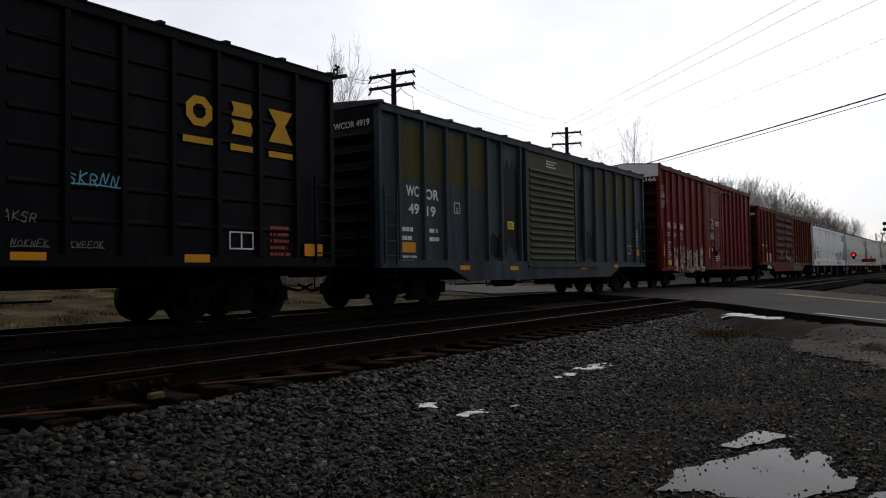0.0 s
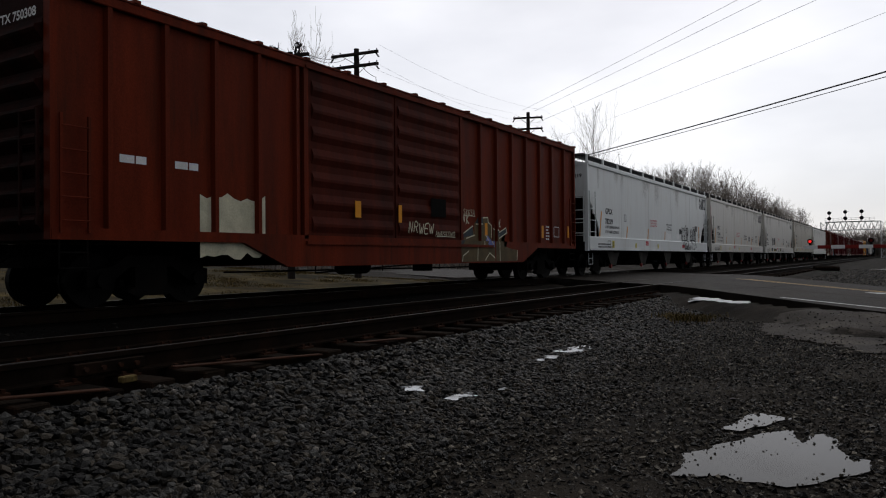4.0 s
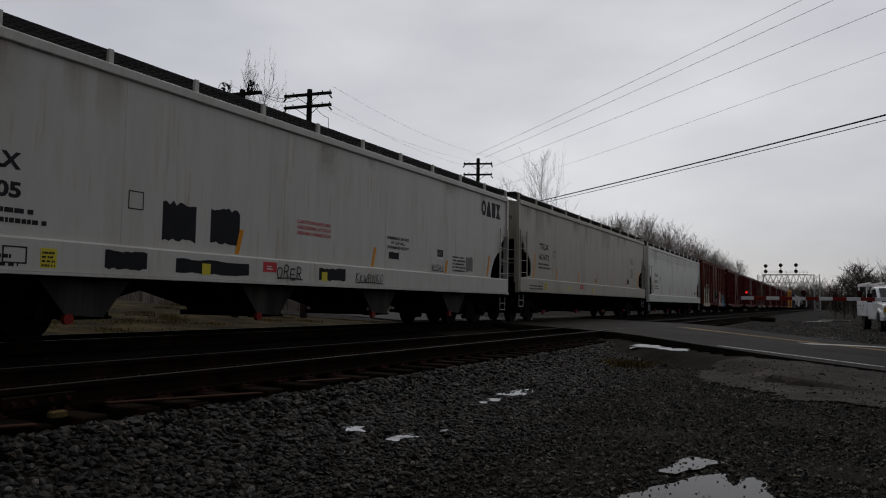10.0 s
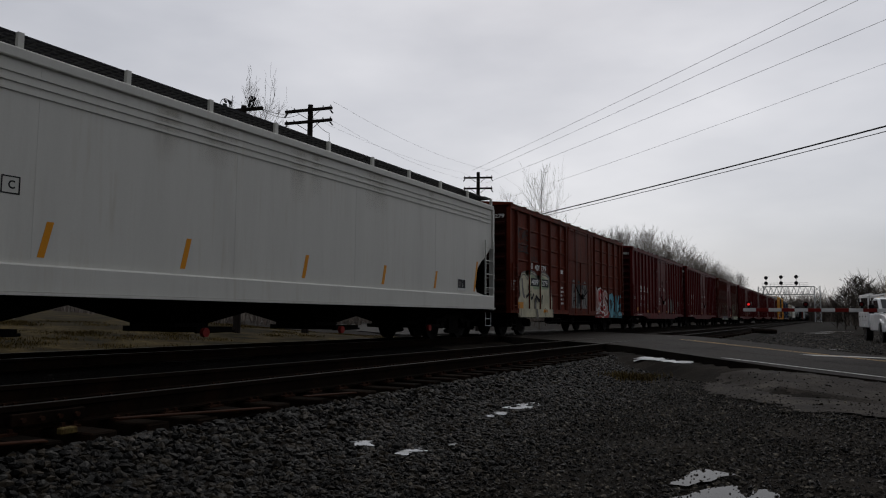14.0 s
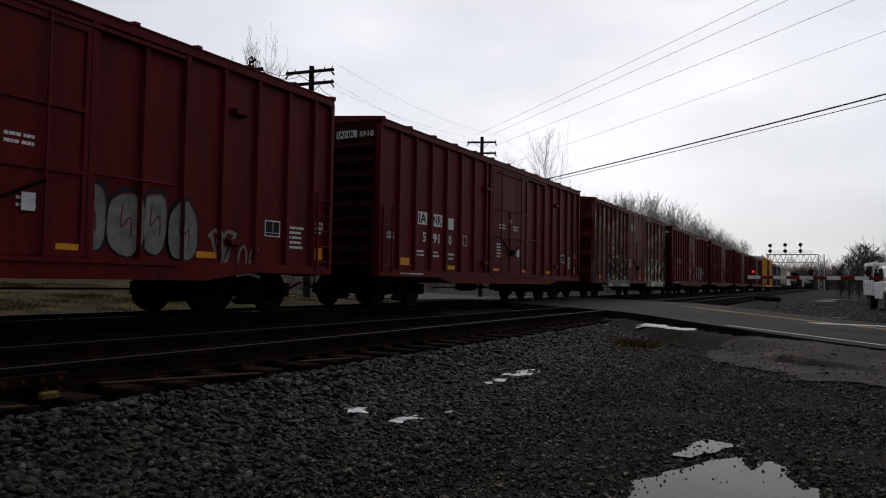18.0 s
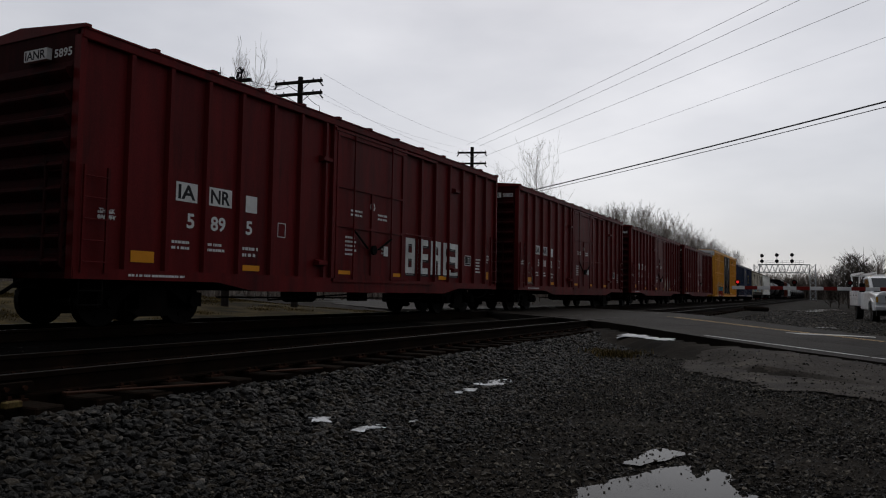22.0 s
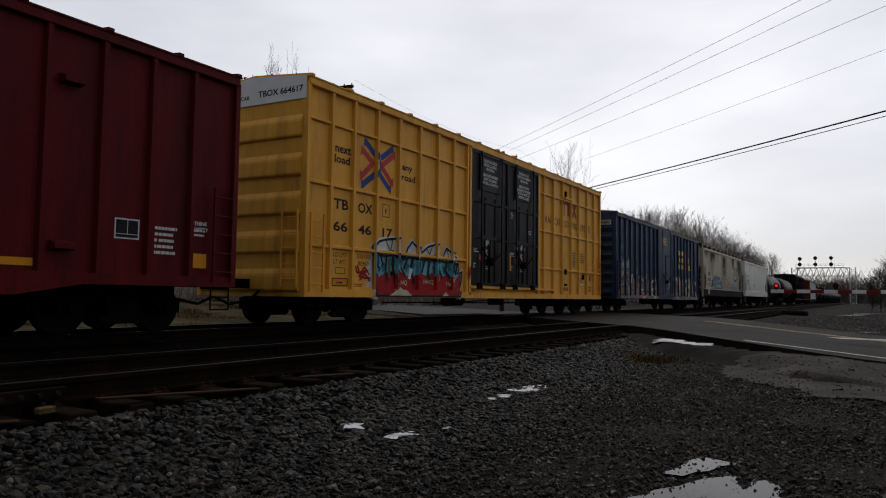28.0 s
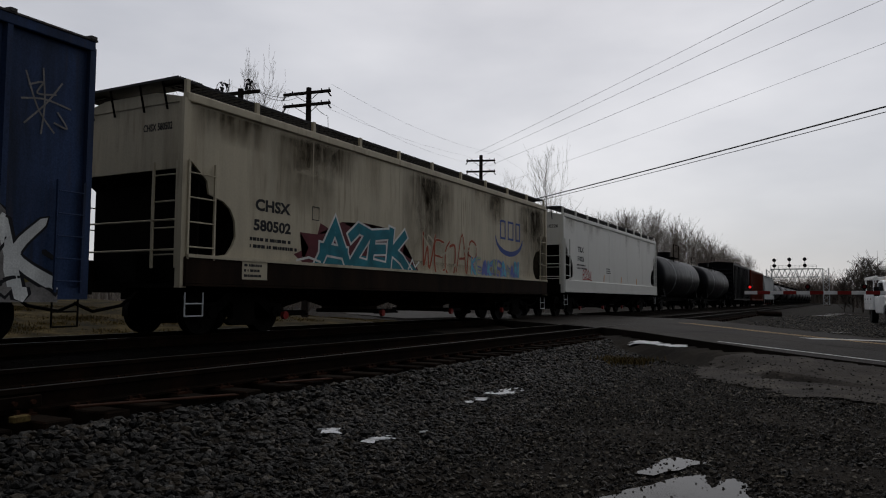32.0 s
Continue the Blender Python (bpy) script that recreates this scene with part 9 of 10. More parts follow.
utility_pole(-20.0, 25.35, 10.3, "weathered wooden pole with two crossarms", 8)
utility_pole(-21.3, 45.6, 11.0, "weathered wooden pole where wires branch off along the road", 20, (0.4, 1.14), 0.98)
hub = thing("utility_pole", "dark pole top crowded with cutouts and jumper wires", "utility pole", pose(-20.25, 21.5, 0, 0, 0, 8), "wooden utility poles")
part("pole", rod(B(), (0, 0, 0), (0, 0, 9.3), 0.15, 10, 0.11), M["pole_wood"], hub)
part("crossarm", box(B(), -1.0, 0.85, -0.06, 0.06, 9.08, 9.2), M["pole_wood"], hub)
rngh = random.Random(14)
for cx, cz in ((-0.85, 9.42), (0.42, 9.4)):
    for k in range(9):
        a, e = rngh.uniform(0, 6.28), rngh.uniform(0.08, 0.24)
        p = Vector((cx + math.cos(a) * e, rngh.uniform(-0.2, 0.2), cz + math.sin(a) * e))
        d = Vector((rngh.gauss(0, 1), rngh.gauss(0, 1), rngh.gauss(0, 1))).normalized() * 0.09
        bm = rod(B(), p - d, p + d, 0.02, 6)
        for u in (-0.6, 0.0, 0.6):
            rod(bm, p + d * (u - 0.14), p + d * (u + 0.14), 0.042, 8)
        part("cutout", bm, M["dark_metal"], hub)
    for k in range(3):
        a = rngh.uniform(0, 6.28)
        ring = [Vector((cx + 0.2 * math.cos(a + t), 0.1 * k - 0.1, cz + 0.22 * math.sin(a + t))) for t in np.linspace(0, 4.4, 9)]
        bm = B()
        for p, q in zip(ring, ring[1:]):
            rod(bm, p, q, 0.014, 5)
        part("jumper_wire", bm, M["cable"], hub)
    part("bracket", rod(B(), (cx, 0, 9.14), (cx, 0, cz), 0.03, 6), M["dark_metal"], hub)
part("pole_pin", rod(B(), (-0.55, 0, 9.2), (-0.55, 0, 9.75), 0.012, 5), M["dark_metal"], hub)
cable("tie_wire", [(-19.6, 21.6, 9.2), (-20.9, 25.2, 9.98)], 0.012, M["cable"], "black jumper wires joining the two poles", 0.12)
cable("tie_wire", [(-19.5, 21.7, 9.1), (-20.5, 25.2, 9.9)], 0.01, M["cable"], "black jumper wires joining the two poles", 0.22)
cable("primary_wire", [(-20.9, 21.5, 9.6), (-21.1, 25.3, 10.35), (-22.4, 45.4, 11.05), (-26, 95, 11)], 0.0045, M["bare_wire"], "thin power wire along the pole line", 0.35)
cable("primary_wire", [(-18.9, 25.5, 10.35), (-20.2, 45.8, 11.05), (-24, 95, 11)], 0.0045, M["bare_wire"], "thin power wire along the pole line", 0.45)
cable("primary_wire", [(-18.9, 25.5, 9.5), (-20.2, 45.8, 10.2)], 0.0045, M["bare_wire"], "thin power wire along the pole line", 0.6)
cable("guy_wire", [(-20.0, 25.35, 9.9), (-19.6, 26.2, 9.2), (-19.7, 26.4, 8.4)], 0.012, M["cable"], "slack drop wire at the pole top", 0.15)
for dz, dx in ((0.12, -0.3), (0.12, 0.35)):
    cable("branch_wire", [(-21.3 + dx, 45.6 + dx, 11.0 + dz), (20 + dx, 6.6 + dx, 11.3)], 0.0085, M["bare_wire"], "pale overhead wire crossing above the road", 0.25)
cable("branch_wire", [(-20.6, 45.4, 10.2), (22, 8, 11.0)], 0.0085, M["bare_wire"], "pale overhead wire crossing above the road", 0.2)
cable("service_wire", [(-21.3, 45.6, 8.6), (20, 8.2, 9.6)], 0.006, M["bare_wire"], "thin pale wire above the road", 0.4)
cable("phone_cable", [(-21.3, 45.6, 7.1), (24, 5.5, 7.45)], 0.028, M["cable"], "thick black telephone cable above the road", 0.3)
cable("phone_cable", [(-21.3, 45.6, 6.96), (24, 5.5, 7.27)], 0.014, M["cable"], "black cable strung under the telephone cable", 0.3)


# ---- trees ----
def bare_tree_mesh(seed, fat, material, least, branches=30, low=0.2, rise=(0.75, 1.5), fork=(2, 1), twigs=2, dome=False):
    """A bare tree 11 m high: a wavering leader with rising branches, sub-branches and twigs."""
    rng, bm, trunk = random.Random(seed), B(), B()
    h, p, leader = 11.0, Vector((0, 0, -0.3)), []
    for k in range(12):
        q = p + Vector((rng.uniform(-0.16, 0.16), rng.uniform(-0.16, 0.16), (h + 0.3) / 12))
        rod(trunk if k < 7 else bm, p, q, max(0.11 * (1 - k / 12.5), least), 5, max(0.11 * (1 - (k + 1) / 12.5), least), False)
        leader.append(p)
        p = q
    leader.append(p)

    def limb(start, d, length, r, level):
        p, n = start, 3 if level < 2 else twigs
        for k in range(n):
            d = (d + Vector((rng.gauss(0, 0.15), rng.gauss(0, 0.15), 0.17))).normalized()
            q = p + d * length / n
            rod(bm, p, q, max(r * (1 - k / (n + 1)), least), 3, max(r * (1 - (k + 1) / (n + 1)), least * 0.6), False)
            if level < 2:
                for _ in range(fork[level] + (rng.random() < 0.5)):
                    side = Vector((rng.gauss(0, 1), rng.gauss(0, 1), rng.gauss(0.15, 0.5))).normalized()
                    limb(p.lerp(q, rng.uniform(0.2, 1)), (d + side * 0.75).normalized(), length * rng.uniform(0.32, 0.52), r * 0.45, level + 1)
            p = q

    for k in range(branches):
        u = low + (0.97 - low) * (k + rng.random()) / branches
        at = u * 12
        start = leader[int(at)].lerp(leader[int(at) + 1], at % 1)
        a = k * 2.4 + rng.uniform(-0.5, 0.5)
        d = Vector((math.cos(a), math.sin(a), rng.uniform(*rise))).normalized()
        reach = math.sin(math.pi * min(1, max(0.12, (u - low) / (1 - low) * 0.75 + 0.2))) if dome else min(1.0, (1 - u) * 1.5 + 0.2)
        limb(start, d, h * fat * reach * rng.uniform(0.75, 1.15), 0.036 * (1.15 - u), 0)
    return as_mesh("trunk", trunk, material), as_mesh("crown", bm, material)


TREES = [bare_tree_mesh(s, fat, M["bark"] if s % 2 else M["dark_bark"], 0.0075, 22, 0.16, (0.9, 2.2), (2, 1), 1, True) for s, fat in ((3, 0.34), (4, 0.38), (5, 0.32), (6, 0.36))]
SHRUB = bare_tree_mesh(41, 0.4, M["brush_bark"], 0.016, 40, 0.03)
FINE = [bare_tree_mesh(s, 0.42, M["bark"], 0.005, 24, 0.22, (0.8, 1.9), (2, 1), 2) for s in (17, 23)]


def tree(x, y, h, kind, label, group="bare winter trees", turn=0.0, wide=1.0):
    t = thing("tree", label, "tree", pose(x, y, float(np.interp(x, BED_X, BED_Z)), 0, 0, turn) @ Matrix.Diagonal((h / 11 * wide, h / 11 * wide, h / 11, 1)), group)
    hang("trunk", kind[0], t), hang("crown", kind[1], t)
    return t


tree(-22.9, 62, 13.5, FINE[0], "tall slender bare tree beside the pole line", turn=40, wide=0.78)
tree(-25.6, 61, 11.4, FINE[1], "bare tree beside the pole line", turn=120, wide=0.78)
tree(-24.9, 27.2, 11.8, FINE[1], "bare tree behind the utility pole", turn=200)
tree(-24.4, 25.0, 9.9, FINE[0], "small bare tree behind the utility pole", turn=10)
rngt = random.Random(77)
for k in range(100):
    y = 116 + k * 2.1 + rngt.uniform(-2, 2)
    tree(-34 + rngt.uniform(-7, 3), y, rngt.uniform(15.5, 18.6) * min(1.0, 0.80 + k * 0.010), TREES[k % 4], "bare grey tree in the trackside wood", "trackside wood", rngt.uniform(0, 360), 0.95)
for k in range(10):
    tree(-29 + rngt.uniform(-2, 2), 70 + k * 4.5, rngt.uniform(6, 8.5), TREES[(k + 1) % 4], "low bare tree at the edge of the wood", "trackside wood", rngt.uniform(0, 360), 0.9)
for k, (x, y, h, w) in enumerate(((2.2, 95, 5.6, 1.3), (3.0, 97, 5.9, 1.4), (1.2, 97, 4.6, 1.4), (4.0, 96, 4.8, 1.3), (0.4, 100, 3.8, 1.3))):
    tree(x, y, h, SHRUB, "dense dark shrubby tree at the end of the lot", "shrubby trees", k * 70, w)
for k, (x, y, h) in enumerate(((5.6, 70, 5.0), (7.2, 72, 5.4), (9.0, 70, 8.5), (11.0, 68, 11.5), (13.2, 70, 13.0), (16, 72, 12.5), (8.2, 78, 6.5), (6.6, 84, 6.8), (4.8, 88, 5.4), (12.2, 62, 9.5))):
    tree(x, y, h, TREES[k % 4], "bare tree behind the crossing shed", "trees behind the shed", k * 50, 1.1)


def far_wood(name, x0, x1, y, h, n, label, seed):
    rng, bm = random.Random(seed), B()
    for _ in range(n):
        x = rng.uniform(x0, x1)
        yy, t = y + rng.uniform(-12, 12), h * rng.uniform(0.55, 1.0)
        rod(bm, (x, yy, -1), (x + rng.uniform(-0.6, 0.6), yy, t * 0.6), 0.22, 3, 0.12)
        for _ in range(7):
            a = rng.uniform(0, 6.28)
            z0 = t * rng.uniform(0.2, 0.6)
            rod(bm, (x, yy, z0), (x + math.cos(a) * t * 0.22, yy + math.sin(a) * t * 0.22, z0 + t * rng.uniform(0.2, 0.42)), 0.09, 3, 0.02)
    return tagged(new(name, as_mesh(name, bm, M["dark_bark"])), label, "wood", kind="stuff")


far_wood("far_wood", -60, 4, 420, 19, 520, "distant bare winter woodland behind the signal bridge", 1)
far_wood("far_wood", 2, 60, 170, 13, 260, "distant bare trees beyond the lot", 2)
far_wood("far_wood", -120, -44, 150, 14, 420, "bare woodland beyond the pole line", 3)
far_bank = lattice("far_bank", [-160.0, -110.0, -85.0, -74.0, -66.0, -62.0], [float(v) for v in np.arange(-80, 421, 6)], lambda x, y: float(np.interp(x, [-110, -74, -62], [3.8, 2.6, 0.0])) * (1 + 0.3 * noise.noise(Vector((x * 0.1, y * 0.12, 5)))), M["hill"], "low scrub-covered bank far beyond the tracks")
rngb, thicket = random.Random(8), B()
for _ in range(700):
    x, y, h = rngb.uniform(-66, -40), rngb.uniform(18, 150), rngb.uniform(1.8, 4.2)
    for _ in range(5):
        rod(thicket, (x, y, 0.0), (x + rngb.uniform(-1, 1), y + rngb.uniform(-1.2, 1.2), h * rngb.uniform(0.6, 1.0)), 0.05, 3, 0.015)
tagged(new("thicket", as_mesh("thicket", thicket, M["dark_bark"])), "low bare winter brush beyond the grass bank", "brush", kind="stuff")
hill = lattice("distant_rise", [float(v) for v in np.linspace(-220, 260, 40)], [430.0, 450.0, 480.0, 520.0], lambda x, y: (y > 440) * (9 + 4 * noise.noise(Vector((x * 0.02, y * 0.01, 3))) + 1.6 * noise.noise(Vector((x * 0.15, 0, 1)))) - 1, M["hill"], "distant wooded rise in winter colours")


# ---- signal bridge over both tracks ----
def signal_bridge():
    y0 = 238.0
    s = thing("signal_bridge", "silver lattice signal bridge over both tracks", "signal bridge", pose(0, y0, 0))
    A, x0, x1, z0, z1 = M["silver"], -18.0, -4.3, 8.2, 10.5
    for dy in (-0.6, 0.6):
        bm = B()
        for z in (z0, z1):
            box(bm, x0, x1, dy - 0.09, dy + 0.09, z - 0.09, z + 0.09)
        n = 9
        for k in range(n):
            a, b = x0 + (x1 - x0) * k / n, x0 + (x1 - x0) * (k + 1) / n
            rod(bm, (a, dy, z0), ((a + b) / 2, dy, z1), 0.07, 4), rod(bm, ((a + b) / 2, dy, z1), (b, dy, z0), 0.07, 4)
        part("truss", bm, A, s)
    for x in (x0 - 0.4, x1 + 0.7):
        bm = B()
        for dx in (-0.75, 0.75):
            box(bm, x + dx - 0.1, x + dx + 0.1, -0.6, 0.6, -0.3, z1 + 0.1)
        n = 7
        for k in range(n):
            a, b = z1 * k / n, z1 * (k + 1) / n
            rod(bm, (x - 0.75, -0.55, a), (x + 0.75, -0.55, b), 0.07, 4), rod(bm, (x + 0.75, -0.55, a), (x - 0.75, -0.55, b), 0.07, 4)
        part("leg", bm, A, s)
        part("footing", box(B(), x - 1.1, x + 1.1, -0.9, 0.9, -0.4, 0.35), M["concrete"], s)
    bm = box(B(), x0, x1 - 1.6, -1.0, -0.6, z1 + 0.1, z1 + 0.16)
    for k in range(12):
        x = x0 + (x1 - 1.6 - x0) * k / 11
        rod(bm, (x, -1.0, z1 + 0.1), (x, -1.0, z1 + 1.1), 0.04, 4)
    for z in (z1 + 0.6, z1 + 1.1):
        rod(bm, (x0, -1.0, z), (x1 - 1.6, -1.0, z), 0.04, 4)
    part("walkway", bm, A, s)
    for x, h in ((-16.9, 0), (-12.9, 0.6), (-8.9, 0.6)):
        mast = part("signal_mast", rod(B(), (x, -1.1, z1), (x, -1.1, 13.3 + h), 0.09, 8), A, s)
        for z, big in ((11.5, 1), (13.1 + h * 0.3, 1)):
            head = part("signal_head", rod(B(), (x, -1.5, z), (x, -1.2, z), 0.52, 14), M["dark_metal"], mast)
            part("hood", rod(B(), (x, -2.1, z + 0.12), (x, -1.5, z + 0.12), 0.16, 10), M["dark_metal"], head)
        part("side_arm", rod(B(), (x, -1.1, 13.0), (x + 0.9, -1.1, 13.5), 0.04, 5), A, mast)
    return s


signal_bridge()


# ---- level crossing signal, gate, truck, shed ----
def crossing_signal():
    g = thing("crossing_signal", "silver crossing signal mast with a white crossbuck and dark lamps", "crossing signal", pose(2.98, 29.0, 0.2, 0, 0, 32))
    part("mast", rod(B(), (0, 0, 0), (0, 0, 5.0), 0.075, 12), M["mast_grey"], g)
    part("base", box(B(), -0.13, 0.13, -0.13, 0.13, -0.2, 0.42), M["concrete"], g, bevel=0.03)
    part("bell", rod(rod(B(), (0, -0.12, 5.25), (0, 0.05, 5.25), 0.19, 18, 0.12), (0, 0, 4.95), (0, 0, 5.15), 0.12, 12), M["galvanised"], g)
    part("bracket", rod(B(), (-0.75, 0, 4.82), (0.05, 0, 4.82), 0.035, 8), M["galvanised"], g)
    sign = thing("crossbuck", "", "", pose(0.42, -0.12, 4.0))
    sign.parent = g
    for a, words in ((-45, ("RAIL", "ROAD")), (45, ("CROS", "SING"))):
        m = pose(0, -0.012 * (a > 0), 0, 0, -a, 0)
        part("blade", box(B(), -0.6, 0.6, -0.01, 0.01, -0.115, 0.115), M["white_paint"], sign, m=m)
        for s, x0 in zip(words, (-0.56, 0.13)):
            co, faces = glyphs(s, 0.02)
            me = bpy.data.meshes.new("lettering")
            me.from_pydata([(x0 + p[0] * 0.43, -0.013, -0.075 + p[1] * 0.15) for p in co], [], faces)
            me.materials.append(M["text_black"])
            hang("lettering", me, g, pose(0.42, -0.12, 4.0) @ m)
    plate = part("tracks_sign", box(box(B(), -0.33, 0.33, -0.13, -0.11, 2.93, 3.16), -0.12, 0.12, -0.13, -0.11, 3.16, 3.38), M["white_paint"], g, m=pose(0.35, 0, 0))
    for s, x0, x1, z0, z1 in (("TRACKS", -0.29, 0.29, 2.97, 3.12), ("2", -0.06, 0.06, 3.18, 3.35)):
        co, faces = glyphs(s, 0.01)
        me = bpy.data.meshes.new("lettering")
        me.from_pydata([(x0 + p[0] * (x1 - x0), -0.134, z0 + p[1] * (z1 - z0)) for p in co], [], faces)
        me.materials.append(M["text_black"])
        hang("lettering", me, plate)
    part("lamp_arm", rod(B(), (-0.85, 0, 2.62), (0.85, 0, 2.62), 0.035, 8), M["galvanised"], g)
    for x, y in ((-0.8, 0), (0.08, -0.2), (0.72, 0.1)):
        lamp = part("lamp_disc", rod(B(), (x, y + 0.02, 2.35), (x, y - 0.03, 2.35), 0.24, 22), M["dark_metal"], g)
        part("hood", rod(B(), (x, y - 0.32, 2.37), (x, y - 0.03, 2.35), 0.11, 14, 0.13), M["dark_metal"], lamp)
        part("housing", rod(B(), (x, y + 0.02, 2.35), (x, y + 0.2, 2.35), 0.13, 14), M["dark_metal"], lamp)
    part("number_sign", box(B(), -0.14, 0.2, -0.1, -0.085, 1.72, 2.0), M["sign_blue"], g)
    part("gate_motor", box(B(), -0.42, 0.15, 0.05, 0.5, 1.15, 1.75), M["dark_metal"], g, bevel=0.04)
    part("counterweight", prism(B(), [(0.1, 1.15), (0.55, 1.0), (0.75, 1.55), (0.62, 1.65), (0.45, 1.3), (0.1, 1.4)], "y", -0.15, -0.05), M["silver"], g)
    gate = thing("crossing_gate", "lowered red and white striped crossing gate arm with red lamps", "crossing gate", pose(2.98, 28.85, 1.5))
    x, k = -0.3, 0
    part("arm_root", prism(B(), [(-0.9, -0.05), (0.0, -0.06), (0.0, 0.08), (-0.9, 0.06)], "y", -0.05, 0.05), M["mast_grey"], gate)
    x = -0.9
    while x > -5.9:
        a = max(x - 0.42, -6.0)
        part("stripe", box(B(), a, x, -0.025, 0.025, -0.06, 0.06), M["gate_red"] if k % 2 == 0 else M["white_paint"], gate, bevel=0.006)
        x, k = a, k + 1
    for x, lit in ((-5.75, True), (-3.9, False), (-2.2, False)):
        lamp = part("gate_lamp", rod(B(), (x, -0.08, 0.2), (x, 0.08, 0.2), 0.09, 16), M["dark_metal"], gate)
        part("lens", rod(B(), (x, -0.1, 0.2), (x, -0.08, 0.2), 0.05, 16), M["red_lamp"] if lit else M["dull_lens"], lamp)
        part("lamp_foot", box(B(), x - 0.04, x + 0.04, -0.03, 0.03, 0.06, 0.14), M["dark_metal"], gate)
    return g


crossing_signal()
stub = thing("utility_pole", "plain dark wooden pole with a drop wire by the crossing", "utility pole", pose(3.95, 33.5, 0), "wooden utility poles")
part("pole", rod(B(), (0, 0, -0.2), (0, 0, 7.6), 0.15, 10, 0.12), M["pole_wood"], stub)
part("wire_hook", rod(B(), (0.1, 0, 7.0), (0.3, -0.1, 6.8), 0.03, 6), M["galvanised"], stub)
cable("drop_wire", [(4.2, 33.4, 6.85), (14, 34, 11.2)], 0.014, M["cable"], "dark drop wire leading off from the pole", 0.3)
cable("drop_wire", [(4.0, 33.4, 4.6), (14, 36, 4.2)], 0.014, M["cable"], "dark drop wire leading off from the pole", 0.2)


def shed():
    s = thing("shed", "dark boarded shed with a low brown shingled roof", "shed", pose(3.55, 33.0, 0.1))
    part("wall", box(B(), 0, 8, 0, 6, -0.2, 2.45), M["shed_wall"], s)
    for k in range(20):
        part("board", box(B(), 0.02 + k * 0.4, 0.38 + k * 0.4, -0.02, 0.0, -0.15, 2.44), M["shed_wall"], s)
    part("roof", prism(B(), [(-0.35, 2.4), (-0.35, 2.5), (3.0, 3.15), (6.35, 2.5), (6.35, 2.4), (3.0, 3.02)], "x", -0.25, 8.3), M["shed_roof"], s)
    part("roof_vent", box(B(), 1.5, 1.8, 1.6, 1.9, 2.75, 3.0), M["shed_wall"], s)
    part("eave_board", box(B(), -0.25, 8.3, -0.37, -0.33, 2.34, 2.5), M["shed_wall"], s)
    return s


shed()


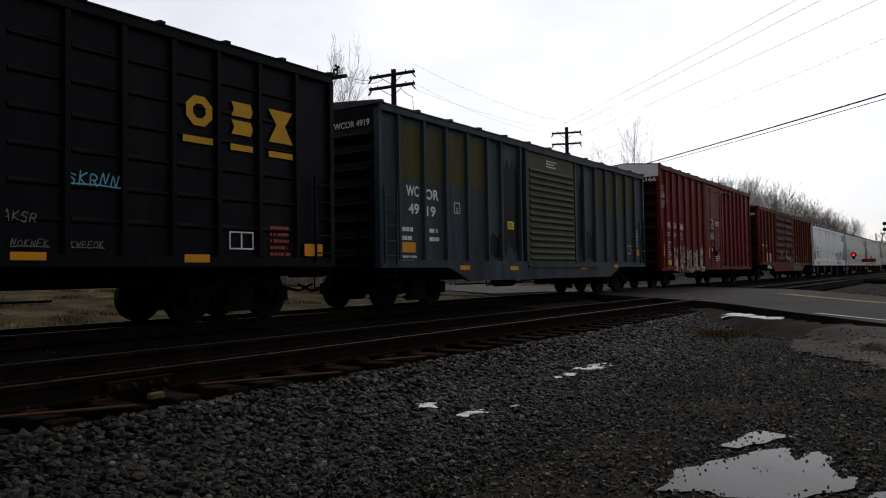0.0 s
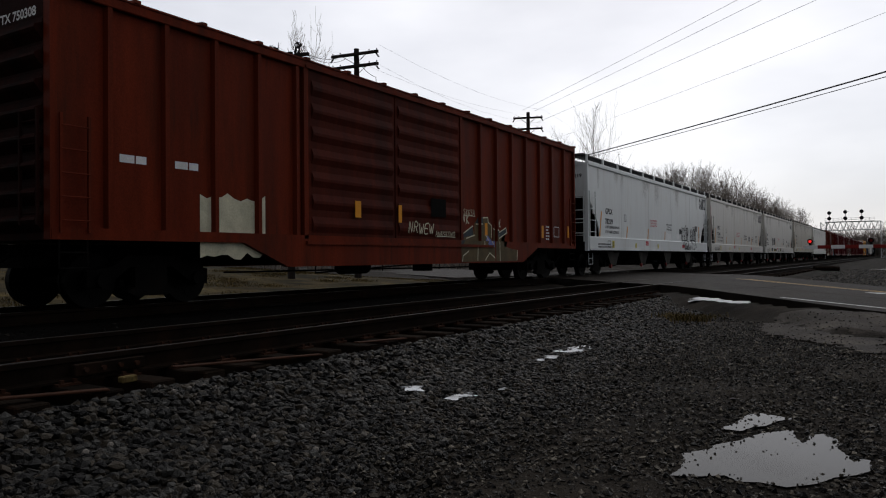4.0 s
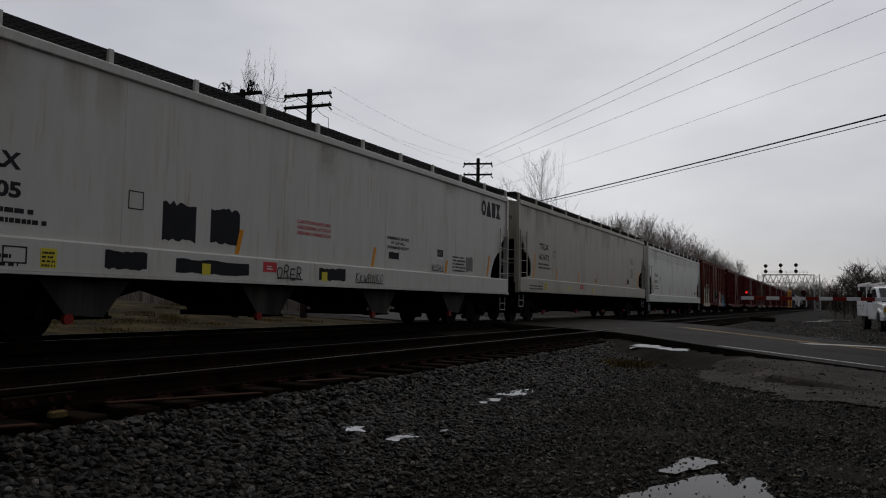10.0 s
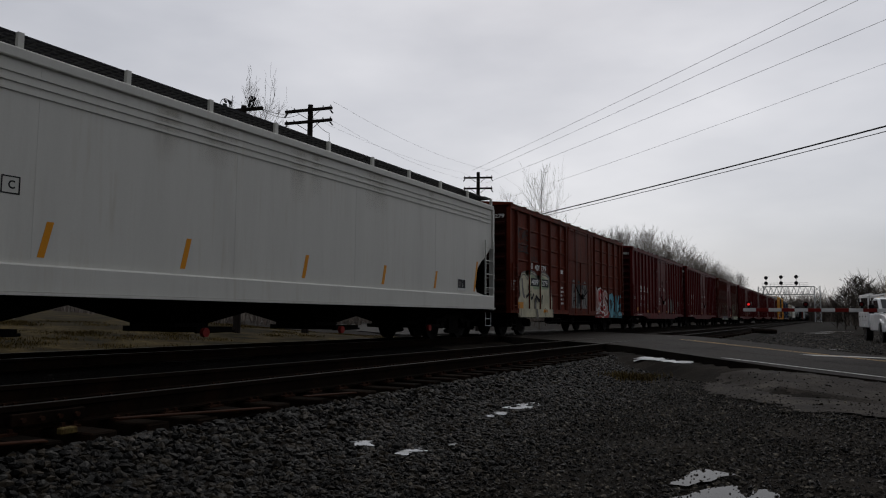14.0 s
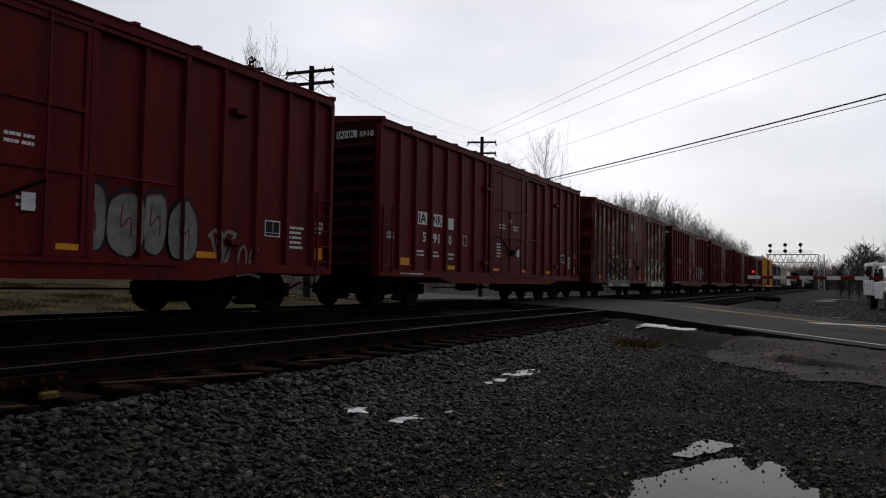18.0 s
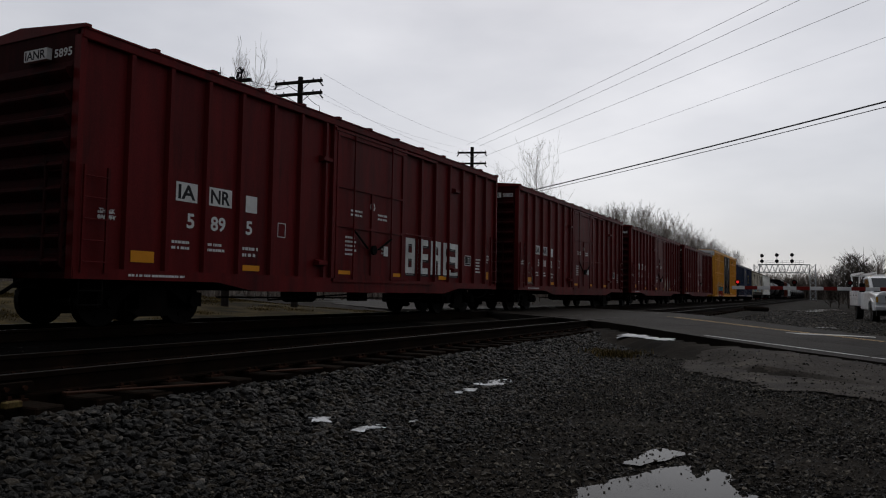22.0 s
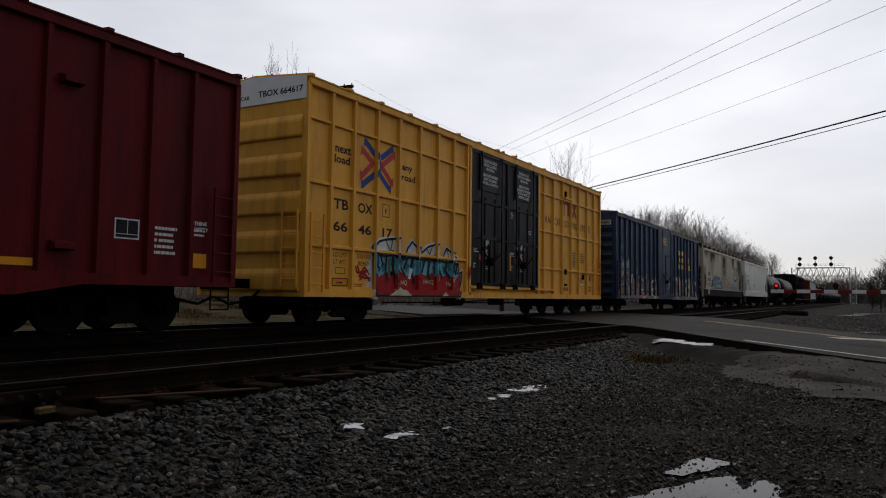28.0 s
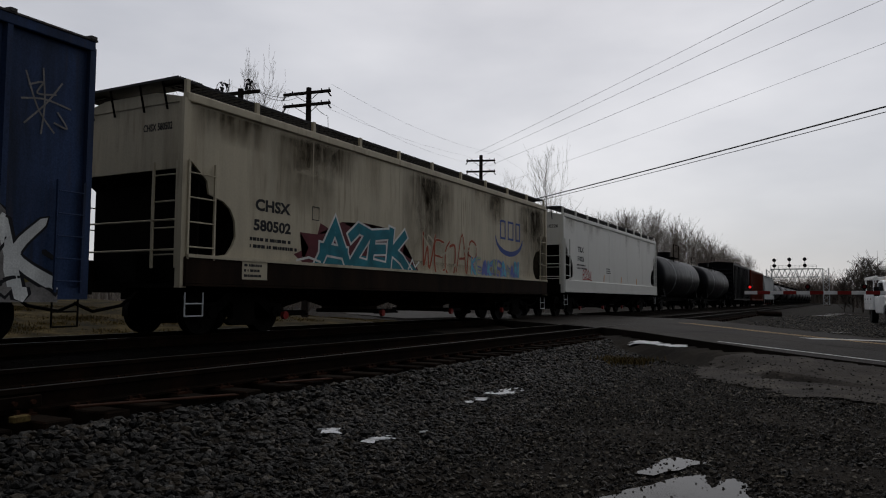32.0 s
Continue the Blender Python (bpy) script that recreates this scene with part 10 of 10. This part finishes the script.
def truck():
    """A white utility truck with a service body and a ladder rack; its nose towards -y."""
    t = thing("utility_truck", "white utility pickup truck waiting at the crossing with a ladder rack", "truck", pose(3.2, 40.8, 0.08, 0, 0, 7) @ Matrix.Diagonal((1.14, 1.1, 1.08, 1)))
    Wt = M["truck_white"]
    part("lower_body", prism(B(), [(0.05, 0.55), (0.02, 1.1), (0.2, 1.22), (1.5, 1.3), (3.6, 1.3), (3.6, 0.5), (1.45, 0.5), (1.35, 0.85), (0.85, 1.0), (0.4, 0.85), (0.32, 0.55)], "x", -0.97, 0.97), Wt, t, bevel=0.04)
    part("bonnet", prism(B(), [(-0.86, 1.18), (-0.8, 1.3), (-0.42, 1.36), (-0.3, 1.32), (0.3, 1.32), (0.42, 1.36), (0.8, 1.3), (0.86, 1.18)], "y", 0.05, 1.5), Wt, t, bevel=0.02)
    part("cabin", prism(B(), [(1.42, 1.28), (2.08, 1.98), (2.3, 2.05), (3.2, 2.05), (3.5, 1.95), (3.6, 1.28)], "x", -0.88, 0.88), Wt, t, bevel=0.05)
    part("windscreen", prism(B(), [(1.44, 1.34), (2.04, 1.95), (2.07, 1.93), (1.48, 1.31)], "x", -0.78, 0.78), M["glass"], t, m=pose(0, -0.035, 0.02))
    part("wiper", rod(B(), (-0.5, 1.44, 1.36), (0.1, 1.52, 1.42), 0.012), M["dark_metal"], t)
    for s in (-1, 1):
        part("side_window", prism(B(), [(1.75, 1.36), (2.2, 1.92), (3.3, 1.92), (3.35, 1.36)], "x", *sorted((s * 0.875, s * 0.89))), M["glass"], t)
        lamp = part("headlight", prism(B(), [(0.6, 0.86), (0.58, 1.16), (0.86, 1.2), (0.93, 1.12), (0.94, 0.84)], "y", -0.03, 0.1), M["headlamp"], t, m=Matrix.Diagonal((s, 1, 1, 1)))
        part("turn_lamp", box(B(), 0.88, 0.95, -0.035, -0.028, 0.86, 1.1), M["logo_gold"], lamp)
        mirror = part("mirror", box(B(), *sorted((s * 1.1, s * 1.32)), 1.5, 1.62, 1.3, 1.72), M["dark_metal"], t, bevel=0.03)
        part("mirror_arm", rod(B(), (s * 0.9, 1.6, 1.4), (s * 1.15, 1.56, 1.45), 0.02), M["dark_metal"], mirror)
        part("wheel_arch", prism(B(), [(0.3, 0.5), (0.4, 0.88), (0.85, 1.05), (1.3, 0.88), (1.4, 0.5), (1.3, 0.5), (1.2, 0.8), (0.85, 0.93), (0.5, 0.8), (0.4, 0.5)], "x", *sorted((s * 0.95, s * 1.03))), Wt, t)
        for y in (0.85, 4.75):
            wheel = part("wheel", rod(B(), (s * 0.72, y, 0.4), (s * 0.99, y, 0.4), 0.4, 22), M["tyre"], t)
            part("rim", rod(B(), (s * 0.985, y, 0.4), (s * 1.0, y, 0.4), 0.23, 16), M["chrome"], wheel)
        part("service_box", box(B(), *sorted((s * 0.58, s * 1.06)), 3.65, 6.0, 0.65, 1.42), Wt, t, bevel=0.02)
        for k in range(3):
            door = part("box_door", box(B(), *sorted((s * 1.06, s * 1.075)), 3.7 + k * 0.77, 4.4 + k * 0.77, 0.98, 1.38), Wt, t, bevel=0.008)
            part("latch", box(B(), *sorted((s * 1.075, s * 1.09)), 3.98 + k * 0.77, 4.12 + k * 0.77, 1.14, 1.2), M["dark_metal"], door)
    grille = part("grille", prism(B(), [(-0.58, 0.72), (-0.62, 1.12), (-0.52, 1.24), (0.52, 1.24), (0.62, 1.12), (0.58, 0.72)], "y", -0.06, 0.06), M["dark_metal"], t, bevel=0.02)
    for z in (0.86, 1.02):
        part("grille_bar", box(B(), -0.54, 0.54, -0.075, -0.06, z - 0.03, z + 0.03), M["dark_metal"], grille)
    part("grille_badge", prism(B(), [(0.15 * math.cos(a), 0.94 + 0.055 * math.sin(a)) for a in np.linspace(0, 6.0, 14)], "y", -0.085, -0.075), M["chrome"], t)
    part("bumper", prism(B(), [(-0.17, 0.5), (-0.17, 0.68), (-0.1, 0.72), (0.1, 0.72), (0.1, 0.5)], "x", -1.0, 1.0), M["silver"], t, bevel=0.03)
    part("number_plate", box(B(), -0.16, 0.16, -0.19, -0.175, 0.5, 0.62), M["reflector"], t)
    part("lower_bumper", box(B(), -0.95, 0.95, -0.12, 0.1, 0.28, 0.5), M["dark_metal"], t)
    part("bed", box(B(), -0.6, 0.6, 3.65, 6.0, 0.6, 0.8), M["dark_metal"], t)
    bm = B()
    for y in (3.75, 5.9):
        for x in (-0.98, 0.98):
            rod(bm, (x, y, 1.4), (x, y, 2.15), 0.03)
        rod(bm, (-1.05, y, 2.15), (1.05, y, 2.15), 0.03)
    for x in (-0.98, 0.98):
        rod(bm, (x, 3.6, 2.15), (x, 6.1, 2.15), 0.03)
    part("ladder_rack", bm, M["white_paint"], t)
    for x in (-0.9, -0.3, 0.35):
        part("rack_upright", rod(B(), (x, 3.72, 1.95), (x, 3.72, 2.3), 0.025), M["white_paint"], t)
    part("warning_lamp", rod(B(), (-0.55, 3.75, 1.95), (-0.55, 3.75, 2.1), 0.08, 12), M["logo_gold"], t)
    part("ladder", box(box(B(), -0.95, -0.9, 3.0, 6.4, 2.2, 2.27), -0.5, -0.45, 3.0, 6.4, 2.2, 2.27), M["white_paint"], t)
    part("cone", rod(B(), (-0.72, 3.8, 1.45), (-0.72, 3.8, 2.0), 0.16, 14, 0.04), M["sticker_red"], t)


truck()
bm = rod(B(), (-5.0, 55.5, 0.35), (-3.6, 56.5, 0.3), 0.16, 8)
tagged(new("timber_debris", as_mesh("timber_debris", bm, M["tie"])), "dark piece of old timber lying by the track", "timber")


# ---- small trackside things ----
def plank(x, y, turn, l, label):
    return tagged(hang("plank", as_mesh("plank", box(B(), -0.12, 0.12, -l / 2, l / 2, 0, 0.06), M["apron"], bevel=0.01), None, pose(x, y, float(np.interp(x, BED_X, BED_Z)) + 0.02, 0, 0, turn)), label, "plank", "loose planks")


plank(-8.3, 2.6, 14, 1.2, "pale weathered plank lying between the tracks")
plank(-8.15, 3.6, 6, 0.7, "short pale plank lying between the tracks")
anchor = thing("rail_joint", "rusty bolted rail joint on the near rail", "rail joint", pose(-5.37, 3.5, 0.36))
part("joint_bar", box(B(), -0.02, 0.02, -0.3, 0.3, 0.0, 0.09), M["rail"], anchor, bevel=0.006)
for k in range(4):
    part("bolt", rod(B(), (0.02, -0.22 + 0.146 * k, 0.045), (0.05, -0.22 + 0.146 * k, 0.045), 0.02, 6), M["rust_wheel"], anchor)
cap = tagged(new("marker_block", as_mesh("marker_block", box(B(), -0.03, 0.03, -0.07, 0.07, 0, 0.05), M["old_yellow"], bevel=0.008)), "small worn yellowish marker block on a tie end", "marker block")
cap.matrix_basis = pose(-5.12, 3.48, 0.3, 0, 0, 5)
for k, (x, y, turn, l) in enumerate(((-4.95, 4.6, 80, 1.5), (-5.0, 2.6, 74, 1.1), (-4.88, 6.4, 86, 0.8))):
    ob = tagged(new("rusty_strap", as_mesh("rusty_strap", box(B(), -l / 2, l / 2, -0.04, 0.04, 0, 0.015), M["rust_wheel"], bevel=0.004)), "bent rusty steel strap lying on the tie ends", "scrap steel", "scrap steel straps")
    ob.matrix_basis = pose(x, y, 0.335, 0, 2, turn)


# ---- motion ----
def motions():
    """The whole train rolls past; every wheelset turns with it."""
    for car, front in CARS:
        walk(car, [(t, pose(TRAIN_X, front - SPEED(t), RAIL_Z)) for t in (0, 2, 4, 6, 8, 10, 12, 14, 16, 18, 20, 22, 24, 26, 28, 30, 32)])
    for k, dy in enumerate((-0.89, 0.89)):
        if not WHEELS[k]:
            continue
        lead = WHEELS[k][0]
        walk(lead, [(f / FPS, pose(0, dy, 0.42, math.degrees(SPEED(f / FPS) / 0.42) % 360)) for f in range(0, 32 * FPS + 1)])
        for other in WHEELS[k][1:]:
            other.rotation_mode = "QUATERNION"
            other.animation_data_create()
            other.animation_data.action = lead.animation_data.action
            other.animation_data.action_slot = lead.animation_data.action_slot


motions()
